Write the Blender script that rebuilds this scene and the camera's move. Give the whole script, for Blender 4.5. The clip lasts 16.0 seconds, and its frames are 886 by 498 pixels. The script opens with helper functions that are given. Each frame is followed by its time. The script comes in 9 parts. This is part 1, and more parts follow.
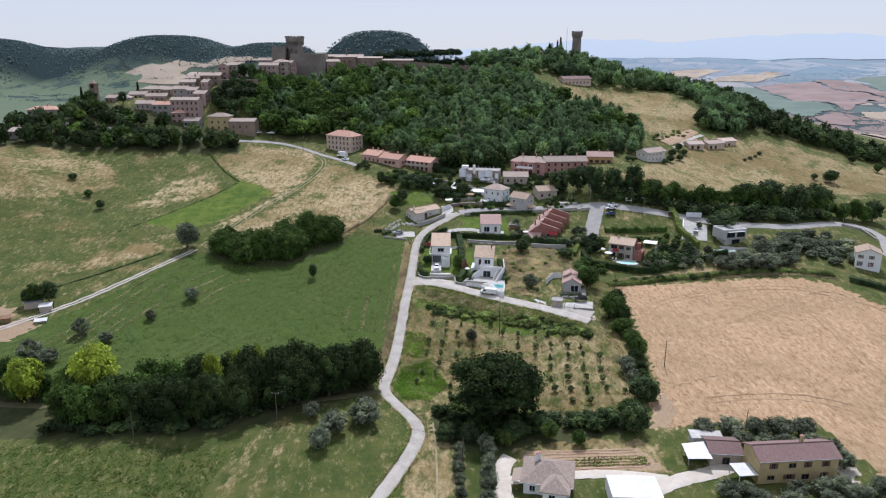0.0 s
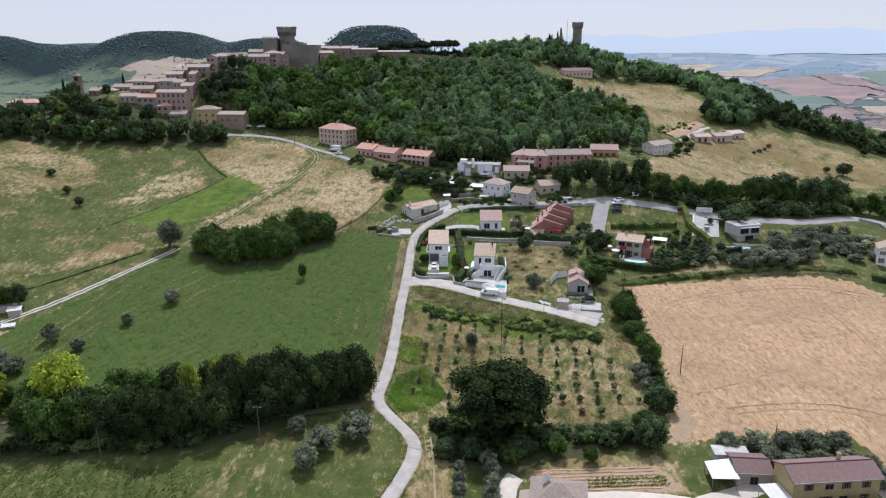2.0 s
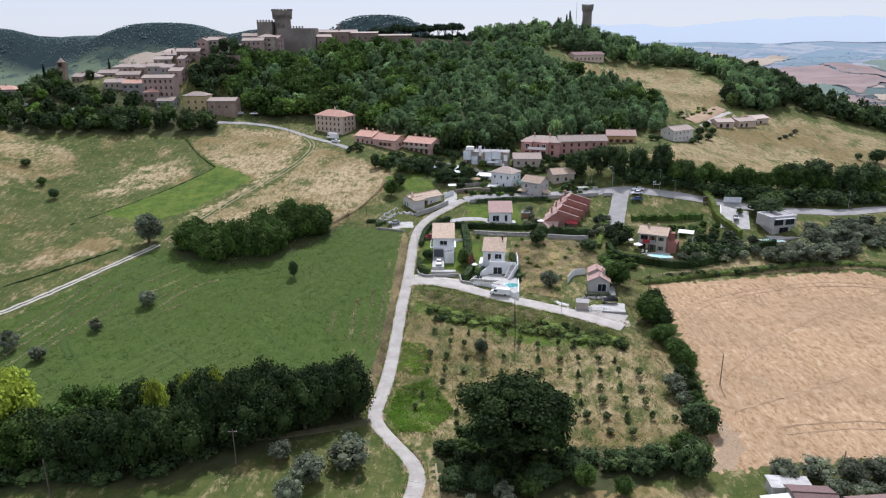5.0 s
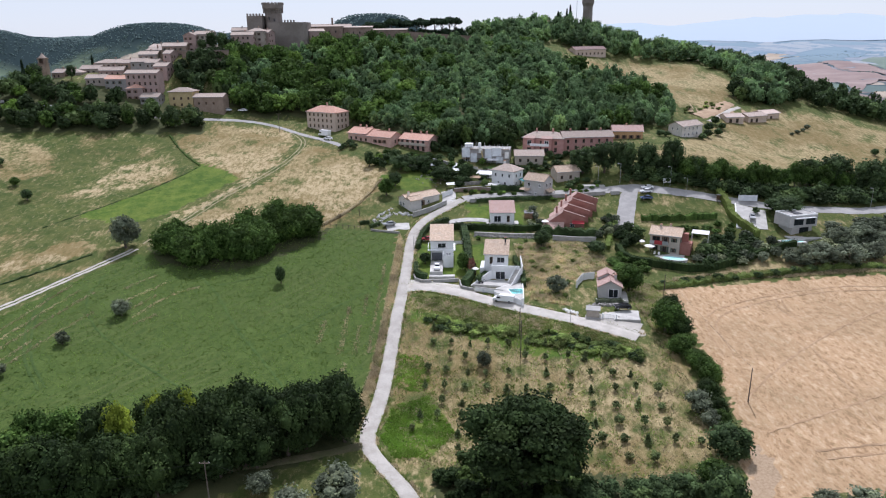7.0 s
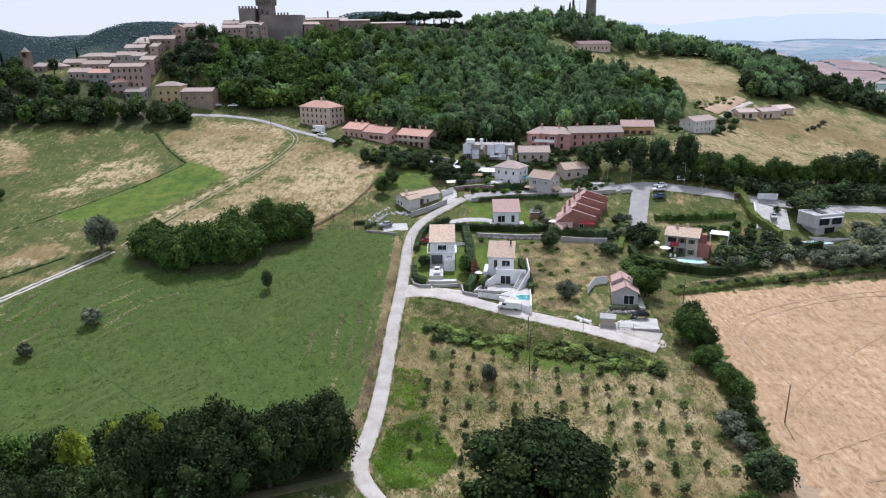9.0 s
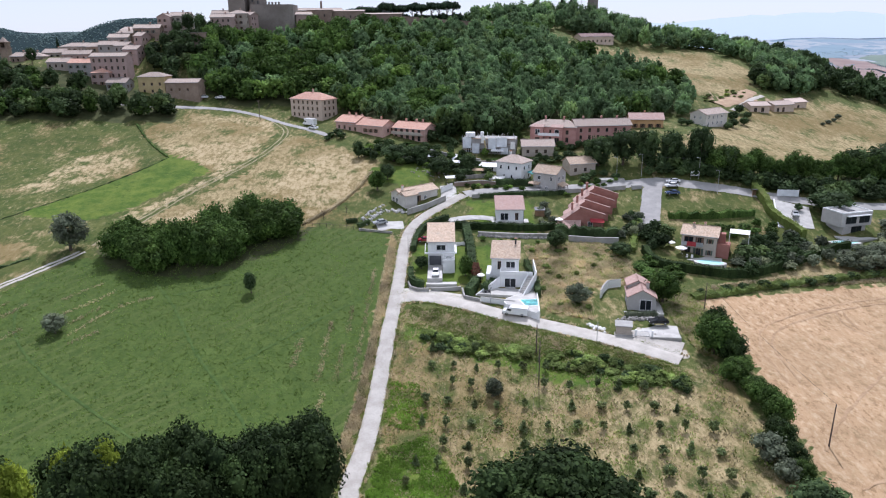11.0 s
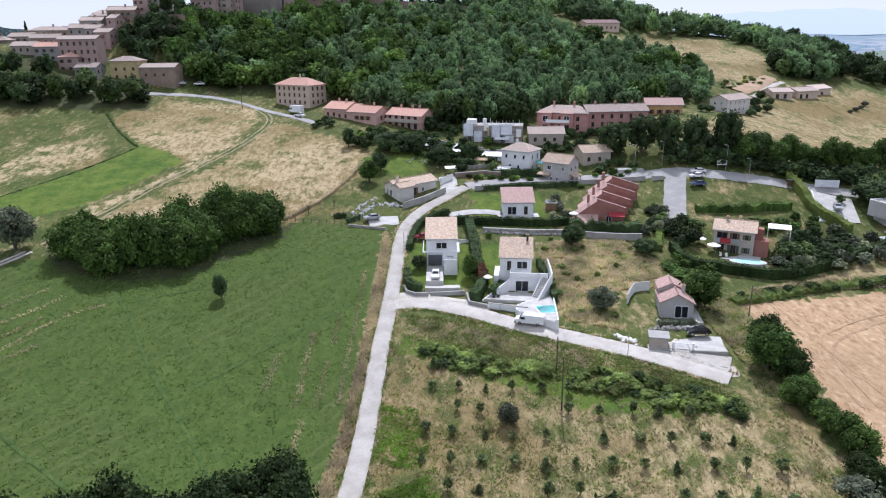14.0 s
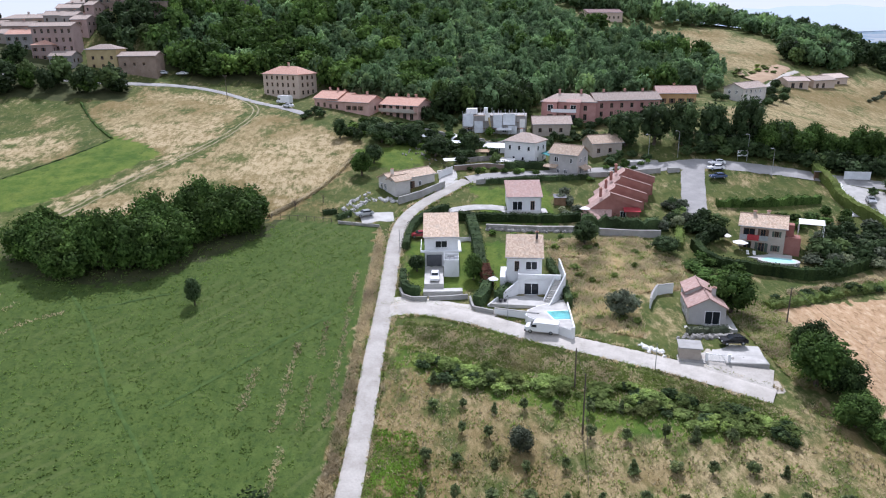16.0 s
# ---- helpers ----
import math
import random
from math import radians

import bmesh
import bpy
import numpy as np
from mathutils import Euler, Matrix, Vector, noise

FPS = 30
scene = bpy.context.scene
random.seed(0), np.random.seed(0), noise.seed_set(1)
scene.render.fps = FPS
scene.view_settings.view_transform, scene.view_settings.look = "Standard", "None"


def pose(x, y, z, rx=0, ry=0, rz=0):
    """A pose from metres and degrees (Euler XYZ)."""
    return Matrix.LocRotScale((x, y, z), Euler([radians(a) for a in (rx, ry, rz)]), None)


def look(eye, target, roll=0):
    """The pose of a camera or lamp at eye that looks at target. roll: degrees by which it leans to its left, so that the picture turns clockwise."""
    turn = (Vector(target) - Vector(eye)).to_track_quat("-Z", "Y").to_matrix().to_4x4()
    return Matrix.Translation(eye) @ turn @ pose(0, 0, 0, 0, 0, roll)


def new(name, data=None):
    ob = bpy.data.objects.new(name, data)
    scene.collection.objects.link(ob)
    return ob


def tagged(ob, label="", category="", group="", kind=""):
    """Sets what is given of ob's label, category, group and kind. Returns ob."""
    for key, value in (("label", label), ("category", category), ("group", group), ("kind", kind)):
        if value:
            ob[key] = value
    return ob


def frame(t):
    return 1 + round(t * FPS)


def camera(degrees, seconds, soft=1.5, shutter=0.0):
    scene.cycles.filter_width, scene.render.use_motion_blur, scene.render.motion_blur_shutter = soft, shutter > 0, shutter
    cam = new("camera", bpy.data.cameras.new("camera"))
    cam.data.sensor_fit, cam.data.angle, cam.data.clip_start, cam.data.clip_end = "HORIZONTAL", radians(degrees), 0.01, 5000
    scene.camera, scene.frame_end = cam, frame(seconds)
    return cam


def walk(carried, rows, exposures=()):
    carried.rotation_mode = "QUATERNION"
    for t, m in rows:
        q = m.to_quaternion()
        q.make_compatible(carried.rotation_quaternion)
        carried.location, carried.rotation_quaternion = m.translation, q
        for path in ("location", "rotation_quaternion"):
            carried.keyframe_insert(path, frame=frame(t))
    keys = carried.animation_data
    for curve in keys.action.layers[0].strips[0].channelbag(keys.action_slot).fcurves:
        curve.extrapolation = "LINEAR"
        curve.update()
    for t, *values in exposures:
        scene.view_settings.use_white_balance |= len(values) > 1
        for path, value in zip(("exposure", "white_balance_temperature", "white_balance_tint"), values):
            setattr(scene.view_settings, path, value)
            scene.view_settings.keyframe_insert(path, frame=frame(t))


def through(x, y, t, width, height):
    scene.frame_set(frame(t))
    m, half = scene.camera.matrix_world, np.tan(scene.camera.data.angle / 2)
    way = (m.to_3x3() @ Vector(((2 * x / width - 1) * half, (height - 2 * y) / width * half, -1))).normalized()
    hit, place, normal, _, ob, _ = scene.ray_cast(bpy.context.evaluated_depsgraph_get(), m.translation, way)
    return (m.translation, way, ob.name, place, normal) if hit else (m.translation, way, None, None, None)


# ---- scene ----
cam = camera(66.0, 16.0, soft=1.15)
# seconds, eye, target, roll
PATH = [
    (0, (0.0, 0.0, 82.22), (0.0, 95.92, 53.94), 0.00),
    (0.5, (-0.0, 3.57, 81.25), (0.11, 99.49, 52.96), -0.03),
    (1, (0.02, 7.16, 80.38), (0.19, 103.05, 52.03), -0.07),
    (1.5, (0.04, 10.69, 79.43), (0.28, 106.56, 50.99), -0.11),
    (2, (0.03, 14.24, 78.49), (0.34, 110.03, 49.75), -0.17),
    (2.5, (0.02, 17.88, 77.63), (0.41, 113.53, 48.46), -0.24),
    (3, (0.01, 21.42, 76.7), (0.48, 117.0, 47.31), -0.34),
    (3.5, (-0.11, 24.96, 75.74), (-0.17, 120.51, 46.23), -0.43),
    (4, (-0.18, 28.44, 74.76), (-0.59, 123.94, 45.09), -0.49),
    (6.5, (-0.44, 46.7, 70.21), (-0.5, 142.15, 40.4), -0.71),
    (7, (-0.57, 50.29, 69.29), (-0.53, 145.76, 39.52), -0.75),
    (7.5, (-0.66, 53.89, 68.34), (-0.54, 149.35, 38.54), -0.79),
    (8, (-0.76, 57.55, 67.37), (-0.57, 153.02, 37.6), -0.80),
    (8.5, (-0.82, 61.21, 66.38), (-0.8, 156.68, 36.64), -0.80),
    (9, (-0.93, 64.8, 65.43), (-0.76, 160.27, 35.68), -0.79),
    (11.5, (-1.76, 82.84, 60.15), (-1.04, 178.25, 30.2), -0.64),
    (12, (-1.93, 86.46, 58.99), (-1.52, 181.85, 29.01), -0.64),
    (12.5, (-2.1, 90.18, 57.8), (-1.44, 185.54, 27.72), -0.63),
    (13, (-2.32, 93.83, 56.6), (-1.38, 189.15, 26.4), -0.63),
    (13.5, (-2.48, 97.42, 55.48), (-1.31, 192.74, 25.26), -0.69),
    (14, (-2.6, 101.0, 54.42), (-1.27, 196.34, 24.28), -0.72),
    (14.5, (-2.74, 104.72, 53.37), (-1.25, 200.06, 23.24), -0.76),
    (15, (-2.89, 108.36, 52.27), (-1.23, 203.68, 22.08), -0.78),
    (15.5, (-3.03, 111.97, 51.11), (-1.25, 207.26, 20.83), -0.81),
    (16, (-3.18, 115.59, 49.93), (-1.29, 210.85, 19.57), -0.83),
]
walk(cam, [(t, look(eye, target, roll)) for t, eye, target, roll in PATH],
     exposures=((0, -0.19, 5800, 18.0), (4, -0.12, 5800, 18.2), (9, 0.04, 5740, 18.8), (16, 0.10, 5640, 19.6)))

# ---------------------------------------------------------------- light
SUN_ELEVATION, SUN_TURN = 57.0, 7.0          # degrees; the turn is from +y towards +x
world = bpy.data.worlds.new("sky")
scene.world = world
world.use_nodes = True
wn = world.node_tree
sky = wn.nodes.new("ShaderNodeTexSky")
sky.sky_type, sky.sun_disc = "NISHITA", False
sky.sun_elevation, sky.sun_rotation = radians(SUN_ELEVATION), radians(SUN_TURN)
sky.altitude, sky.air_density, sky.dust_density, sky.ozone_density = 200, 1.0, 0.3, 2.0
wn.nodes["Background"].inputs["Strength"].default_value = 0.103
# summer haze: a pale veil over the clear sky
veil = wn.nodes.new("ShaderNodeMix")
veil.data_type = "RGBA"
veil.inputs["Factor"].default_value = 0.80
veil.inputs[7].default_value = (7.75, 8.1, 8.25, 1)
wn.links.new(sky.outputs["Color"], veil.inputs[6])
wn.links.new(veil.outputs[2], wn.nodes["Background"].inputs["Color"])

sun = new("sun", bpy.data.lights.new("sun", "SUN"))
sun.data.energy, sun.data.angle, sun.data.color = 4.2, radians(0.6), (1.0, 0.965, 0.92)
ce = math.cos(radians(SUN_ELEVATION))
SUN_WAY = Vector((math.sin(radians(SUN_TURN)) * ce, math.cos(radians(SUN_TURN)) * ce, math.sin(radians(SUN_ELEVATION))))
sun.matrix_world = look(SUN_WAY * 400, (0, 0, 0))

# ---------------------------------------------------------------- relief
# centre x, centre y, spread, height of each swell of the ground
HILL = [
    (0, 510, 180, 76.4), (210, 600, 180, 42.5), (30, 450, 80, -14.6), (90, 660, 55, 59.4),
    (-150, 510, 80, 25.2), (240, 450, 120, 4.5), (120, 690, 35, -18.9), (-180, 390, 55, 15.6),
    (-120, 660, 120, 37.0), (120, 510, 55, -15.7), (270, 630, 55, -18.3), (-90, 750, 180, -42.3),
    (30, 690, 80, 33.1), (-60, 390, 35, -6.8), (-240, 480, 55, 8.9), (-240, 600, 55, 7.2),
    (82, 655, 40, -32.0), (-130, 432, 26, 15), (-165, 425, 26, 3), (-200, 420, 30, 10), (-228, 384, 26, 10), (-225, 345, 24, 6),
]
VALLEY = [
    (-300, 330, 180, 33.2), (150, 240, 120, 9.3), (-90, 270, 80, 5.5), (210, 180, 80, -6.3),
    (90, 240, 35, -3.5), (60, 90, 55, 3.4), (150, 300, 35, 4.6), (-210, 300, 35, 13.1),
    (-60, 150, 35, 1.8), (0, 180, 35, -3.9), (30, 210, 35, 2.5), (-30, 150, 35, 3.1),
    (90, 330, 35, 7.8), (270, 330, 55, 5.6),
]


def smooth(e0, e1, v):
    u = np.clip((v - e0) / (e1 - e0), 0, 1)
    return u * u * (3 - 2 * u)


def waves(x, y, size, seed=0.0, octaves=3):
    """Soft rolling noise from turned sines, about -1 to 1, for arrays."""
    out, amp = 0.0, 1.0
    for o in range(octaves):
        for k in range(4):
            a = 1.3 * k + 2.1 * o + seed
            f = (2.0 ** o) / size * (1 + 0.23 * k)
            out = out + amp * 0.32 * np.sin((x * math.cos(a) + y * math.sin(a)) * f * 6.283 + 5.7 * k + 3.1 * seed + 1.9 * np.sin((y * math.cos(a) - x * math.sin(a)) * f * 3.9 + k))
        amp *= 0.5
    return out


def relief(x, y):
    """Height of the ground at plan places (arrays)."""
    x, y = np.asarray(x, float), np.asarray(y, float)
    z = -12.0 + 0 * x
    for cx, cy, s, a in HILL + VALLEY:
        z = z + a * np.exp(-((x - cx) ** 2 + (y - cy) ** 2) / s ** 2)
    r = np.hypot(x, y - 330)
    far = smooth(420, 1000, r)
    z = z - 62 * far * smooth(-700, 400, x) - 30 * far * (1 - smooth(-700, 400, x))
    # rolling country, rising to the skyline
    z = z + far * (10 * waves(x, y, 900, 1.0, 2) + smooth(2200, 4600, r) * 95)
    # wooded hills beyond the village
    for cx, cy, sx, sy, top in FAR_HILLS:
        q = ((x - cx) / sx) ** 2 + ((y - cy) / sy) ** 2
        k = np.exp(-q ** 1.6)
        z = z * (1 - k) + top * k
    return z


FAR_HILLS = [
    (-158, 1790, 190, 230, 122), (-930, 2420, 280, 330, 122), (-1490, 2350, 225, 300, 112),
    (-560, 2380, 200, 300, 98), (-1750, 2300, 200, 300, 104), (-1235, 2560, 190, 260, 84),
]


def rough_ground(x, y):
    """The relief with the small unevenness of fields and verges."""
    near = 1 - smooth(300, 700, np.hypot(x, y - 300))
    return relief(x, y) + near * (0.10 * waves(x, y, 9, 2.0) + 0.05 * waves(x, y, 3.1, 4.0, 2))


def ground_z(x, y):
    return float(relief(x, y))


# ---------------------------------------------------------------- materials
MATS = {}


def material(name):
    m = bpy.data.materials.new(name)
    m.use_nodes = True
    MATS[name] = m
    nt = m.node_tree
    return m, nt, nt.nodes["Principled BSDF"]


def node(nt, kind, **inputs):
    n = nt.nodes.new(kind)
    for k, v in inputs.items():
        n.inputs[k.replace("_", " ")].default_value = v
    return n


def noise_of(nt, coord, scale, detail=3.0, rough=0.55):
    n = node(nt, "ShaderNodeTexNoise", Scale=scale, Detail=detail, Roughness=rough)
    nt.links.new(coord, n.inputs["Vector"])
    return n.outputs["Fac"]


def ramp_of(nt, fac, lo, hi):
    n = nt.nodes.new("ShaderNodeMapRange")
    n.interpolation_type = "SMOOTHSTEP"
    n.inputs["From Min"].default_value, n.inputs["From Max"].default_value = lo, hi
    nt.links.new(fac, n.inputs["Value"])
    return n.outputs["Result"]


def mix_of(nt, fac, a, b, mode="MIX"):
    n = nt.nodes.new("ShaderNodeMix")
    n.data_type, n.blend_type = "RGBA", mode
    for s, v in ((n.inputs["Factor"], fac), (n.inputs[6], a), (n.inputs[7], b)):
        if isinstance(v, (int, float)):
            s.default_value = v
        elif isinstance(v, tuple):
            s.default_value = (*v, 1)
        else:
            nt.links.new(v, s)
    return n.outputs[2]


def mul_of(nt, a, b):
    n = nt.nodes.new("ShaderNodeMath")
    n.operation = "MULTIPLY"
    for s, v in zip(n.inputs, (a, b)):
        if isinstance(v, (int, float)):
            s.default_value = v
        else:
            nt.links.new(v, s)
    return n.outputs[0]


def bump_of(nt, bsdf, height, strength, distance):
    b = node(nt, "ShaderNodeBump", Strength=strength, Distance=distance)
    nt.links.new(height, b.inputs["Height"])
    nt.links.new(b.outputs["Normal"], bsdf.inputs["Normal"])


def coords(nt):
    return nt.nodes.new("ShaderNodeTexCoord").outputs["Object"]


def world_coords(nt):
    return nt.nodes.new("ShaderNodeNewGeometry").outputs["Position"]


def surface(name, base, other, rough=0.8, grain=6.0, patch=0.5, spread=0.12, bump=0.02, metal=0.0, stain=None):
    """A solid surface: two tones in patches, fine grain, a shade of its own for each object."""
    m, nt, bsdf = material(name)
    co = world_coords(nt)
    col = mix_of(nt, ramp_of(nt, noise_of(nt, co, patch, 4), 0.35, 0.68), base, other)
    fine = noise_of(nt, co, grain, 4, 0.7)
    val = nt.nodes.new("ShaderNodeHueSaturation")
    rnd = nt.nodes.new("ShaderNodeObjectInfo").outputs["Random"]
    add = nt.nodes.new("ShaderNodeMath")
    add.operation = "ADD"
    nt.links.new(ramp_of(nt, fine, 0.2, 0.8), add.inputs[0])
    nt.links.new(rnd, add.inputs[1])
    mr = nt.nodes.new("ShaderNodeMapRange")
    mr.inputs["From Max"].default_value = 2.0
    mr.inputs["To Min"].default_value, mr.inputs["To Max"].default_value = 1 - spread, 1 + spread
    nt.links.new(add.outputs[0], mr.inputs["Value"])
    nt.links.new(mr.outputs["Result"], val.inputs["Value"])
    if stain:
        st = ramp_of(nt, noise_of(nt, co, 0.9, 6, 0.7), 0.56, 0.72)
        col = mix_of(nt, mul_of(nt, st, 0.6), col, stain)
    nt.links.new(col, val.inputs["Color"])
    nt.links.new(val.outputs["Color"], bsdf.inputs["Base Color"])
    bsdf.inputs["Roughness"].default_value, bsdf.inputs["Metallic"].default_value = rough, metal
    if rough > 0.7:
        bsdf.inputs["Specular IOR Level"].default_value = 0.2
    if bump:
        bump_of(nt, bsdf, fine, 0.6, bump)
    return m


def leafage(name, dark, light, dry=None, through=0.42):
    """Leaves: a tone for each leaf clump, a tone for each tree, some light let through."""
    m, nt, bsdf = material(name)
    geo = nt.nodes.new("ShaderNodeNewGeometry")
    rnd = nt.nodes.new("ShaderNodeObjectInfo").outputs["Random"]
    half = nt.nodes.new("ShaderNodeMath")
    half.operation, half.inputs[1].default_value = "MULTIPLY_ADD", 0.45
    nt.links.new(geo.outputs["Random Per Island"], half.inputs[0])
    nt.links.new(mul_of(nt, ramp_of(nt, noise_of(nt, geo.outputs["Position"], 2.6, 4, 0.7), 0.36, 0.66), 0.42), half.inputs[2])
    col = mix_of(nt, half.outputs[0], dark, light)
    hue = nt.nodes.new("ShaderNodeHueSaturation")
    mr = nt.nodes.new("ShaderNodeMapRange")
    mr.inputs["To Min"].default_value, mr.inputs["To Max"].default_value = 0.80, 1.20
    nt.links.new(rnd, mr.inputs["Value"])
    mh = nt.nodes.new("ShaderNodeMapRange")
    mh.inputs["To Min"].default_value, mh.inputs["To Max"].default_value = 0.485, 0.512
    nt.links.new(noise_of(nt, geo.outputs["Position"], 0.09, 2), mh.inputs["Value"])
    if dry:
        col = mix_of(nt, mul_of(nt, ramp_of(nt, noise_of(nt, geo.outputs["Position"], 0.13, 3), 0.55, 0.7), 0.55), col, dry)
    mv = nt.nodes.new("ShaderNodeMapRange")
    mv.inputs["From Min"].default_value, mv.inputs["From Max"].default_value = 0.3, 0.7
    mv.inputs["To Min"].default_value, mv.inputs["To Max"].default_value = 0.62, 1.38
    nt.links.new(noise_of(nt, geo.outputs["Position"], 0.16, 2), mv.inputs["Value"])
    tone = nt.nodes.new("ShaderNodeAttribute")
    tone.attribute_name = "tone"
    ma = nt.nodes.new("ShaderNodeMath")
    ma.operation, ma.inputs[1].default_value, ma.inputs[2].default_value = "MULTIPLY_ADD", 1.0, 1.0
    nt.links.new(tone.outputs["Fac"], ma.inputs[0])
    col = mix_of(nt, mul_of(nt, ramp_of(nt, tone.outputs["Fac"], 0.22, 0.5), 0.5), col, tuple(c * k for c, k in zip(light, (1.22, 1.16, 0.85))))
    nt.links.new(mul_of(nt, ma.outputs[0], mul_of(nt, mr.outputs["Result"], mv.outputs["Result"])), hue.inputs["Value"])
    nt.links.new(mh.outputs["Result"], hue.inputs["Hue"])
    nt.links.new(col, hue.inputs["Color"])
    nt.links.new(hue.outputs["Color"], bsdf.inputs["Base Color"])
    bsdf.inputs["Roughness"].default_value = 0.75
    bsdf.inputs["Specular IOR Level"].default_value = 0.08
    tr = nt.nodes.new("ShaderNodeBsdfTranslucent")
    nt.links.new(hue.outputs["Color"], tr.inputs["Color"])
    ms = nt.nodes.new("ShaderNodeMixShader")
    ms.inputs[0].default_value = through
    nt.links.new(bsdf.outputs[0], ms.inputs[1])
    nt.links.new(tr.outputs[0], ms.inputs[2])
    nt.links.new(ms.outputs[0], nt.nodes["Material Output"].inputs["Surface"])
    return m


def roofing(name, tones, pitch=0.24):
    """Clay pantiles: rows down the slope and courses across it, tile by tile tones, lichen."""
    m, nt, bsdf = material(name)
    tc = nt.nodes.new("ShaderNodeTexCoord").outputs["Object"]
    uv = nt.nodes.new("ShaderNodeUVMap").outputs["UV"]
    br = node(nt, "ShaderNodeTexBrick", Scale=1.0, Mortar_Size=0.0, Brick_Width=pitch, Row_Height=0.38)
    br.offset = 0.0
    br.inputs["Color1"].default_value, br.inputs["Color2"].default_value = (*tones[0], 1), (*tones[1], 1)
    nt.links.new(uv, br.inputs["Vector"])
    lich = ramp_of(nt, noise_of(nt, world_coords(nt), 0.8, 5, 0.7), 0.45, 0.75)
    col = mix_of(nt, mul_of(nt, lich, 0.7), br.outputs["Color"], tones[2])
    hue = nt.nodes.new("ShaderNodeHueSaturation")
    mr = nt.nodes.new("ShaderNodeMapRange")
    mr.inputs["To Min"].default_value, mr.inputs["To Max"].default_value = 0.82, 1.15
    nt.links.new(nt.nodes.new("ShaderNodeObjectInfo").outputs["Random"], mr.inputs["Value"])
    nt.links.new(mr.outputs["Result"], hue.inputs["Value"])
    nt.links.new(col, hue.inputs["Color"])
    nt.links.new(hue.outputs["Color"], bsdf.inputs["Base Color"])
    bsdf.inputs["Roughness"].default_value = 0.85
    wv = node(nt, "ShaderNodeTexWave", Scale=6.2832 / pitch / 20.0 * 1.0)
    wv.wave_profile = "SIN"
    nt.links.new(uv, wv.inputs["Vector"])
    bump_of(nt, bsdf, wv.outputs["Color"], 0.8, 0.05)
    return m


surface("road_gravel", (0.40, 0.370, 0.325), (0.49, 0.458, 0.408), 0.9, 3.0, 0.35, 0.2, 0.02, stain=(0.29, 0.265, 0.225))
surface("asphalt", (0.29, 0.28, 0.265), (0.36, 0.345, 0.325), 0.85, 4.0, 0.3, 0.12, 0.01, stain=(0.22, 0.21, 0.195))
surface("dirt_track", (0.29, 0.245, 0.155), (0.22, 0.20, 0.105), 0.95, 2.0, 0.4, 0.2, 0.03, stain=(0.16, 0.18, 0.07))
surface("crop_mark", (0.040, 0.074, 0.016), (0.070, 0.110, 0.026), 0.95, 3.0, 0.6, 0.2, 0.02)
surface("stubble_mark", (0.295, 0.196, 0.112), (0.40, 0.278, 0.168), 0.95, 3.0, 0.6, 0.2, 0.02)
surface("paving", (0.41, 0.395, 0.365), (0.51, 0.495, 0.46), 0.8, 5.0, 0.6, 0.1, 0.01)
surface("white_render", (0.74, 0.74, 0.73), (0.80, 0.80, 0.79), 0.75, 6.0, 0.5, 0.05, 0.006, stain=(0.62, 0.61, 0.59))
surface("pale_render", (0.58, 0.545, 0.50), (0.65, 0.615, 0.565), 0.8, 6.0, 0.6, 0.06, 0.008, stain=(0.48, 0.45, 0.41))
surface("cream_render", (0.52, 0.415, 0.335), (0.58, 0.47, 0.385), 0.8, 6.0, 0.6, 0.07, 0.008, stain=(0.40, 0.34, 0.27))
surface("beige_render", (0.40, 0.345, 0.29), (0.46, 0.40, 0.335), 0.8, 6.0, 0.6, 0.08, 0.008, stain=(0.32, 0.275, 0.23))
surface("grey_render", (0.42, 0.40, 0.38), (0.47, 0.45, 0.43), 0.8, 6.0, 0.6, 0.07, 0.008, stain=(0.35, 0.33, 0.31))
surface("pink_render", (0.44, 0.23, 0.20), (0.50, 0.28, 0.245), 0.8, 6.0, 0.6, 0.08, 0.008, stain=(0.42, 0.20, 0.17))
surface("rose_render", (0.52, 0.335, 0.280), (0.58, 0.385, 0.325), 0.8, 6.0, 0.6, 0.08, 0.008, stain=(0.34, 0.23, 0.20))
surface("red_render", (0.30, 0.135, 0.108), (0.35, 0.168, 0.136), 0.8, 6.0, 0.6, 0.08, 0.008, stain=(0.26, 0.09, 0.07))
surface("yellow_render", (0.42, 0.33, 0.17), (0.48, 0.38, 0.205), 0.8, 6.0, 0.6, 0.07, 0.008, stain=(0.48, 0.37, 0.18))
surface("orange_render", (0.52, 0.32, 0.15), (0.58, 0.37, 0.19), 0.8, 6.0, 0.6, 0.08, 0.008, stain=(0.42, 0.26, 0.13))
surface("old_brick", (0.20, 0.145, 0.115), (0.27, 0.205, 0.165), 0.9, 5.0, 0.25, 0.2, 0.02, stain=(0.13, 0.105, 0.085))
surface("village_beige", (0.300, 0.256, 0.215), (0.375, 0.325, 0.278), 0.9, 5.0, 0.3, 0.16, 0.02, stain=(0.20, 0.17, 0.145))
surface("village_rose", (0.330, 0.240, 0.215), (0.390, 0.290, 0.260), 0.9, 5.0, 0.3, 0.14, 0.02, stain=(0.25, 0.19, 0.17))
surface("village_grey", (0.280, 0.262, 0.247), (0.345, 0.325, 0.306), 0.9, 5.0, 0.3, 0.16, 0.02, stain=(0.19, 0.175, 0.165))
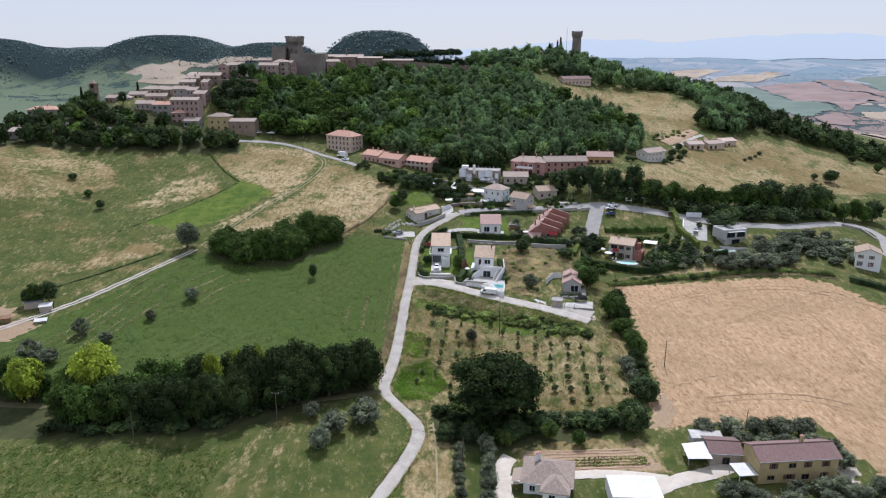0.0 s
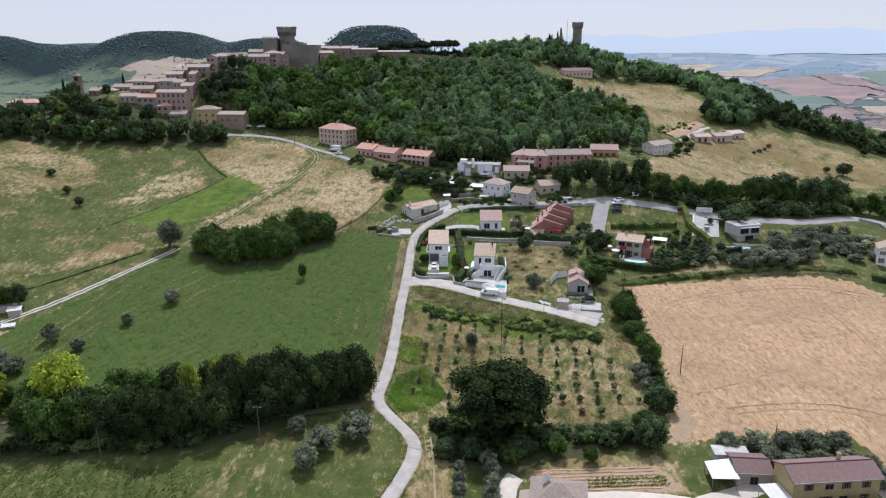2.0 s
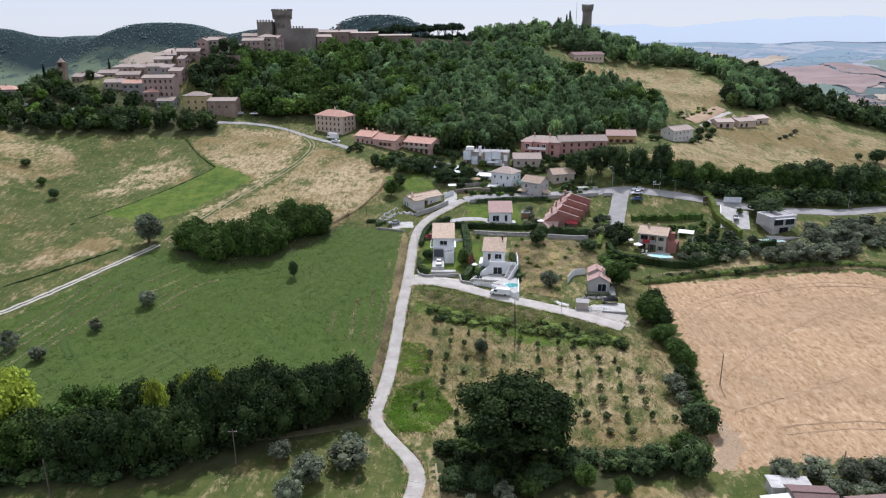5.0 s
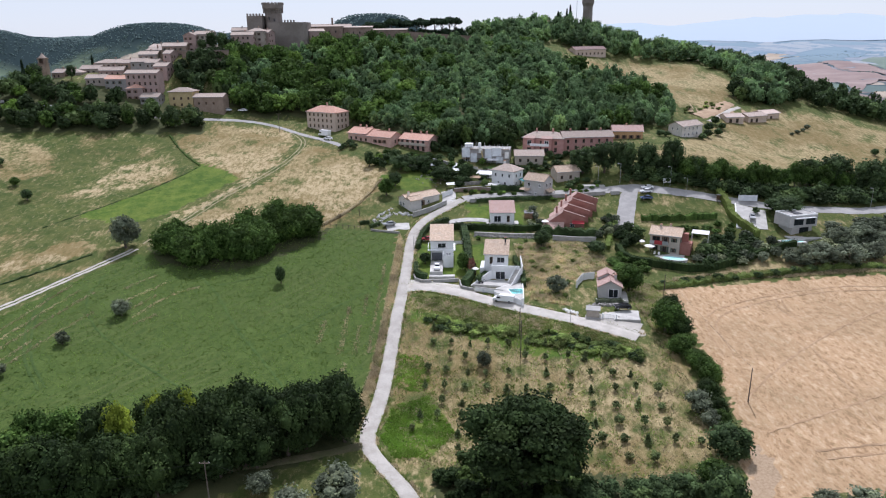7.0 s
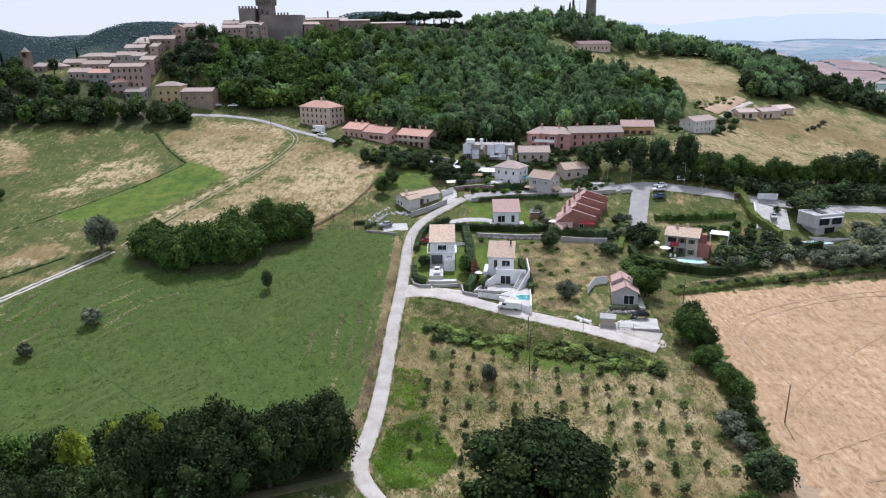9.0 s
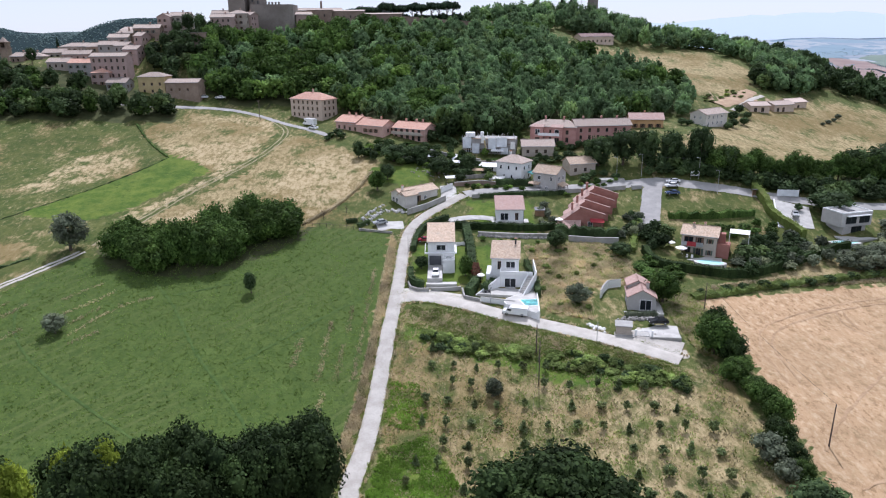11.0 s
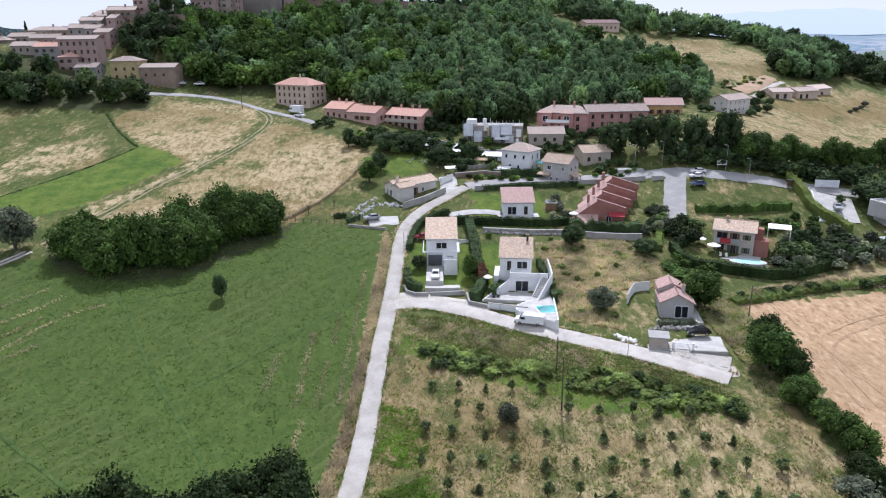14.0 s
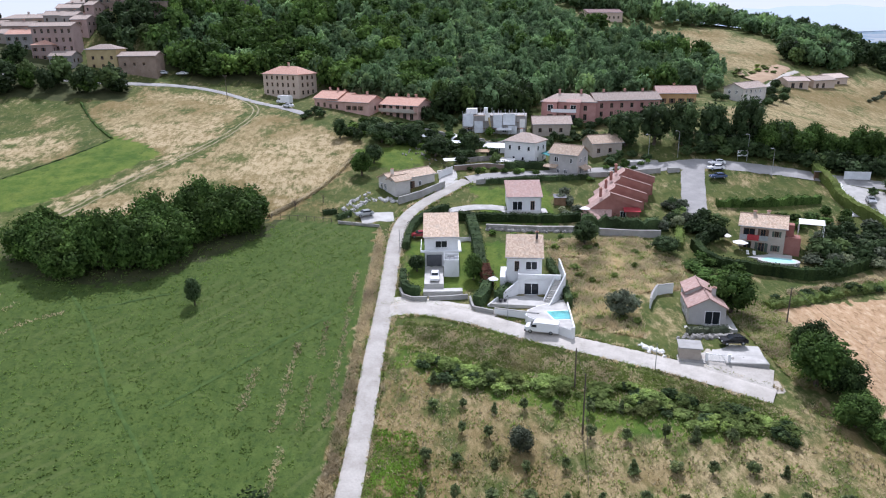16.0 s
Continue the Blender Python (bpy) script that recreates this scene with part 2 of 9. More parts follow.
surface("village_brown", (0.268, 0.201, 0.152), (0.342, 0.262, 0.207), 0.9, 5.0, 0.3, 0.16, 0.02, stain=(0.15, 0.12, 0.095))
surface("worn_earth", (0.15, 0.13, 0.075), (0.11, 0.115, 0.05), 0.95, 2.0, 0.4, 0.2, 0.03, stain=(0.06, 0.075, 0.03))
# distant fields, their tones greyed by painted-in haze
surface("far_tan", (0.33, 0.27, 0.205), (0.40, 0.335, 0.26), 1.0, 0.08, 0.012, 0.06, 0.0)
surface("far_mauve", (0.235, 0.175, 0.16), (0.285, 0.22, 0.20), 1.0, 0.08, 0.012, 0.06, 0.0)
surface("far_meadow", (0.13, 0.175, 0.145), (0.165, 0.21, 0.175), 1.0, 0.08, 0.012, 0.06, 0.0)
surface("fortress_stone", (0.175, 0.150, 0.130), (0.235, 0.207, 0.182), 0.92, 3.0, 0.16, 0.2, 0.03, stain=(0.12, 0.105, 0.09))
surface("concrete", (0.31, 0.30, 0.28), (0.39, 0.38, 0.36), 0.85, 5.0, 0.5, 0.1, 0.01, stain=(0.30, 0.29, 0.27))
surface("dry_stone", (0.22, 0.21, 0.19), (0.36, 0.34, 0.31), 0.9, 6.0, 0.8, 0.25, 0.03)
surface("pale_stone", (0.42, 0.405, 0.38), (0.56, 0.545, 0.52), 0.85, 6.0, 0.8, 0.15, 0.02)
surface("timber", (0.20, 0.12, 0.07), (0.27, 0.17, 0.10), 0.75, 8.0, 1.5, 0.15, 0.01)
surface("pole_wood", (0.105, 0.085, 0.070), (0.15, 0.12, 0.10), 0.85, 8.0, 1.0, 0.15, 0.01)
surface("shutter_green", (0.055, 0.075, 0.055), (0.07, 0.095, 0.07), 0.6, 8.0, 1.0, 0.2, 0.004)
surface("shutter_brown", (0.12, 0.065, 0.04), (0.15, 0.085, 0.055), 0.6, 8.0, 1.0, 0.2, 0.004)
surface("white_metal", (0.78, 0.78, 0.78), (0.84, 0.84, 0.84), 0.4, 8.0, 1.0, 0.04, 0.0)
surface("grey_metal", (0.34, 0.35, 0.36), (0.42, 0.43, 0.44), 0.45, 8.0, 1.0, 0.08, 0.0, 0.6)
surface("garage_grey", (0.085, 0.09, 0.10), (0.11, 0.115, 0.125), 0.5, 8.0, 1.0, 0.08, 0.0)
surface("dark_metal", (0.045, 0.045, 0.05), (0.06, 0.06, 0.065), 0.45, 8.0, 1.0, 0.1, 0.0, 0.4)
surface("corrugated_white", (0.58, 0.58, 0.57), (0.68, 0.68, 0.67), 0.5, 6.0, 0.7, 0.06, 0.0, stain=(0.55, 0.53, 0.50))
surface("white_cloth", (0.78, 0.76, 0.72), (0.84, 0.82, 0.78), 0.9, 8.0, 1.0, 0.05, 0.004)
surface("red_cloth", (0.33, 0.045, 0.05), (0.38, 0.06, 0.065), 0.9, 8.0, 1.0, 0.08, 0.004)
surface("awning_teal", (0.05, 0.20, 0.21), (0.07, 0.24, 0.25), 0.9, 8.0, 1.0, 0.08, 0.004)
surface("rubber", (0.02, 0.02, 0.02), (0.028, 0.028, 0.028), 0.8, 8.0, 1.0, 0.1, 0.0)
surface("car_white", (0.76, 0.76, 0.76), (0.80, 0.80, 0.80), 0.25, 8.0, 1.0, 0.03, 0.0)
surface("car_silver", (0.42, 0.43, 0.44), (0.46, 0.47, 0.48), 0.28, 8.0, 1.0, 0.03, 0.0, 0.5)
surface("car_black", (0.012, 0.012, 0.014), (0.02, 0.02, 0.022), 0.2, 8.0, 1.0, 0.05, 0.0)
surface("car_blue", (0.05, 0.08, 0.16), (0.06, 0.09, 0.18), 0.25, 8.0, 1.0, 0.05, 0.0)
surface("car_red", (0.22, 0.02, 0.025), (0.26, 0.03, 0.035), 0.25, 8.0, 1.0, 0.05, 0.0)
surface("bark", (0.085, 0.065, 0.05), (0.13, 0.105, 0.085), 0.95, 9.0, 1.2, 0.2, 0.03)
surface("earth_bank", (0.36, 0.25, 0.16), (0.44, 0.32, 0.21), 0.95, 2.0, 0.3, 0.2, 0.05)
surface("pool_tile", (0.36, 0.68, 0.65), (0.42, 0.74, 0.71), 0.4, 6.0, 0.6, 0.04, 0.0)
surface("netting", (0.62, 0.64, 0.66), (0.72, 0.74, 0.76), 0.8, 5.0, 0.7, 0.1, 0.01)
roofing("roof_pale", ((0.37, 0.26, 0.18), (0.58, 0.45, 0.33), (0.36, 0.30, 0.235)))
roofing("roof_bleached", ((0.44, 0.34, 0.28), (0.56, 0.45, 0.38), (0.46, 0.38, 0.33)))
roofing("roof_rose", ((0.35, 0.22, 0.185), (0.48, 0.325, 0.275), (0.43, 0.335, 0.295)))
roofing("roof_red", ((0.43, 0.225, 0.160), (0.56, 0.330, 0.245), (0.48, 0.325, 0.250)))
roofing("roof_old", ((0.30, 0.232, 0.190), (0.43, 0.345, 0.285), (0.34, 0.295, 0.255)))
roofing("roof_brown", ((0.17, 0.105, 0.095), (0.22, 0.14, 0.125), (0.20, 0.15, 0.14)))
leafage("leaf_oak", (0.014, 0.027, 0.010), (0.058, 0.090, 0.027), through=0.2)
leafage("leaf_grove", (0.022, 0.050, 0.012), (0.128, 0.206, 0.046), through=0.26)
# hill wood: leaves lightened and blued to stand for haze
leafage("leaf_wood", (0.084, 0.146, 0.066), (0.238, 0.356, 0.156), (0.195, 0.260, 0.080))
leafage("leaf_olive", (0.076, 0.095, 0.058), (0.222, 0.248, 0.166), through=0.3)
leafage("leaf_bright", (0.20, 0.27, 0.03), (0.42, 0.50, 0.07), through=0.4)
leafage("leaf_hedge", (0.026, 0.048, 0.020), (0.098, 0.142, 0.054), through=0.20)
leafage("leaf_pine", (0.023, 0.042, 0.023), (0.052, 0.081, 0.042))
leafage("leaf_red", (0.10, 0.045, 0.03), (0.20, 0.09, 0.05))
# distant foliage: pale blue haze mixed into the leaf colour
leafage("leaf_far_haze", (0.142, 0.196, 0.186), (0.166, 0.224, 0.208), through=0.0)
leafage("weed_green", (0.195, 0.260, 0.066), (0.320, 0.395, 0.115), (0.40, 0.34, 0.16), 0.5)
leafage("leaf_crop", (0.150, 0.225, 0.055), (0.215, 0.300, 0.080), None, 0.45)
leafage("weed_lush", (0.190, 0.330, 0.045), (0.290, 0.450, 0.075), None, 0.5)
leafage("weed_dry", (0.45, 0.378, 0.225), (0.60, 0.510, 0.325), (0.32, 0.30, 0.135), 0.45)
leafage("leaf_young", (0.105, 0.140, 0.062), (0.255, 0.310, 0.140), (0.22, 0.21, 0.09), 0.55)
leafage("leaf_bramble", (0.120, 0.175, 0.048), (0.310, 0.390, 0.125), (0.24, 0.22, 0.09), 0.5)

glass, gnt, gb = material("window_glass")
gb.inputs["Base Color"].default_value = (0.018, 0.022, 0.026, 1)
gb.inputs["Roughness"].default_value = 0.12
gb.inputs["Specular IOR Level"].default_value = 0.3
gb.inputs["IOR"].default_value = 1.5
water, qnt, qb = material("pool_water")
qb.inputs["Base Color"].default_value = (0.62, 0.93, 0.93, 1)
qb.inputs["Roughness"].default_value, qb.inputs["IOR"].default_value = 0.04, 1.33
qb.inputs["Transmission Weight"].default_value = 1.0
bump_of(qnt, qb, noise_of(qnt, coords(qnt), 2.5, 2), 0.3, 0.02)


def ground_material():
    m, nt, bsdf = material("fields")
    co = world_coords(nt)

    def mask(name):
        a = nt.nodes.new("ShaderNodeAttribute")
        a.attribute_name = name
        return a.outputs["Fac"]

    big, mid, fine = noise_of(nt, co, 0.035, 4, 0.6), noise_of(nt, co, 0.19, 12, 0.72), noise_of(nt, co, 1.7, 8, 0.75)
    # stretched along the drills and the mower's passes
    mp = nt.nodes.new("ShaderNodeMapping")
    mp.inputs["Rotation"].default_value = (0, 0, radians(28))
    mp.inputs["Scale"].default_value = (0.05, 0.6, 0.3)
    nt.links.new(co, mp.inputs["Vector"])
    streak = noise_of(nt, mp.outputs["Vector"], 1.0, 5, 0.65)
    mp2 = nt.nodes.new("ShaderNodeMapping")
    mp2.inputs["Rotation"].default_value = (0, 0, radians(-52))
    mp2.inputs["Scale"].default_value = (0.24, 0.62, 0.3)
    nt.links.new(co, mp2.inputs["Vector"])
    streak2 = noise_of(nt, mp2.outputs["Vector"], 1.0, 6, 0.7)
    # grass laid over in feathery swathes
    mp3 = nt.nodes.new("ShaderNodeMapping")
    mp3.inputs["Rotation"].default_value = (0, 0, radians(12))
    mp3.inputs["Scale"].default_value = (0.72, 0.34, 0.5)
    nt.links.new(co, mp3.inputs["Vector"])
    feather = noise_of(nt, mp3.outputs["Vector"], 1.0, 10, 0.78)
    grass = mix_of(nt, ramp_of(nt, mid, 0.38, 0.62), (0.053, 0.078, 0.018), (0.100, 0.112, 0.032))
    grass = mix_of(nt, mul_of(nt, ramp_of(nt, fine, 0.5, 0.72), 0.6), grass, (0.050, 0.085, 0.022))
    grass = mix_of(nt, mul_of(nt, ramp_of(nt, feather, 0.58, 0.70), 0.55), grass, (0.24, 0.205, 0.095))
    tussock = noise_of(nt, mp3.outputs["Vector"], 0.8, 12, 0.82)
    grass = mix_of(nt, mul_of(nt, ramp_of(nt, tussock, 0.53, 0.66), 0.75), grass, (0.142, 0.140, 0.050))
    grass = mix_of(nt, mul_of(nt, ramp_of(nt, tussock, 0.47, 0.35), 0.65), grass, (0.034, 0.058, 0.015))
    dry = mix_of(nt, ramp_of(nt, feather, 0.36, 0.62), (0.185, 0.145, 0.066), (0.395, 0.312, 0.170))
    dry = mix_of(nt, mul_of(nt, ramp_of(nt, big, 0.40, 0.62), 0.85), dry, (0.205, 0.148, 0.060))
    dry = mix_of(nt, mul_of(nt, ramp_of(nt, fine, 0.50, 0.66), 0.5), dry, (0.13, 0.135, 0.045))
    dry = mix_of(nt, mul_of(nt, ramp_of(nt, streak, 0.55, 0.66), 0.4), dry, (0.19, 0.145, 0.062))
    dry = mix_of(nt, mul_of(nt, ramp_of(nt, tussock, 0.54, 0.66), 0.7), dry, (0.47, 0.38, 0.215))
    dry = mix_of(nt, mul_of(nt, ramp_of(nt, tussock, 0.46, 0.34), 0.6), dry, (0.125, 0.105, 0.040))
    pale = mix_of(nt, ramp_of(nt, feather, 0.38, 0.60), (0.270, 0.205, 0.100), (0.47, 0.375, 0.222))
    pale = mix_of(nt, mul_of(nt, ramp_of(nt, fine, 0.52, 0.68), 0.45), pale, (0.22, 0.185, 0.080))
    alf = mix_of(nt, ramp_of(nt, feather, 0.38, 0.62), (0.054, 0.088, 0.018), (0.086, 0.121, 0.028))
    alf = mix_of(nt, mul_of(nt, ramp_of(nt, streak, 0.4, 0.7), 0.25), alf, (0.072, 0.112, 0.022))
    leafy = noise_of(nt, co, 1.15, 9, 0.85)
    alf = mix_of(nt, mul_of(nt, ramp_of(nt, leafy, 0.50, 0.60), 0.85), alf, (0.036, 0.068, 0.016))
    alf = mix_of(nt, mul_of(nt, ramp_of(nt, feather, 0.55, 0.68), 0.35), alf, (0.052, 0.090, 0.024))
    alf = mix_of(nt, mul_of(nt, ramp_of(nt, mid, 0.5, 0.7), 0.4), alf, (0.098, 0.150, 0.037))
    spots = noise_of(nt, co, 1.5, 2, 0.6)
    alf = mix_of(nt, mul_of(nt, ramp_of(nt, spots, 0.57, 0.66), 0.75), alf, (0.030, 0.056, 0.013))
    alf = mix_of(nt, mul_of(nt, ramp_of(nt, streak2, 0.6, 0.78), 0.35), alf, (0.17, 0.18, 0.075))
    # stubble rows run away from the lane, with laid straw across them
    mp4 = nt.nodes.new("ShaderNodeMapping")
    mp4.inputs["Rotation"].default_value = (0, 0, radians(-3))
    mp4.inputs["Scale"].default_value = (0.85, 0.10, 0.3)
    nt.links.new(co, mp4.inputs["Vector"])
    straws = noise_of(nt, mp4.outputs["Vector"], 1.0, 7, 0.72)
    stub = mix_of(nt, ramp_of(nt, straws, 0.30, 0.72), (0.375, 0.246, 0.138), (0.462, 0.314, 0.182))
    mp5 = nt.nodes.new("ShaderNodeMapping")
    mp5.inputs["Rotation"].default_value = (0, 0, radians(34))
    mp5.inputs["Scale"].default_value = (0.95, 0.50, 0.5)
    nt.links.new(co, mp5.inputs["Vector"])
    scuffs = noise_of(nt, mp5.outputs["Vector"], 1.0, 6, 0.7)
    stub = mix_of(nt, mul_of(nt, ramp_of(nt, scuffs, 0.52, 0.60), mul_of(nt, ramp_of(nt, mid, 0.36, 0.52), 0.95)), stub, (0.255, 0.162, 0.085))
    stub = mix_of(nt, mul_of(nt, ramp_of(nt, scuffs, 0.47, 0.38), 0.7), stub, (0.56, 0.425, 0.275))
    stub = mix_of(nt, mul_of(nt, ramp_of(nt, big, 0.42, 0.62), 0.35), stub, (0.33, 0.228, 0.128))
    stub = mix_of(nt, mul_of(nt, ramp_of(nt, leafy, 0.54, 0.64), 0.42), stub, (0.28, 0.190, 0.106))
    stub = mix_of(nt, mul_of(nt, ramp_of(nt, fine, 0.5, 0.75), 0.30), stub, (0.53, 0.40, 0.26))

    def passes(kind, centre, turn, spacing):
        mw = nt.nodes.new("ShaderNodeMapping")
        mw.inputs["Location"].default_value = (-centre[0], -centre[1], 0)
        mw.inputs["Scale"].default_value = (1, 1, 0)
        nt.links.new(co, mw.inputs["Vector"])
        mr = nt.nodes.new("ShaderNodeMapping")
        mr.inputs["Rotation"].default_value = (0, 0, radians(turn))
        nt.links.new(mw.outputs["Vector"], mr.inputs["Vector"])
        wv = node(nt, "ShaderNodeTexWave", Scale=0.314 / spacing, Distortion=4.5, Detail=5.0, Detail_Scale=0.35)
        wv.wave_type, wv.rings_direction = kind, "Z"
        nt.links.new(mr.outputs["Vector"], wv.inputs["Vector"])
        return wv.outputs["Color"]

    # the combine's rounds and the mower's rows
    rounds = passes("BANDS", (0, 0), -3, 4.4)
    stub = mix_of(nt, mul_of(nt, mul_of(nt, ramp_of(nt, rounds, 0.74, 0.96), ramp_of(nt, mid, 0.42, 0.60)), 0.22), stub, (0.29, 0.20, 0.115))
    stub = mix_of(nt, mul_of(nt, mul_of(nt, ramp_of(nt, rounds, 0.30, 0.06), ramp_of(nt, fine, 0.40, 0.60)), 0.14), stub, (0.58, 0.45, 0.30))
    rows = passes("BANDS", (0, 0), 38, 2.9)
    alf = mix_of(nt, mul_of(nt, ramp_of(nt, rows, 0.70, 0.96), mul_of(nt, ramp_of(nt, big, 0.46, 0.62), 0.42)), alf, (0.125, 0.150, 0.050))
    lush = mix_of(nt, ramp_of(nt, mid, 0.35, 0.65), (0.062, 0.112, 0.016), (0.140, 0.180, 0.032))
    lush = mix_of(nt, mul_of(nt, ramp_of(nt, fine, 0.48, 0.66), 0.6), lush, (0.050, 0.104, 0.016))
    lush = mix_of(nt, mul_of(nt, ramp_of(nt, feather, 0.52, 0.66), 0.55), lush, (0.046, 0.092, 0.018))
    lush = mix_of(nt, mul_of(nt, ramp_of(nt, tussock, 0.47, 0.36), 0.7), lush, (0.036, 0.072, 0.014))
    lush = mix_of(nt, mul_of(nt, ramp_of(nt, tussock, 0.56, 0.66), 0.5), lush, (0.165, 0.190, 0.045))
    soil = mix_of(nt, ramp_of(nt, fine, 0.35, 0.65), (0.30, 0.215, 0.135), (0.40, 0.30, 0.20))
    # earth under the trees, with their shade put into its darker tone
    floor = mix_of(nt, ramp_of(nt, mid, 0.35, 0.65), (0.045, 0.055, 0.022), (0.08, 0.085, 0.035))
    path = mix_of(nt, ramp_of(nt, fine, 0.35, 0.7), (0.44, 0.395, 0.33), (0.56, 0.51, 0.44))
    col = grass
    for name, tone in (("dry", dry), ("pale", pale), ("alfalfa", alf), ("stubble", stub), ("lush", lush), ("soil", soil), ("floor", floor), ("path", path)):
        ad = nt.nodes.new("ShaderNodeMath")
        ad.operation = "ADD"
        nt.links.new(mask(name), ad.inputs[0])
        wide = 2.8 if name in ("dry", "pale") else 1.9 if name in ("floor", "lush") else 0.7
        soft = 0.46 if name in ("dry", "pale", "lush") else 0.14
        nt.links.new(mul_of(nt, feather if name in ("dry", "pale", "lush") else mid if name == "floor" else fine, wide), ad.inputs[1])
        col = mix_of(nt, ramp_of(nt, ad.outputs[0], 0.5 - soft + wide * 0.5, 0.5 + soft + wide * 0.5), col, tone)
    col = mix_of(nt, mul_of(nt, ramp_of(nt, big, 0.3, 0.75), 0.14), col, (0.04, 0.04, 0.02))
    nt.links.new(col, bsdf.inputs["Base Color"])
    bsdf.inputs["Roughness"].default_value = 0.95
    bsdf.inputs["Specular IOR Level"].default_value = 0.12
    relief_mix = nt.nodes.new("ShaderNodeMath")
    relief_mix.operation = "ADD"
    nt.links.new(fine, relief_mix.inputs[0])
    nt.links.new(feather, relief_mix.inputs[1])
    bump_of(nt, bsdf, relief_mix.outputs[0], 0.5, 0.22)
    return m


def distance_material():
    """Far country: a patchwork of fields, woods and hedges, haze painted into its colour."""
    m, nt, bsdf = material("far_country_haze")
    co = world_coords(nt)
    mp = nt.nodes.new("ShaderNodeMapping")
    mp.inputs["Scale"].default_value = (0.0065, 0.0040, 0.0)
    mp.inputs["Rotation"].default_value = (0, 0, radians(-20))
    nt.links.new(co, mp.inputs["Vector"])
    vo = node(nt, "ShaderNodeTexVoronoi", Scale=1.0)
    nt.links.new(mp.outputs["Vector"], vo.inputs["Vector"])
    sep = nt.nodes.new("ShaderNodeSeparateColor")
    nt.links.new(vo.outputs["Color"], sep.inputs["Color"])
    col = mix_of(nt, ramp_of(nt, sep.outputs[0], 0.40, 0.50), (0.12, 0.155, 0.145), (0.235, 0.19, 0.175))
    col = mix_of(nt, ramp_of(nt, sep.outputs[1], 0.70, 0.74), col, (0.36, 0.30, 0.245))
    ed = node(nt, "ShaderNodeTexVoronoi", Scale=1.0)
    ed.feature = "DISTANCE_TO_EDGE"
    nt.links.new(mp.outputs["Vector"], ed.inputs["Vector"])
    hedge = ramp_of(nt, ed.outputs["Distance"], 0.05, 0.02)
    wood = ramp_of(nt, noise_of(nt, co, 0.006, 6, 0.65), 0.55, 0.58)
    col = mix_of(nt, mul_of(nt, hedge, 0.9), col, (0.062, 0.090, 0.098))
    col = mix_of(nt, wood, col, (0.062, 0.092, 0.10))
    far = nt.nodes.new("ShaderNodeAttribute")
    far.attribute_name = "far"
    west = nt.nodes.new("ShaderNodeAttribute")
    west.attribute_name = "west"
    woods = nt.nodes.new("ShaderNodeAttribute")
    woods.attribute_name = "woods"
    # distance haze painted in: tones fade to a pale blue
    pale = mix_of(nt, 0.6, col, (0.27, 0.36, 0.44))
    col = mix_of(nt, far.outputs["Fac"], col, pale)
    green = mix_of(nt, wood, (0.125, 0.165, 0.11), (0.058, 0.086, 0.078))
    green = mix_of(nt, mul_of(nt, ramp_of(nt, noise_of(nt, co, 0.02, 5, 0.7), 0.4, 0.7), 0.5), green, (0.16, 0.185, 0.125))
    col = mix_of(nt, west.outputs["Fac"], col, green)
    # far woodland ground darkened to match the shaded sides of its trees
    col = mix_of(nt, woods.outputs["Fac"], col, (0.030, 0.045, 0.047))
    nt.links.new(col, bsdf.inputs["Base Color"])
    bsdf.inputs["Roughness"].default_value = 1.0
    bsdf.inputs["Specular IOR Level"].default_value = 0.0
    return m


# ---------------------------------------------------------------- plan
MAIN_ROAD = [(-70, -120), (-52, -20), (-34, 50), (-22, 96), (-18.5, 110), (-13.5, 122.3), (-10.2, 130), (-6.5, 141), (-5.7, 148.4), (-8.0, 154.3), (-12.6, 160.9), (-16.0, 167), (-16.4, 173), (-15.0, 182), (-13.9, 198.6), (-13.1, 218.5), (-12.1, 232), (-11.5, 246.2), (-11.1, 261.1), (-9.6, 272.5), (-5.2, 281.4), (1.4, 289.5), (7.3, 296.4)]
UPPER_ROAD = [(7.3, 296.4), (14, 299), (24.5, 300.1), (46.1, 300.6), (63.3, 301), (69.9, 301.2), (83.6, 297.5), (97.1, 293.4), (111.9, 288.3), (122, 284.5), (134.2, 282.2), (147.8, 281.3), (160.1, 286), (176, 294), (188, 296), (191, 288), (188.1, 279), (180.2, 262), (174, 246)]
SIDE_ROAD = [(-12.3, 233), (-8.5, 234.2), (-3.5, 233.8), (5.7, 229.6), (13.2, 224.2), (27.7, 215.8), (35.5, 211.3), (42.4, 206.8), (48.0, 203.0)]
PARKING_STREET = [(70.2, 301.2), (66.5, 290.9), (61.1, 273.2)]
WHITE_TRACK = [(-150, 178), (-138, 191), (-129.3, 200.7), (-124.8, 205.8), (-119, 212.7), (-107.6, 230.9), (-97, 246.8), (-93.2, 253.7)]
FIELD_TRACK = [(-93.2, 253.7), (-91.2, 259.2), (-85.2, 274), (-78.8, 295), (-69.8, 311.3), (-62.6, 331.9), (-60.6, 349), (-63.5, 362), (-72, 375)]
VILLAGE_ROAD = [(-44, 347.5), (-49.7, 353.8), (-58.6, 363.4), (-73, 376.5), (-83.6, 381.5), (-95.9, 381.4), (-112, 377), (-140, 372), (-175, 372), (-215, 378)]
LOWER_TRACK = [(-15.5, 168), (-27.2, 160.2), (-41.8, 154.5), (-69, 153.8), (-98.8, 155.8), (-140, 158)]

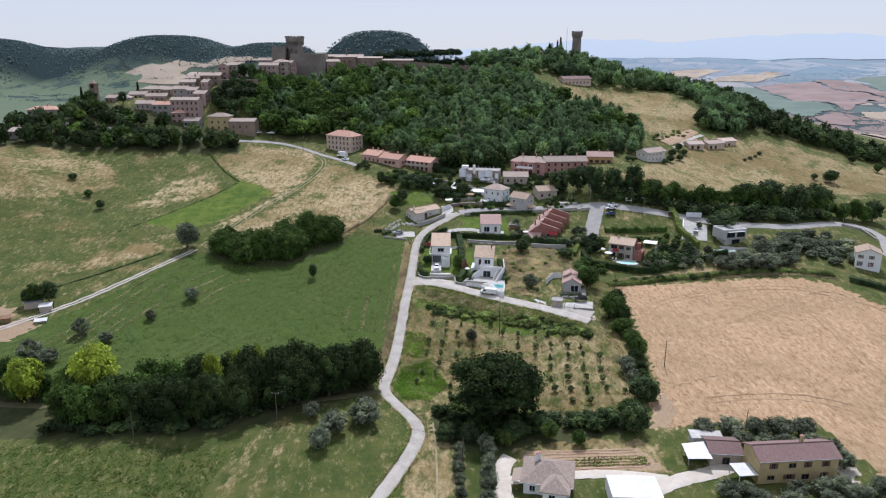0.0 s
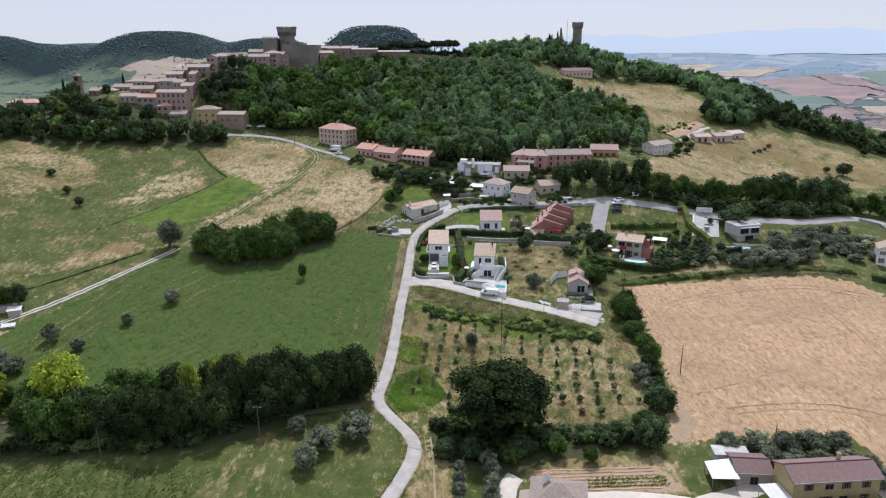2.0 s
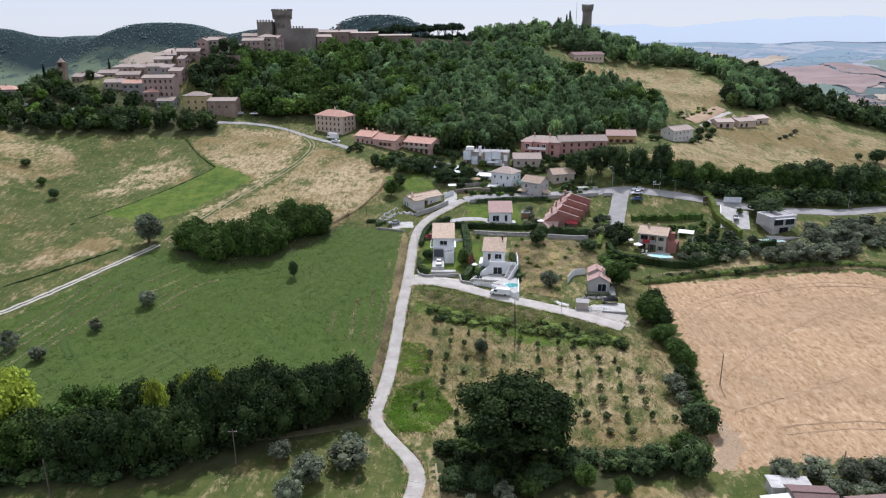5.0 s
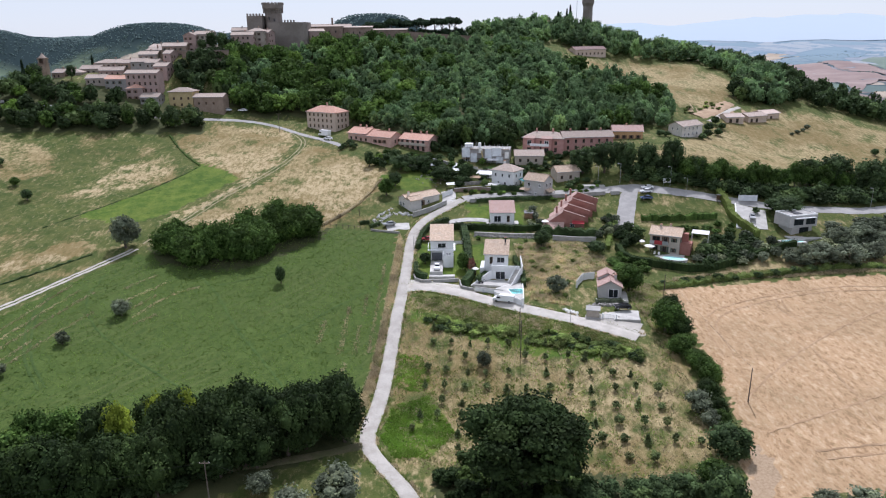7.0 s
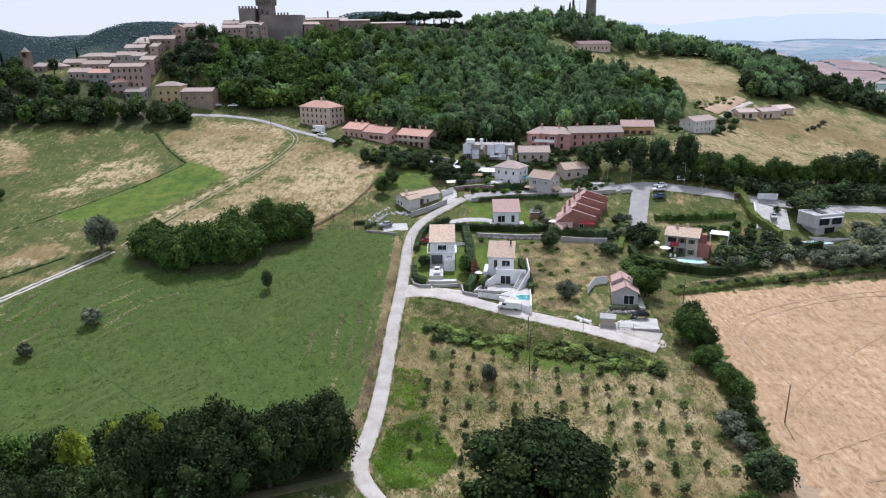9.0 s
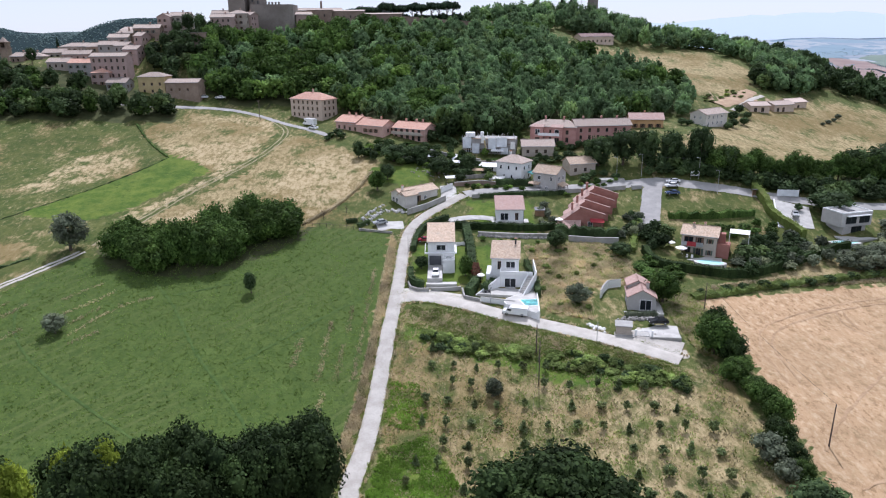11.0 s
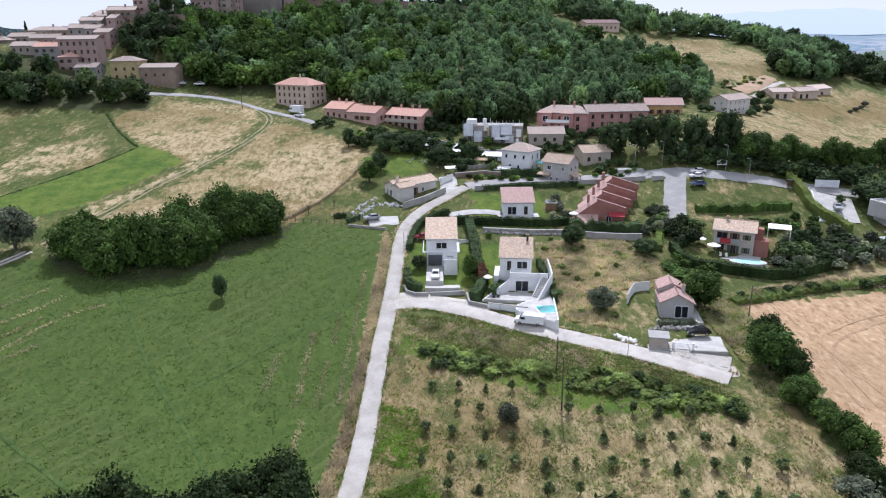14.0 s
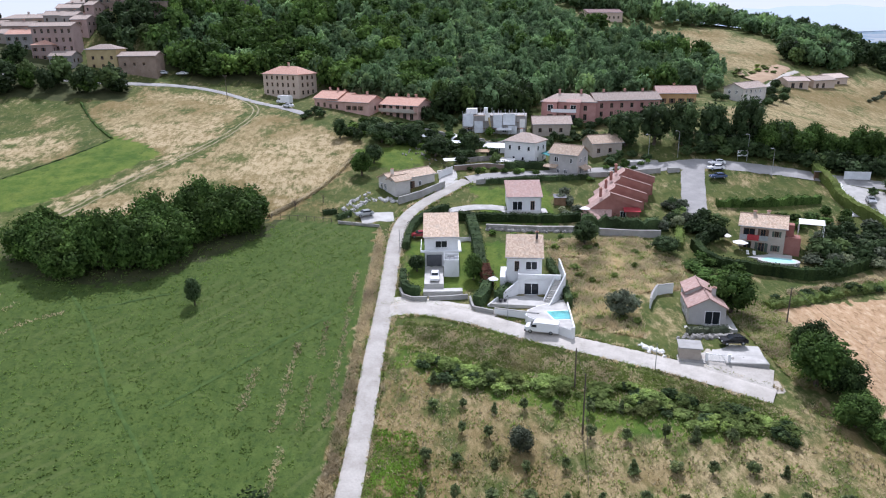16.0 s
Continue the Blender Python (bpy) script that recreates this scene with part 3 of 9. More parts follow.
PLOTS = {
    "alfalfa": [[(-150, 170), (-132.1, 190), (-116.5, 209), (-105.7, 228), (-94.6, 247), (-81.8, 247), (-38.1, 270.5), (-15.3, 269.5), (-15.6, 250), (-16.4, 232), (-17.4, 210), (-18.6, 190), (-20.5, 176), (-57, 160), (-115, 159)],
                ],
    "stubble": [[(61.5, 233.5), (86, 239), (107, 240.3), (128, 240), (141, 235), (150, 219), (175, 180), (160, 120), (97, 116), (95.5, 132), (92.5, 138), (93.5, 147), (90, 149.5), (80, 150), (63.6, 149), (58, 147.5), (51.5, 148.0), (54, 158), (58.4, 165.4), (60.2, 186.3), (62, 208.1)]],
    "dry": [[(-235, 330), (-206, 346), (-188, 343), (-166, 335), (-150, 312), (-168, 294), (-184, 280), (-235, 282)], [(-121, 301), (-124, 326), (-109, 331), (-102, 303)], [(-140, 230), (-122, 236.5), (-105, 250), (-112, 256), (-128, 250)], [(-51, 112), (-47.5, 124), (-44.8, 138), (-42, 139), (-44.5, 124), (-47, 112)], [(-44, 112), (-41, 124), (-38.6, 138), (-36.5, 138), (-39, 124), (-41.5, 112)],
            [(-117.2, 348.8), (-108, 368.8), (-76.8, 378.5), (-65, 357.3), (-66.3, 327), (-80.8, 304.2), (-95.9, 322.9)],
            [(-58.8, 350.8), (-22.7, 321.7), (-24.1, 303.2), (-38.4, 271), (-48, 268), (-58, 262), (-75, 254), (-89, 257), (-83.4, 275.9), (-66.6, 308)],
            [(68.8, 480), (92, 528), (169.4, 530), (176, 478), (157, 428), (125.2, 402), (114.3, 442.9), (83.7, 455)],
            [(84.1, 324), (125, 372), (154.8, 409), (199.5, 425), (280, 400), (330, 330), (234.5, 352), (181.2, 342), (137.6, 313), (98.2, 315)],
            [(23.9, 261.1), (43.2, 263.8), (50.2, 250.3), (47, 238), (36, 236), (31.8, 221), (22.6, 225.4), (23.2, 242.4)],
            [(65, 237), (74, 243.5), (85, 247.5), (95, 251.5), (104, 255.3), (113, 257), (133.2, 253.2), (137.1, 246), (104, 245.5), (82, 243)],
            [(-15.4, 270), (-12.7, 262), (-13.4, 240), (-15.1, 214), (-16.6, 190), (-18.2, 178), (-20.2, 176), (-17.9, 196), (-16.5, 222), (-15.6, 250)],
            [(50, 237), (61, 235), (64, 216), (58, 205), (52, 206), (51, 222)], [(-8, 150), (0, 152), (3, 126), (-6, 112), (-9.5, 130), (-5, 142)], [(17, 140), (22, 146), (34, 145), (47, 142), (50, 139), (50, 129), (18, 130)]],
    "pale": [[(-102, 334), (-97, 327), (-88, 321), (-78.4, 311), (-74, 310), (-67, 322), (-66, 332), (-72, 344), (-84, 338)], [(-94, 272), (-86, 284), (-80, 297), (-77, 308), (-71, 314), (-71.5, 308), (-77, 296), (-84, 279), (-90, 266)], [(-66, 352), (-73, 360), (-86, 367), (-97, 369), (-84, 374), (-70, 370)],
             [(-57.5, 296), (-46, 286), (-39, 276), (-30, 292), (-26, 304), (-25, 318), (-36, 328), (-47, 322)], [(-84, 272), (-73, 279), (-64, 282), (-66, 276), (-78, 268)], [(-136, 291), (-132, 302), (-131, 322), (-122, 325), (-110, 320), (-106, 312), (-113, 300), (-120, 293), (-128, 289)], [(-138, 228), (-124, 234), (-112, 243), (-116, 248), (-132, 240)]],
    "lush": [[(-124, 274), (-116, 286), (-108, 299), (-101.5, 312), (-98, 326), (-88.4, 320), (-78.6, 310), (-83, 300), (-87, 291), (-93, 279), (-98, 272), (-108, 267.5)],
             [(-9, 228), (4, 223), (20, 213.5), (34, 204.5), (46, 199.5), (44, 195), (33, 195.5), (21, 199), (10, 206), (-1, 213), (-10, 217)],
             [(-12, 182.8), (-4, 186.7), (0.9, 174), (-3.7, 165.4), (-9.8, 164.5), (-13.5, 171)],
             [(-8.3, 262), (14, 262), (20, 246), (16, 240), (-8, 240)],
             [(8, 292), (28, 292), (28, 270), (10, 270)],
             [(-26, 306), (-13, 302), (-4, 306), (-2, 316), (-1.5, 330), (-14, 328), (-14, 318), (-24, 316)]],
    "soil": [[(-136.6, 195.1), (-132.0, 200.1), (-125.5, 195.9), (-128.7, 187.3), (-134.4, 185.7)], [(-148, 206), (-140, 200.8), (-134, 198.8), (-138, 206)], [(19.3, 139.6), (45.2, 138.9), (49.2, 130.6), (34.1, 130.3), (18.3, 132.1)], [(126, 404), (160, 402), (163, 411), (128, 410)], [(51.5, 148.4), (54.8, 157.5), (58.6, 163), (60.5, 159), (58.5, 152.5), (54.5, 147.8)]],
    "path": [[(85.2, 127), (88.1, 132.5), (92, 131.4), (88, 124.5)],
             [(37, 214.5), (47.5, 216), (49.6, 203), (42, 205)]],
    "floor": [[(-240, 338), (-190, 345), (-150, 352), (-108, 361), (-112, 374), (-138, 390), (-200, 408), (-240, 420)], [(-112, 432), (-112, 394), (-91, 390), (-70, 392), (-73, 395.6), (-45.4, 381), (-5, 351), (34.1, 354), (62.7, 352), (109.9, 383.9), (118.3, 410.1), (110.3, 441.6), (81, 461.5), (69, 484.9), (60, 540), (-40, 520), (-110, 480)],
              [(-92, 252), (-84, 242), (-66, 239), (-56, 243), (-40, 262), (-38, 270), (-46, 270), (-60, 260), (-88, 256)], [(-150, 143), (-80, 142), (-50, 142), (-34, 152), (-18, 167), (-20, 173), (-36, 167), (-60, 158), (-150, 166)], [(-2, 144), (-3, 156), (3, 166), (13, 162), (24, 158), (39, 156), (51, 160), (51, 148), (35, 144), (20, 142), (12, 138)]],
}


def inside(px, py, poly):
    hit = np.zeros(px.shape, bool)
    n = len(poly)
    for i in range(n):
        (x0, y0), (x1, y1) = poly[i], poly[(i + 1) % n]
        if y0 != y1:
            hit ^= ((y0 > py) != (y1 > py)) & (px < (x1 - x0) * (py - y0) / (y1 - y0) + x0)
    return hit


def axis(lo, hi, step, growth, low_end, high_end):
    mid = list(np.arange(lo, hi + step / 2, step))
    up, s = [], step
    while (up[-1] if up else hi) < high_end:
        s = min(s * growth, 90)
        up.append((up[-1] if up else hi) + s)
    down, s = [], step
    while (down[-1] if down else lo) > low_end:
        s = min(s * growth, 90)
        down.append((down[-1] if down else lo) - s)
    return np.array(down[::-1] + mid + up)


def grid_mesh(name, xs, ys, zf):
    X, Y = np.meshgrid(xs, ys)
    Z = zf(X, Y)
    nx, ny = len(xs), len(ys)
    me = bpy.data.meshes.new(name)
    me.vertices.add(nx * ny)
    me.vertices.foreach_set("co", np.stack([X, Y, Z], -1).ravel())
    i = np.arange((nx - 1) * (ny - 1))
    a = (i // (nx - 1)) * nx + i % (nx - 1)
    quads = np.stack([a, a + 1, a + 1 + nx, a + nx], -1)
    me.loops.add(quads.size)
    me.loops.foreach_set("vertex_index", quads.ravel())
    me.polygons.add(len(quads))
    me.polygons.foreach_set("loop_start", np.arange(len(quads)) * 4)
    me.polygons.foreach_set("use_smooth", np.ones(len(quads), bool))
    me.update(calc_edges=True)
    return me, X.ravel(), Y.ravel()


def build_ground():
    xs = axis(-140, 132, 1.0, 1.065, -4900, 4900)
    ys = axis(112, 312, 1.0, 1.065, -700, 4900)

    me, X, Y = grid_mesh("ground", xs, ys, rough_ground)
    jx = X + 0.9 * waves(X, Y, 6, 3.0) + 0.5 * waves(X, Y, 2.3, 7.0, 2)
    jy = Y + 0.9 * waves(X, Y, 6, 5.0) + 0.5 * waves(X, Y, 2.3, 9.0, 2)
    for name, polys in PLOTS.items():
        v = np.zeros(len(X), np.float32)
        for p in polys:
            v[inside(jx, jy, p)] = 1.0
        if name == "pale":
            # bleached grass lies in loose swathes
            v *= np.where(X < -103, 0.42, 0.56) + 0.38 * waves(X, Y, 15, 4.4, 4)
        if name == "dry":
            # meadows with green and golden swathes
            patch = waves(X, Y, 38, 0.4, 4)
            meadow = inside(jx, jy, [(-260, 352), (-122, 355), (-96.8, 324.3), (-118.6, 269.8), (-125.3, 217.9), (-150, 200), (-260, 230)])
            v = np.where(meadow, np.clip(0.05 + 0.42 * patch + 0.55 * v, 0, 1), v * np.clip(0.85 + 0.5 * waves(X, Y, 26, 2.2, 4), 0, 1))
            orchard = inside(jx, jy, [(-10, 229), (46, 199), (55, 203), (55, 180), (56, 160), (40, 152), (2, 152), (-10, 160), (-12.5, 192)])
            v = np.where(orchard, np.clip(0.70 + 0.55 * waves(X, Y, 17, 6.0, 4), 0, 0.9), v)
            lot = inside(jx, jy, [(22.5, 262), (44, 264), (50, 252), (47, 239), (36, 237), (33, 220), (23.5, 224.5)])
            v = np.where(lot, np.clip(0.9 + 0.35 * waves(X, Y, 9, 3.0, 3), 0, 1), v)
            rough = ~meadow & ~orchard & (v == 0)
            v = np.where(rough, np.clip(0.08 + 0.42 * waves(X, Y, 24, 8.0, 4), 0, 0.7) * (1 - 0.75 * smooth(150, 135, Y)), v)
            v = np.where((Y < 140) & (X < -20), v * 0.5, v)
        me.attributes.new(name, "FLOAT", "POINT").data.foreach_set("value", v.astype(np.float32))
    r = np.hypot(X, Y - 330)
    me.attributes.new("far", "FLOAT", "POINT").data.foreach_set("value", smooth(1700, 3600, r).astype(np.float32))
    me.attributes.new("west", "FLOAT", "POINT").data.foreach_set("value", (1 - smooth(-500, -100, X)).astype(np.float32))
    woods = np.zeros(len(X))
    for cx, cy, sx, sy, top in FAR_HILLS:
        woods = np.maximum(woods, (((X - cx) / sx) ** 2 + ((Y - cy) / sy) ** 2 < 1.7 + 0.5 * waves(X, Y, 400, cx)) & (Y > cy - 0.85 * sy))
    me.attributes.new("woods", "FLOAT", "POINT").data.foreach_set("value", woods.astype(np.float32))
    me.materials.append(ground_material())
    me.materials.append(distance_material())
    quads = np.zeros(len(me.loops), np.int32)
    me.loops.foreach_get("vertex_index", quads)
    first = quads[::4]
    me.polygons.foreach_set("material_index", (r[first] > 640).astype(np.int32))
    return tagged(new("ground", me), "rolling farmland of green, golden and stubble fields", "ground", kind="structure")


ground = build_ground()


def resample(line, step):
    p = np.array(line, float)
    # a smooth curve round the bends
    for _ in range(2):
        p = np.vstack([p[:1], np.stack([p[:-1] * 0.75 + p[1:] * 0.25, p[:-1] * 0.25 + p[1:] * 0.75], 1).reshape(-1, 2), p[-1:]])
    d = np.r_[0, np.cumsum(np.hypot(*np.diff(p, axis=0).T))]
    keep = np.r_[True, np.diff(d) > 1e-6]
    s = np.arange(0, d[-1], step)
    return np.stack([np.interp(s, d[keep], p[keep, 0]), np.interp(s, d[keep], p[keep, 1])], -1)


def strip(name, label, line, width, mat, lift=0.07, ragged=0.25, category="road", cross=6):
    """A road laid over the ground: a crowned ribbon with uneven edges."""
    p = resample(line, 1.0)
    t = np.gradient(p, axis=0)
    t /= np.linalg.norm(t, axis=1)[:, None]
    nrm = np.stack([-t[:, 1], t[:, 0]], -1)
    u = np.linspace(-1, 1, cross + 1)
    wl = width / 2 + ragged * waves(p[:, 0] * 1.0, p[:, 1], 7, 1.0)
    wr = width / 2 + ragged * waves(p[:, 0] * 1.0, p[:, 1], 7, 6.0)
    verts, faces = [], []
    for i in range(len(p)):
        for k in u:
            q = p[i] + nrm[i] * k * (wl[i] if k > 0 else wr[i])
            edge = 1 - abs(k) ** 6
            verts.append((q[0], q[1], (ground_z(*q) + 0.22 if cross > 2 else float(rough_ground(*q)) + 0.10) + lift * edge - (0.14 if cross > 2 else 0.04) * (abs(k) > 0.99)))
    n = cross + 1
    for i in range(len(p) - 1):
        for k in range(cross):
            faces.append((i * n + k, i * n + n + k, i * n + n + k + 1, i * n + k + 1))
    me = bpy.data.meshes.new(name)
    me.from_pydata(verts, [], faces)
    me.materials.append(MATS[mat])
    if me.polygons and me.polygons[0].normal.z < 0:
        me.flip_normals()
    for f in me.polygons:
        f.use_smooth = True
    return tagged(new(name, me), label, category, kind="structure")


strip("road", "pale gravel lane running up to the village", MAIN_ROAD, 3.3, "road_gravel", 0.07, 0.04)
strip("road", "pale lane serving the new houses", SIDE_ROAD, 4.1, "road_gravel", 0.05, 0.04)
strip("road", "grey asphalt road along the foot of the village", UPPER_ROAD, 4.6, "asphalt")
strip("road", "short asphalt street with parking", PARKING_STREET, 6.0, "asphalt", 0.05, 0.1)
surface("farm_gravel", (0.52, 0.47, 0.395), (0.60, 0.55, 0.47), 0.9, 3.0, 0.35, 0.14, 0.02, stain=(0.42, 0.37, 0.29))
strip("drive", "cream gravel drive curving to the farmhouse", [(30, 100), (36, 114), (39, 119.8), (49.3, 126.5), (57.4, 128.6), (63.5, 131.2), (65.5, 133.4)], 4.2, "farm_gravel", 0.04, 0.15, "drive")
strip("drive", "cream gravel drive beside the bungalow", [(14, 104), (13.0, 121.2), (12.5, 128.8), (13.9, 135.6), (16.2, 138.0)], 4.0, "farm_gravel", 0.04, 0.15, "drive")
strip("drive", "cream gravel path between the farm buildings", [(14.0, 128.6), (27.9, 130.0), (38.9, 129.8), (49.3, 127.0)], 3.0, "farm_gravel", 0.03, 0.15, "drive")
strip("road", "asphalt road below the old village", VILLAGE_ROAD, 2.9, "asphalt")
strip("road", "shaded earth track below the trees", LOWER_TRACK, 2.2, "worn_earth", 0.02)
for side in (-0.7, 0.7):
    q = resample(WHITE_TRACK, 4.0)
    t = np.gradient(q, axis=0)
    t /= np.linalg.norm(t, axis=1)[:, None]
    strip("track", "white gravel wheel rut of the farm track", [tuple(v) for v in q + np.stack([-t[:, 1], t[:, 0]], -1) * side], 0.85, "road_gravel", 0.0, 0.06, "track", 2)
for side in (-0.85, 0.85):
    q = resample(FIELD_TRACK, 4.0)
    t = np.gradient(q, axis=0)
    t /= np.linalg.norm(t, axis=1)[:, None]
    strip("track", "worn wheel rut of the meadow track", [tuple(v) for v in q + np.stack([-t[:, 1], t[:, 0]], -1) * side], 0.55, "dirt_track", 0.0, 0.12, "track", 2)


# ---------------------------------------------------------------- mesh helpers
class Mesh:
    """Vertices and faces gathered for one part."""

    def __init__(self):
        self.v, self.f, self.uv = [], [], {}

    def face(self, *pts, uv=None):
        n = len(self.v)
        self.v += [tuple(p) for p in pts]
        if uv:
            self.uv[len(self.f)] = uv
        self.f.append(tuple(range(n, n + len(pts))))

    def box(self, x0, x1, y0, y1, z0, z1, taper=0.0):
        n, t = len(self.v), taper
        self.v += [(x0, y0, z0), (x1, y0, z0), (x1, y1, z0), (x0, y1, z0), (x0 + t, y0 + t, z1), (x1 - t, y0 + t, z1), (x1 - t, y1 - t, z1), (x0 + t, y1 - t, z1)]
        self.f += [tuple(n + k for k in q) for q in ((0, 3, 2, 1), (4, 5, 6, 7), (0, 1, 5, 4), (1, 2, 6, 5), (2, 3, 7, 6), (3, 0, 4, 7))]
        return self

    def prism(self, outline, z0, z1):
        """An upright prism over a plan outline (counter-clockwise); z1 may be one height or one for each corner."""
        n, k = len(self.v), len(outline)
        tops = z1 if isinstance(z1, (list, tuple)) else [z1] * k
        lows = z0 if isinstance(z0, (list, tuple)) else [z0] * k
        self.v += [(x, y, z) for (x, y), z in zip(outline, lows)] + [(x, y, z) for (x, y), z in zip(outline, tops)]
        self.f += [tuple(range(n + k - 1, n - 1, -1)), tuple(range(n + k, n + 2 * k))]
        self.f += [(n + i, n + (i + 1) % k, n + k + (i + 1) % k, n + k + i) for i in range(k)]
        return self

    def tube(self, a, b, r0, r1=None, sides=8):
        a, b = Vector(a), Vector(b)
        q = (b - a).to_track_quat("Z", "Y")
        n = len(self.v)
        for p, r in ((a, r0), (b, r0 if r1 is None else r1)):
            self.v += [tuple(p + q @ Vector((r * math.cos(6.2832 * i / sides), r * math.sin(6.2832 * i / sides), 0))) for i in range(sides)]
        self.f += [(n + i, n + (i + 1) % sides, n + sides + (i + 1) % sides, n + sides + i) for i in range(sides)]
        self.f += [tuple(range(n + sides - 1, n - 1, -1)), tuple(range(n + sides, n + 2 * sides))]
        return self

    def lathe(self, profile, sides=20, cx=0.0, cy=0.0):
        n, m = len(self.v), len(profile)
        for r, z in profile:
            self.v += [(cx + r * math.cos(6.2832 * i / sides), cy + r * math.sin(6.2832 * i / sides), z) for i in range(sides)]
        for j in range(m - 1):
            self.f += [(n + j * sides + i, n + j * sides + (i + 1) % sides, n + (j + 1) * sides + (i + 1) % sides, n + (j + 1) * sides + i) for i in range(sides)]
        self.f += [tuple(n + (m - 1) * sides + i for i in range(sides)), tuple(n + i for i in range(sides - 1, -1, -1))]
        return self

    def done(self, name, mat, smooth_faces=False):
        me = bpy.data.meshes.new(name)
        me.from_pydata(self.v, [], self.f)
        me.materials.append(MATS[mat])
        if self.uv:
            layer = me.uv_layers.new(name="UVMap")
            for fi, uv in self.uv.items():
                for li, q in zip(me.polygons[fi].loop_indices, uv):
                    layer.data[li].uv = q
        if smooth_faces:
            for f in me.polygons:
                f.use_smooth = True
        return me


def part(name, mesh, mat, parent, label="", smooth_faces=False):
    """One mesh object under a thing or under a part."""
    me = mesh if isinstance(mesh, bpy.types.Mesh) else mesh.done(name, mat, smooth_faces)
    ob = new(name, me)
    ob.parent = parent
    if label:
        ob["label"] = label
    return ob


def thing(name, label, category, m, group=""):
    ob = new(name)
    ob.matrix_world = m
    return tagged(ob, label, category, group)


SHARED = {}


def shared(key, make):
    if key not in SHARED:
        SHARED[key] = make()
    return SHARED[key]


# ---------------------------------------------------------------- houses
def window_parts(parent, u, v, w, h, m, kind="window", frame_mat="white_metal", shutter=None, deep=0.05):
    """A window on the wall pose m (x along the wall, z up, -y outwards): surround, pane, mullion, sill, shutters."""

    def frame_mesh():
        k = Mesh()
        t = 0.09
        k.box(0, w, -deep, 0.02, 0, t).box(0, w, -deep, 0.02, h - t, h).box(0, t, -deep, 0.02, t, h - t).box(w - t, w, -deep, 0.02, t, h - t)
        if w > 0.85:
            k.box(w / 2 - 0.04, w / 2 + 0.04, -deep, 0.02, t, h - t)
        return k.done("window_frame", frame_mat)

    fr = part("window" if kind == "window" else "door", shared(("frame", round(w, 2), round(h, 2), frame_mat, deep), frame_mesh), frame_mat, parent)
    fr.matrix_local = m @ Matrix.Translation((u, 0, v))
    pane = shared(("pane", round(w, 2), round(h, 2)), lambda: Mesh().box(0.05, w - 0.05, -0.022, -0.004, 0.05, h - 0.05).done("pane", "window_glass"))
    part("pane", pane, "", fr, "dark window glass")
    if kind == "window":
        part("sill", shared(("sill", round(w, 2)), lambda: Mesh().box(-0.08, w + 0.08, -0.16, 0.0, -0.07, 0.0).done("sill", "concrete")), "", fr)
    if shutter:
        sh = shared(("shutter", round(w, 2), round(h, 2), shutter), lambda: Mesh().box(0, w * 0.48, -0.09, -0.045, 0.02, h - 0.02).done("shutter", shutter))
        for x in (-w * 0.5, w * 1.02):
            s = part("shutter", sh, "", fr, "wooden louvred shutter")
            s.location = (x, 0, 0)
    return fr


def wall_pose(side, w, d):
    """Pose of a wall in the house's own frame: x along it as seen from outside, -y outwards."""
    return {"front": pose(0, 0, 0), "right": pose(w, 0, 0, 0, 0, 90), "back": pose(w, d, 0, 0, 0, 180), "left": pose(0, d, 0, 0, 0, -90)}[side]


def roof_plane(k, a, b, c, d, t=0.2):
    """A slab over the quad a, b (eave), c, d (ridge); the tiles' rows run up from the eave."""
    a, b, c, d = map(Vector, (a, b, c, d))
    e = (b - a).normalized()
    n = (b - a).cross(d - a).normalized()
    up = n.cross(e)
    uv = [((p - a).dot(e), (p - a).dot(up)) for p in (a, b, c, d)]
    k.face(a, b, c, d, uv=uv)
    lo = [p - Vector((0, 0, t)) for p in (a, b, c, d)]
    k.face(lo[3], lo[2], lo[1], lo[0])
    for p, q, r, s in ((a, b, lo[0], lo[1]), (b, c, lo[1], lo[2]), (c, d, lo[2], lo[3]), (d, a, lo[3], lo[0])):
        if (p - q).length > 1e-3:
            k.face(p, r, s, q, uv=[(0, 0), (0, 0.1), (0.1, 0.1), (0.1, 0)])


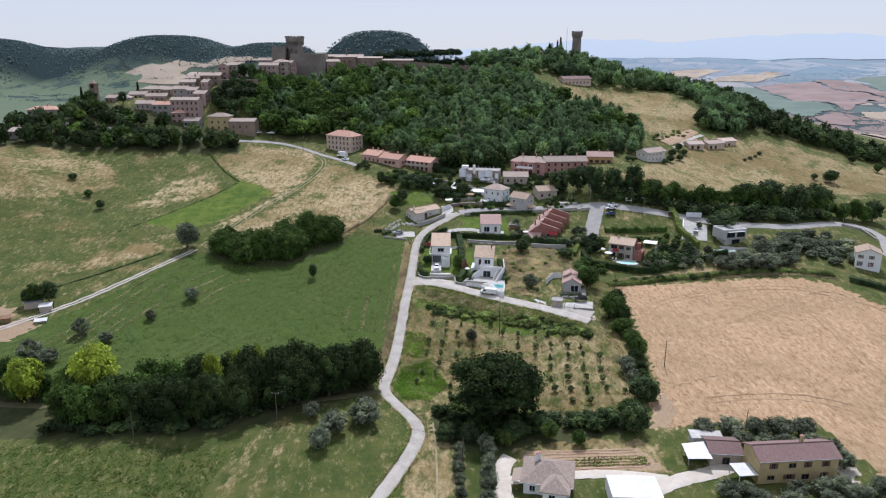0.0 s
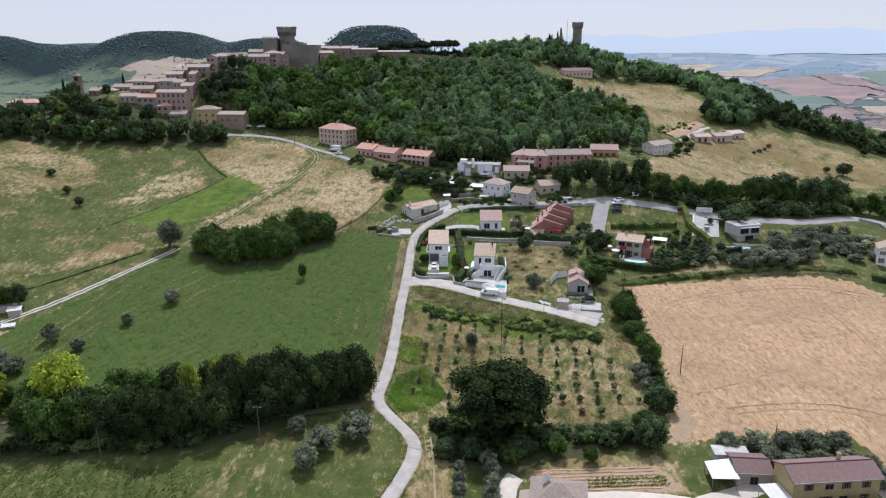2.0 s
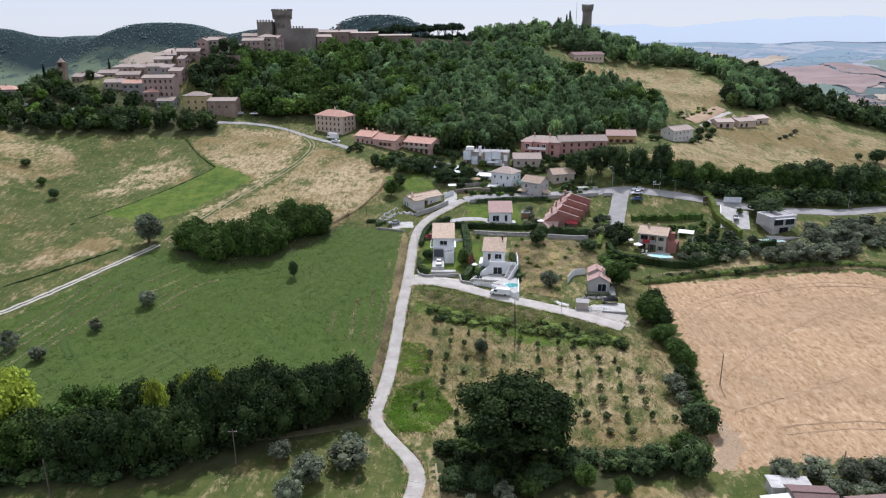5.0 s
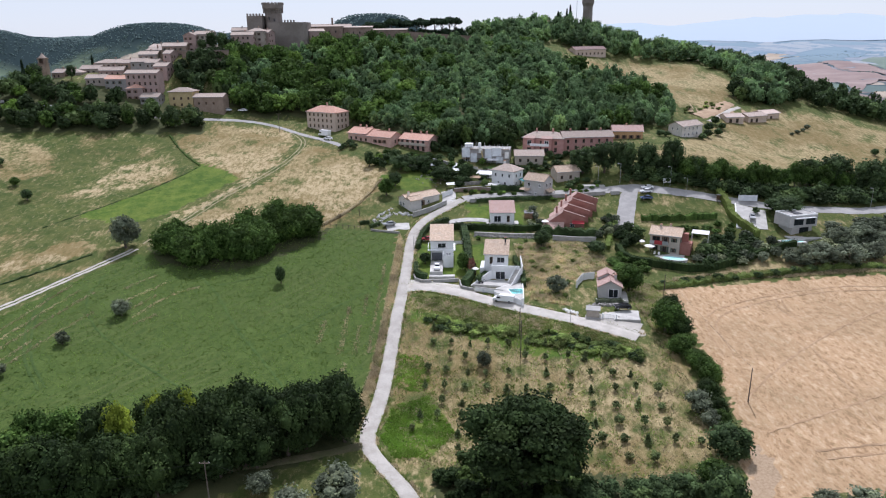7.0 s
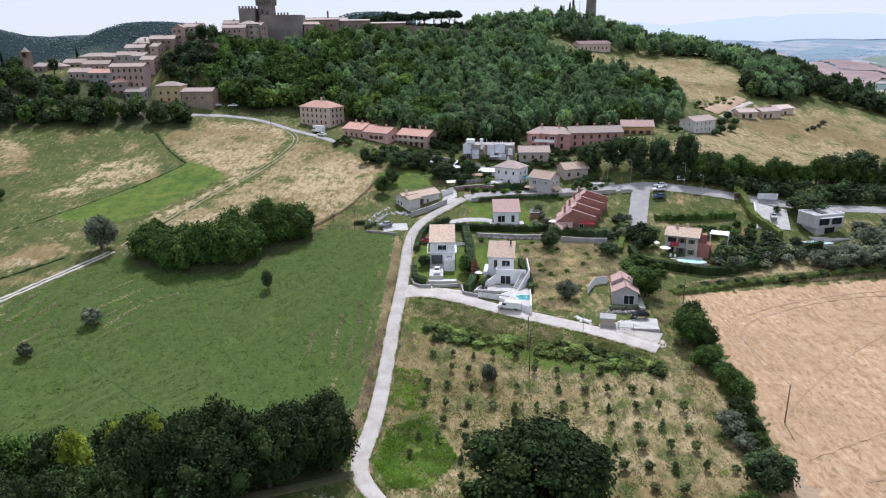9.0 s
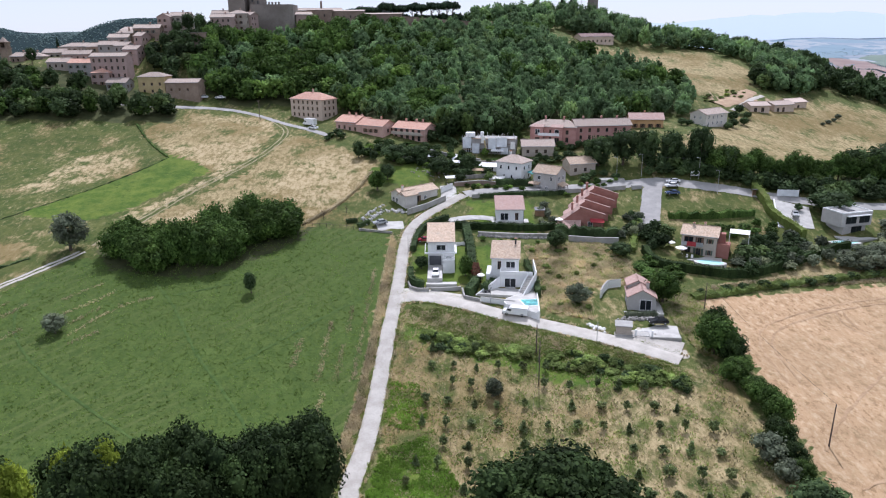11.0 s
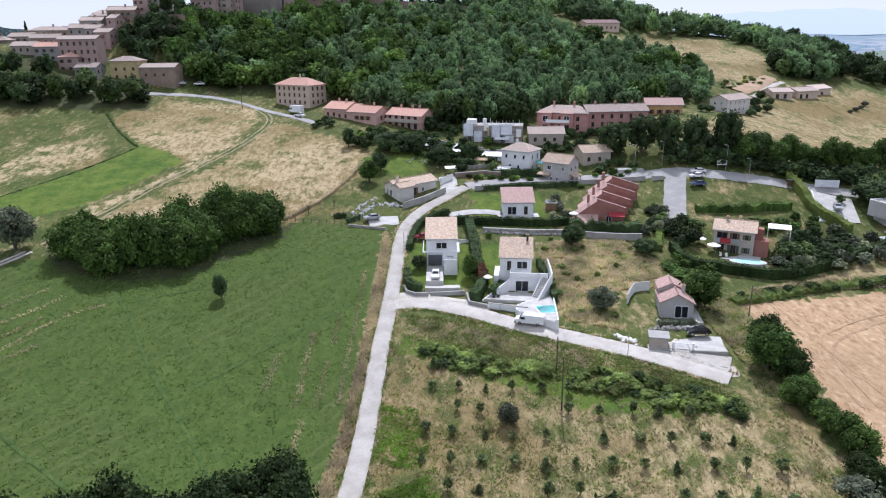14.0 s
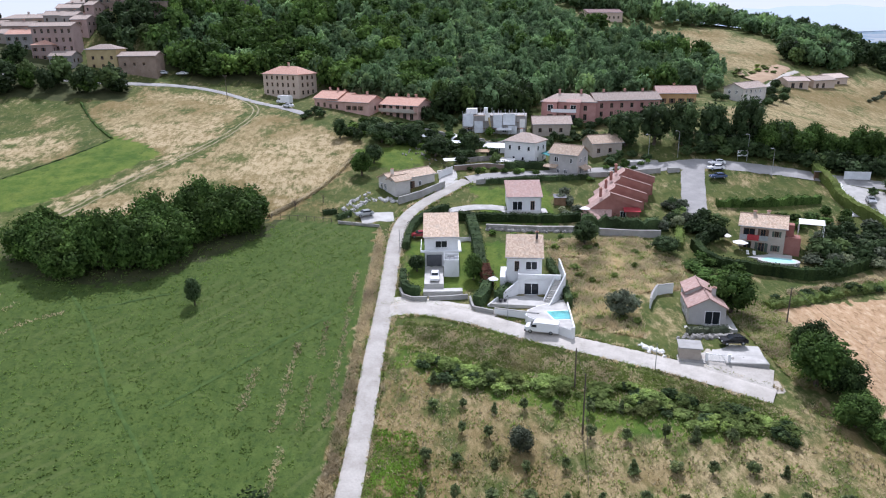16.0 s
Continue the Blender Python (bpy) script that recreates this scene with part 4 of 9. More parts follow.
def roof_mesh(kind, w, d, h, rise, over=0.45, mat="roof_red"):
    """Roof slabs over a w by d house with its eaves at h."""
    k = Mesh()
    o = over
    if kind == "gable":        # ridge along x
        s = rise / (d / 2)
        lo, r = h - o * s, h + rise
        roof_plane(k, (-o, -o, lo), (w + o, -o, lo), (w + o, d / 2, r), (-o, d / 2, r))
        roof_plane(k, (w + o, d + o, lo), (-o, d + o, lo), (-o, d / 2, r), (w + o, d / 2, r))
        k.tube((-o, d / 2, r + 0.02), (w + o, d / 2, r + 0.02), 0.13, sides=6)
    elif kind == "gable_y":    # ridge along y
        s = rise / (w / 2)
        lo, r = h - o * s, h + rise
        roof_plane(k, (-o, d + o, lo), (-o, -o, lo), (w / 2, -o, r), (w / 2, d + o, r))
        roof_plane(k, (w + o, -o, lo), (w + o, d + o, lo), (w / 2, d + o, r), (w / 2, -o, r))
        k.tube((w / 2, -o, r + 0.02), (w / 2, d + o, r + 0.02), 0.13, sides=6)
    elif kind == "shed":       # rising to the back
        s = rise / d
        roof_plane(k, (-o, -o, h - o * s), (w + o, -o, h - o * s), (w + o, d + o, h + rise + o * s), (-o, d + o, h + rise + o * s), 0.24)
    elif kind == "hip":
        m = min(w, d) / 2
        s = rise / m
        lo, r = h - o * s, h + rise
        if w >= d:
            p, q = (m, d / 2, r), (w - m, d / 2, r)
            roof_plane(k, (-o, -o, lo), (w + o, -o, lo), q, p)
            roof_plane(k, (w + o, d + o, lo), (-o, d + o, lo), p, q)
            roof_plane(k, (w + o, -o, lo), (w + o, d + o, lo), q, q)
            roof_plane(k, (-o, d + o, lo), (-o, -o, lo), p, p)
        else:
            p, q = (w / 2, m, r), (w / 2, d - m, r)
            roof_plane(k, (-o, d + o, lo), (-o, -o, lo), p, q)
            roof_plane(k, (w + o, -o, lo), (w + o, d + o, lo), q, p)
            roof_plane(k, (-o, -o, lo), (w + o, -o, lo), p, p)
            roof_plane(k, (w + o, d + o, lo), (-o, d + o, lo), q, q)
    else:
        k.box(-0.05, w + 0.05, -0.05, d + 0.05, h, h + 0.12)
    return k.done("roof", mat)


def wall_mesh(kind, w, d, h, rise, mat, sink=2.5):
    """Outer walls with their gables, reaching a little into the ground."""
    k = Mesh()
    c = ((0, 0), (w, 0), (w, d), (0, d))
    g = 0.17
    if kind == "gable":
        for (x0, x1) in ((0, w),):
            pts = [(0, -sink), (d, -sink), (d, h - g), (d / 2, h + rise - g), (0, h - g)]
            n = len(k.v)
            k.v += [(x0, y, z) for y, z in pts] + [(x1, y, z) for y, z in pts]
            k.f += [tuple(n + i for i in (4, 3, 2, 1, 0)), tuple(n + 5 + i for i in range(5))]
            k.f += [(n + i, n + (i + 1) % 5, n + 5 + (i + 1) % 5, n + 5 + i) for i in range(5)]
    elif kind == "gable_y":
        pts = [(0, -sink), (w, -sink), (w, h - g), (w / 2, h + rise - g), (0, h - g)]
        n = len(k.v)
        k.v += [(x, 0, z) for x, z in pts] + [(x, d, z) for x, z in pts]
        k.f += [tuple(n + i for i in range(5)), tuple(n + 5 + i for i in (4, 3, 2, 1, 0))]
        k.f += [(n + (i + 1) % 5, n + i, n + 5 + i, n + 5 + (i + 1) % 5) for i in range(5)]
    elif kind == "shed":
        k.prism(c, -sink, [h - g, h - g, h + rise - g, h + rise - g])
    else:
        k.prism(c, -sink, h - (0.0 if kind == "flat" else g * 0.5))
    return k.done("wall", mat)


def chimney(parent, x, y, z0, z1, mat="cream_render", s=0.32):
    c = part("chimney", Mesh().box(x - s, x + s, y - s * 0.8, y + s * 0.8, z0, z1), mat, parent)
    part("chimney_cap", Mesh().box(x - s - 0.1, x + s + 0.1, y - s * 0.8 - 0.1, y + s * 0.8 + 0.1, z1, z1 + 0.1).box(x - s * 0.6, x + s * 0.6, y - s * 0.5, y + s * 0.5, z1 + 0.1, z1 + 0.28), "roof_red", c)
    return c


OLD_WALLS = ("village_beige", "village_brown", "village_grey", "village_rose", "old_brick", "cream_render", "rose_render", "pink_render", "beige_render", "orange_render", "yellow_render")


def house(label, a, b, depth, z0, eave, roof, rise, wall, tiles, windows=(), chimneys=(), over=0.45, category="house", name="house", gutter=True, group=""):
    """a, b: plan corners of the front, left and right; depth: to the back. windows: (wall, first u, sill v, w, h, how many, step, shutter or None, kind)."""
    a, b = Vector(a), Vector(b)
    w = (b - a).length
    turn = math.degrees(math.atan2(b.y - a.y, b.x - a.x))
    m = pose(a.x, a.y, z0, 0, 0, turn)
    h = eave - z0
    ob = thing(name, label, category, m, group)
    part("wall", wall_mesh(roof, w, depth, h, rise, wall), wall, ob)
    part("roof", roof_mesh(roof, w, depth, h, rise, over, tiles), tiles, ob, "tiled roof" if tiles.startswith("roof") else "")
    if gutter and roof in ("gable", "shed", "hip"):
        s = rise / (depth if roof == "shed" else min(w, depth) / 2 if roof == "hip" else depth / 2)
        part("gutter", Mesh().tube((-over, -over - 0.06, h - over * s - 0.1), (w + over, -over - 0.06, h - over * s - 0.1), 0.08, sides=6), "grey_metal", ob)
    for side, u, v, ww, hh, n, step, sh, kind in windows:
        mm = wall_pose(side, w, depth)
        for i in range(n):
            window_parts(ob, u + i * step, v, ww, hh, mm, kind, "white_metal" if kind == "window" and wall not in OLD_WALLS else "timber", sh)
    for cx, cy, top in chimneys:
        chimney(ob, cx, cy, h - 0.3, top - z0, wall)
    return ob


G, B = "shutter_green", "shutter_brown"
# white villa with a garage below
villa = house("white two-storey villa with a pale tiled roof", (-4.3, 250.7), (2.6, 250.6), 8.2, 3.1, 9.7, "shed", 2.7, "white_render", "roof_pale",
              [("front", 2.2, 4.1, 2.5, 1.5, 1, 0, None, "window"), ("left", 2, 4.0, 1.0, 1.4, 2, 2.6, None, "window"), ("right", 2, 4.0, 1.2, 1.4, 2, 3, None, "window"), ("front", 4.6, 0.3, 1.7, 2.1, 1, 0, None, "window")], over=0.3)
part("ledge", Mesh().box(-0.9, 7.3, -0.9, 0, 3.35, 3.6).box(-0.9, -0.75, -0.9, 8.2, 3.35, 3.6).box(7.0, 7.6, -0.6, 6.5, 3.35, 3.6), "white_render", villa, "white ledge round the upper floor")
part("garage_door", Mesh().box(0.35, 3.5, -0.05, 0.0, 0.1, 2.6), "garage_grey", villa, "dark grey sectional garage door")
part("terrace", Mesh().box(3.9, 7.0, -4.6, -0.1, -2.5, 2.0).box(3.9, 4.1, -4.6, -0.1, 2.0, 2.5).box(3.9, 7.0, -4.6, -4.4, 2.0, 2.9).box(6.8, 7.0, -4.6, -0.1, 2.0, 2.5), "white_render", villa, "raised white terrace with parapet")
for x in (4.2, 5.1, 6.0, 6.8):
    part("baluster", Mesh().tube((x, -4.5, 2.9), (x, -4.5, 3.5), 0.03, sides=6), "grey_metal", villa)
part("pergola", Mesh().box(3.9, 7.0, -4.55, -4.45, 3.5, 3.58).box(3.9, 7.0, -2.4, -2.3, 3.5, 3.58).box(3.95, 4.03, -4.5, -0.1, 3.42, 3.5).box(6.87, 6.95, -4.5, -0.1, 3.42, 3.5), "white_metal", villa)
part("driveway", Mesh().box(0.0, 3.8, -10.5, -0.1, -2.6, 0.05).box(-0.2, 7.4, -12.2, -10.5, -3.2, -0.9), "paving", villa, "pale paved ramp to the garage")

# white villa with pool terrace
villa_pool = house("white villa with outer stairs above a pool", (11.7, 240.9), (18.4, 240.0), 6.6, 2.0, 8.3, "shed", 2.3, "white_render", "roof_pale",
                   [("front", 3.6, 3.6, 2.3, 1.7, 1, 0, None, "window"), ("left", 2, 3.4, 1.1, 1.5, 1, 2.6, None, "window"), ("front", 1.5, 3.2, 0.9, 2.1, 1, 0, None, "door")], over=0.35)
chimney(villa_pool, 5.8, 5.6, 7.5, 9.6, "dark_metal", 0.22)
lower = part("lower_storey", Mesh().box(2.2, 7.4, -2.6, 0.05, -2.2, 2.7).box(7.4, 10.3, -2.6, 0.05, -2.2, 2.7), "white_render", villa_pool, "white lower storey under a terrace")
part("terrace_parapet", Mesh().box(2.2, 10.3, -2.75, -2.55, 2.7, 3.6).box(2.2, 2.4, -2.55, 0.0, 2.7, 3.6), "white_render", villa_pool, "white parapet of the terrace")
window_parts(lower, 3.4, -0.6, 2.8, 2.4, pose(0, -2.6, 0), "window")
# two flights of steps coming down towards the lane between white parapets
for i in range(13):
    x, y = 9.9 - i * 0.20, -2.8 - i * 0.36
    part("step", Mesh().box(x - 0.9, x + 0.5, y - 0.36, y, -2.6, 2.5 - i * 0.34), "paving", villa_pool)
part("stair_wall", Mesh().prism(((7.0, -5.6), (7.2, -5.7), (9.2, -2.7), (9.0, -2.6)), -2.8, [-0.3, -0.3, 3.4, 3.4]), "white_render", villa_pool, "sloping white parapet wall")
part("stair_wall", Mesh().prism(((7.8, -8.2), (8.0, -8.3), (11.2, -2.7), (11.0, -2.6)), -2.8, [-0.6, -0.6, 3.7, 3.7]), "white_render", villa_pool, "sloping white parapet wall")
part("stair_wall", Mesh().prism(((11.0, -2.6), (11.25, -2.6), (10.5, 5.8), (10.25, 5.8)), -2.8, [3.7, 3.7, 4.1, 4.1]), "white_render", villa_pool, "white wall beside the lawn")
part("ramp_wall", Mesh().prism(((-3.4, -7.4), (-3.1, -7.5), (2.3, -2.6), (2.1, -2.5)), -3, [-0.9, -0.9, 2.2, 2.2]), "white_render", villa_pool, "sloping white ramp wall")
part("forecourt", Mesh().prism(((-3.0, -7.6), (8.0, -8.2), (7.4, -2.6), (2.2, -2.6)), -3.0, -0.62), "paving", villa_pool, "paved forecourt")
for x, y in ((-1.0, -6.6), (-0.1, -6.3)):
    planter = part("planter", Mesh().lathe([(0.26, -0.65), (0.36, -0.05), (0.30, -0.05)], 10, x, y), "dark_metal", villa_pool, "dark planter")
part("side_terrace", Mesh().box(-1.3, -0.05, -0.8, 5.5, -2.5, 2.2), "white_render", villa_pool)

pool_terrace = thing("pool_terrace", "white walled pool terrace beside the lane", "terrace", pose(13.7, 226.4, 0.2, 0, 0, -17))
INV = pose(13.7, 226.4, 0.2, 0, 0, -17).inverted()
outline = [tuple((INV @ Vector((x, y, 0.2))).xy) for x, y in ((13.6, 227.9), (14.2, 226.8), (20.6, 220.8), (21.1, 221.0), (22.4, 235.0), (16.4, 232.0), (14.3, 230.2))]
water_line = [tuple((INV @ Vector((x, y, 0.2))).xy) for x, y in ((18.4, 225.4), (21.3, 225.4), (21.7, 229.2), (17.6, 228.9))]
inner = [((x - 3.6) * 0.95 + 3.6, (y - 1.6) * 0.95 + 1.6) for x, y in outline]
rim = [((x - sum(p[0] for p in water_line) / 4) * 1.16 + sum(p[0] for p in water_line) / 4, (y - sum(p[1] for p in water_line) / 4) * 1.16 + sum(p[1] for p in water_line) / 4) for x, y in water_line]
part("retaining_wall", Mesh().prism(outline, -2.8, 1.25), "white_render", pool_terrace, "white retaining wall")
part("deck", Mesh().prism(inner, 1.2, 1.30), "paving", pool_terrace, "pale stone deck")
part("coping", Mesh().prism(rim, 1.2, 1.36), "white_render", pool_terrace)
part("basin", Mesh().prism(water_line, 1.3, 1.375), "pool_tile", pool_terrace, "turquoise tiled pool")
part("water", Mesh().prism(water_line, 1.38, 1.395), "pool_water", pool_terrace, "clear turquoise water")
for (ax, ay), (bx, by) in ((outline[2], outline[3]), (outline[3], outline[4])):
    part("parapet", Mesh().prism(((ax, ay), (bx, by), (bx - 0.25, by + 0.02), (ax - 0.25, ay + 0.02)), 1.25, 1.75), "white_render", pool_terrace, "white parapet")
front_wall = thing("garden_wall", "white rendered garden wall along the lane", "wall", pose(8.4, 231.0, 0, 0, 0, -20))
part("wall", Mesh().box(0, 8.2, -0.15, 0.15, -2.0, 1.6), "white_render", front_wall)
part("coping", Mesh().box(-0.05, 8.25, -0.2, 0.2, 1.6, 1.68), "concrete", front_wall)

upper_villa = house("white single-storey villa with a rose tiled roof", (16.0, 277.4), (24.2, 277.2), 6.6, 7.4, 11.5, "shed", 2.4, "white_render", "roof_rose",
                    [("front", 1.2, 0.6, 2.4, 2.2, 1, 0, None, "window"), ("front", 5.6, 0.6, 1.0, 2.2, 1, 0, None, "door")], over=0.35)
part("terrace", Mesh().box(-1.4, 9.6, -1.8, 6.9, -2.0, 0.35), "paving", upper_villa, "pale paved terrace")
part("downpipe", Mesh().tube((8.1, -0.08, 0.3), (8.1, -0.08, 4.0), 0.05, sides=6), "grey_metal", upper_villa)

cottage = house("grey rendered cottage with a rose tiled gable roof", (41.9, 225.0), (48.0, 223.9), 6.6, 0.1, 3.7, "gable_y", 1.7, "grey_render", "roof_rose",
                [("front", 2.7, 0.3, 2.6, 2.5, 1, 0, None, "window"), ("left", 1.5, 0.8, 0.9, 1.3, 2, 2.6, None, "window")], [(4.6, 3.4, 6.0)], over=0.35)
wing = part("rear_wing", wall_mesh("gable_y", 4.6, 4.4, 4.7, 1.2, "grey_render"), "", cottage)
wing.location = (0.2, 4.8, 0)
wr = part("wing_roof", roof_mesh("gable_y", 4.6, 4.4, 4.7, 1.2, 0.35, "roof_rose"), "", cottage, "tiled roof")
wr.location = (0.2, 4.8, 0)
part("plinth", Mesh().box(-0.8, 8.0, -1.5, 7.5, -2.0, 0.12), "paving", cottage)

farm_villa = house("two-storey villa with shutters and a terracotta roof", (66.2, 260.6), (74.4, 256.5), 7.6, 2.0, 8.2, "gable", 1.7, "beige_render", "roof_pale",
                   [("front", 4.0, 0.2, 1.3, 2.1, 1, 0, G, "window"), ("front", 7.0, 0.6, 0.9, 1.4, 1, 0, G, "window"), ("front", 1.0, 0.4, 1.6, 2.0, 1, 0, None, "window"), ("front", 7.0, 3.9, 0.9, 1.3, 1, 0, G, "window"), ("front", 4.2, 3.4, 1.1, 2.0, 1, 0, B, "door"), ("front", 0.7, 3.5, 2.4, 1.9, 1, 0, None, "window"), ("right", 1.2, 3.6, 0.9, 1.4, 1, 0, G, "window"), ("right", 4.6, 3.4, 1.0, 2.0, 1, 0, B, "door")], [(2.6, 3.4, 10.5), (5.4, 5.0, 10.4)])
part("balcony", Mesh().box(0.2, 5.8, -1.2, 0, 3.1, 3.28).box(0.2, 5.8, -1.2, -1.14, 3.28, 4.2), "grey_metal", farm_villa, "railed balcony")
part("loggia", Mesh().box(9.2, 12.4, 1.2, 7.4, -2, 2.9).box(9.2, 12.4, 1.2, 1.4, 2.9, 3.8).box(9.2, 11.0, 5.2, 7.4, 2.9, 5.6), "red_render", farm_villa, "side wing with roof terrace")
part("terrace", Mesh().box(-2.0, 11.0, -4.6, 0, -2.2, 0.12), "paving", farm_villa, "pale pool terrace")

pool_round = thing("swimming_pool", "turquoise pool in a paved terrace", "pool", pose(71.6, 252.6, 1.25, 0, 0, -18))
part("coping", Mesh().lathe([(3.1, -1.5), (3.1, 0.92), (2.55, 0.92)], 24), "paving", pool_round)
part("water", Mesh().lathe([(2.55, 0.80), (2.55, 0.94), (0.02, 0.945)], 24), "pool_tile", pool_round, "bright turquoise water")
pool_round.scale = (1.35, 0.7, 1)

bungalow = house("cream bungalow with an L-shaped tiled roof", (-12.6, 286.6), (-1.6, 295.4), 5.8, 10.5, 14.2, "gable", 1.2, "pale_render", "roof_pale",
                 [("left", 0.8, 0.4, 1.0, 1.9, 2, 1.7, None, "window"), ("front", 5.6, 0.4, 1.1, 2.0, 1, 0, B, "door"), ("front", 8.6, 0.9, 1.0, 1.2, 1, 0, None, "window")], [(1.8, 2.2, 16.4)])
bw = part("front_wing", wall_mesh("gable", 4.6, 3.6, 3.7, 0.9, "pale_render"), "", bungalow)
bw.location = (-0.1, -1.8, 0)
br = part("wing_roof", roof_mesh("gable", 4.6, 3.6, 3.7, 0.9, 0.4, "roof_pale"), "", bungalow, "tiled roof")
br.location = (-0.1, -1.8, 0)

# stepped red terrace
terrace = thing("terraced_house", "stepped red terraced houses with tiled roofs", "house", pose(35.0, 275.4, 6.2, 0, 0, -7))
for i in range(4):
    y0, zb, x0 = i * 4.3, i * 1.15, i * 1.75
    k = Mesh()
    n = len(k.v)
    pts = [(x0, -4.5), (x0 + 12.6, -4.5), (x0 + 12.6, zb + 3.2), (x0 + 5.4, zb + 5.6), (x0, zb + 1.7)]
    k.v += [(x, y0, z) for x, z in pts] + [(x, y0 + 4.3, z) for x, z in pts]
    k.f += [tuple(range(5)), (9, 8, 7, 6, 5)] + [((j + 1) % 5, j, 5 + j, 5 + (j + 1) % 5) for j in range(5)]
    unit = part("unit", k, "red_render", terrace, "red rendered terrace unit")
    r = Mesh()
    roof_plane(r, (x0 - 0.6, y0 + 4.4, zb + 1.35), (x0 - 0.6, y0 - 0.1, zb + 1.35), (x0 + 5.4, y0 - 0.1, zb + 5.75), (x0 + 5.4, y0 + 4.4, zb + 5.75), 0.14)
    roof_plane(r, (x0 + 12.9, y0 + 0.3, zb + 3.2), (x0 + 12.9, y0 + 4.2, zb + 3.2), (x0 + 5.4, y0 + 4.2, zb + 5.76), (x0 + 5.4, y0 + 0.3, zb + 5.76), 0.14)
    part("roof", r, "roof_rose", unit, "rose tiled roof")
    part("parapet", Mesh().prism(((x0 + 12.9, y0 - 0.3), (x0 + 12.9, y0 + 0.25), (x0 + 5.4, y0 + 0.25), (x0 + 5.4, y0 - 0.3)), [zb + 2.6, zb + 2.6, zb + 5.2, zb + 5.2], [zb + 4.0, zb + 4.0, zb + 6.35, zb + 6.35]), "red_render", unit, "red parapet wall")
    part("coping", Mesh().prism(((x0 + 13.0, y0 - 0.4), (x0 + 13.0, y0 + 0.35), (x0 + 5.4, y0 + 0.35), (x0 + 5.4, y0 - 0.4)), [zb + 4.0, zb + 4.0, zb + 6.35, zb + 6.35], [zb + 4.12, zb + 4.12, zb + 6.5, zb + 6.5]), "roof_rose", unit, "tiled coping")
    chimney(terrace, x0 + 3.4, y0 + 2.2, zb + 4.8, zb + 6.9, "red_render")
    window_parts(terrace, x0 + 8.0, zb + (0.2 if i == 0 else 1.0), 1.4, 1.6, pose(0, y0, 0), "window")
r = Mesh()
roof_plane(r, (-2.4, -3.6, 0.2), (5.6, -3.6, 0.2), (6.0, -0.05, 2.2), (-0.8, -0.05, 2.2), 0.14)
part("porch_roof", r, "roof_rose", terrace, "tiled porch roof")
part("porch", Mesh().box(-0.6, 5.4, -3.2, 0, -4, 0.5), "red_render", terrace, "low red porch")
part("awning", Mesh().prism(((8.6, -2.2), (12.6, -2.2), (12.6, -0.05), (8.6, -0.05)), [2.1, 2.1, 2.7, 2.7], [2.2, 2.2, 2.8, 2.8]), "red_cloth", terrace, "red awning")

# cubic modern house
modern = thing("house", "modern cubic house, white above a grey base", "house", pose(114.6, 266.2, 4.7, 0, 0, 14))
base_part = part("ground_floor", Mesh().box(0.6, 8.6, 0.9, 7.0, -2, 2.9), "grey_render", modern, "grey ground floor")
upper_part = part("upper_floor", Mesh().box(-1.2, 9.4, 0, 7.4, 2.9, 6.7), "grey_render", modern, "pale grey cantilevered upper floor")
part("flat_roof", Mesh().box(-0.95, 9.15, 0.25, 7.15, 6.7, 6.8), "concrete", modern, "flat grey roof")
part("brise_soleil", Mesh().box(0.4, 8.2, -0.9, 0.0, 6.0, 6.2), "white_render", upper_part)
part("parapet", Mesh().box(-1.2, 9.4, 0, 0.25, 6.8, 7.1).box(-1.2, 9.4, 7.15, 7.4, 6.8, 7.1).box(-1.2, -0.95, 0.25, 7.15, 6.8, 7.1).box(9.15, 9.4, 0.25, 7.15, 6.8, 7.1), "white_render", upper_part)
part("solar_panel", Mesh().box(2.5, 5.0, 2, 5.5, 6.85, 7.0), "dark_metal", modern, "dark solar panel")
window_parts(upper_part, 5.0, 3.7, 3.6, 2.1, pose(0, 0, 0), "window", "dark_metal")
window_parts(upper_part, 0.4, 3.7, 3.6, 2.1, pose(0, 0, 0), "window", "dark_metal")
window_parts(base_part, 3.6, 0.2, 3.6, 2.3, pose(0, 0.9, 0), "window", "dark_metal")
part("patio", Mesh().box(-2, 12, -4.5, 0.9, -2.5, 0.06), "paving", modern)
modern_pool = thing("swimming_pool", "pale turquoise pool set in a white deck", "pool", pose(110.0, 259.6, 4.35, 0, 0, 12))
part("deck", Mesh().box(-0.6, 7.2, -0.6, 3.7, -2.5, 0.1), "paving", modern_pool)
part("water", Mesh().box(0, 6.5, 0, 3, 0.06, 0.14), "pool_tile", modern_pool, "turquoise water")

# houses below the wood
house("three-storey cream palazzo with a hipped roof", (-65.1, 383.0), (-50.0, 372.6), 9.5, 27.6, 36.0, "hip", 2.4, "cream_render", "roof_red",
      [("front", 1.6, v, 0.9, 1.45, 6, 2.75, None, "window") for v in (0.9, 3.6, 6.1)] + [("right", 1.6, v, 0.9, 1.45, 3, 2.6, None, "window") for v in (0.9, 3.6, 6.1)], [(9, 5, 39.6)])
house("pink terraced house with rose tiles", (-42.2, 357.6), (-33.6, 352.0), 9.5, 25.0, 28.9, "gable", 2.0, "rose_render", "roof_red", [("front", 1.2, 0.9, 1.0, 1.4, 3, 2.8, None, "window"), ("right", 3, 1.0, 1.0, 1.4, 2, 2.6, None, "window")], [(3, 5.2, 31.8), (7, 4.6, 31.8)])
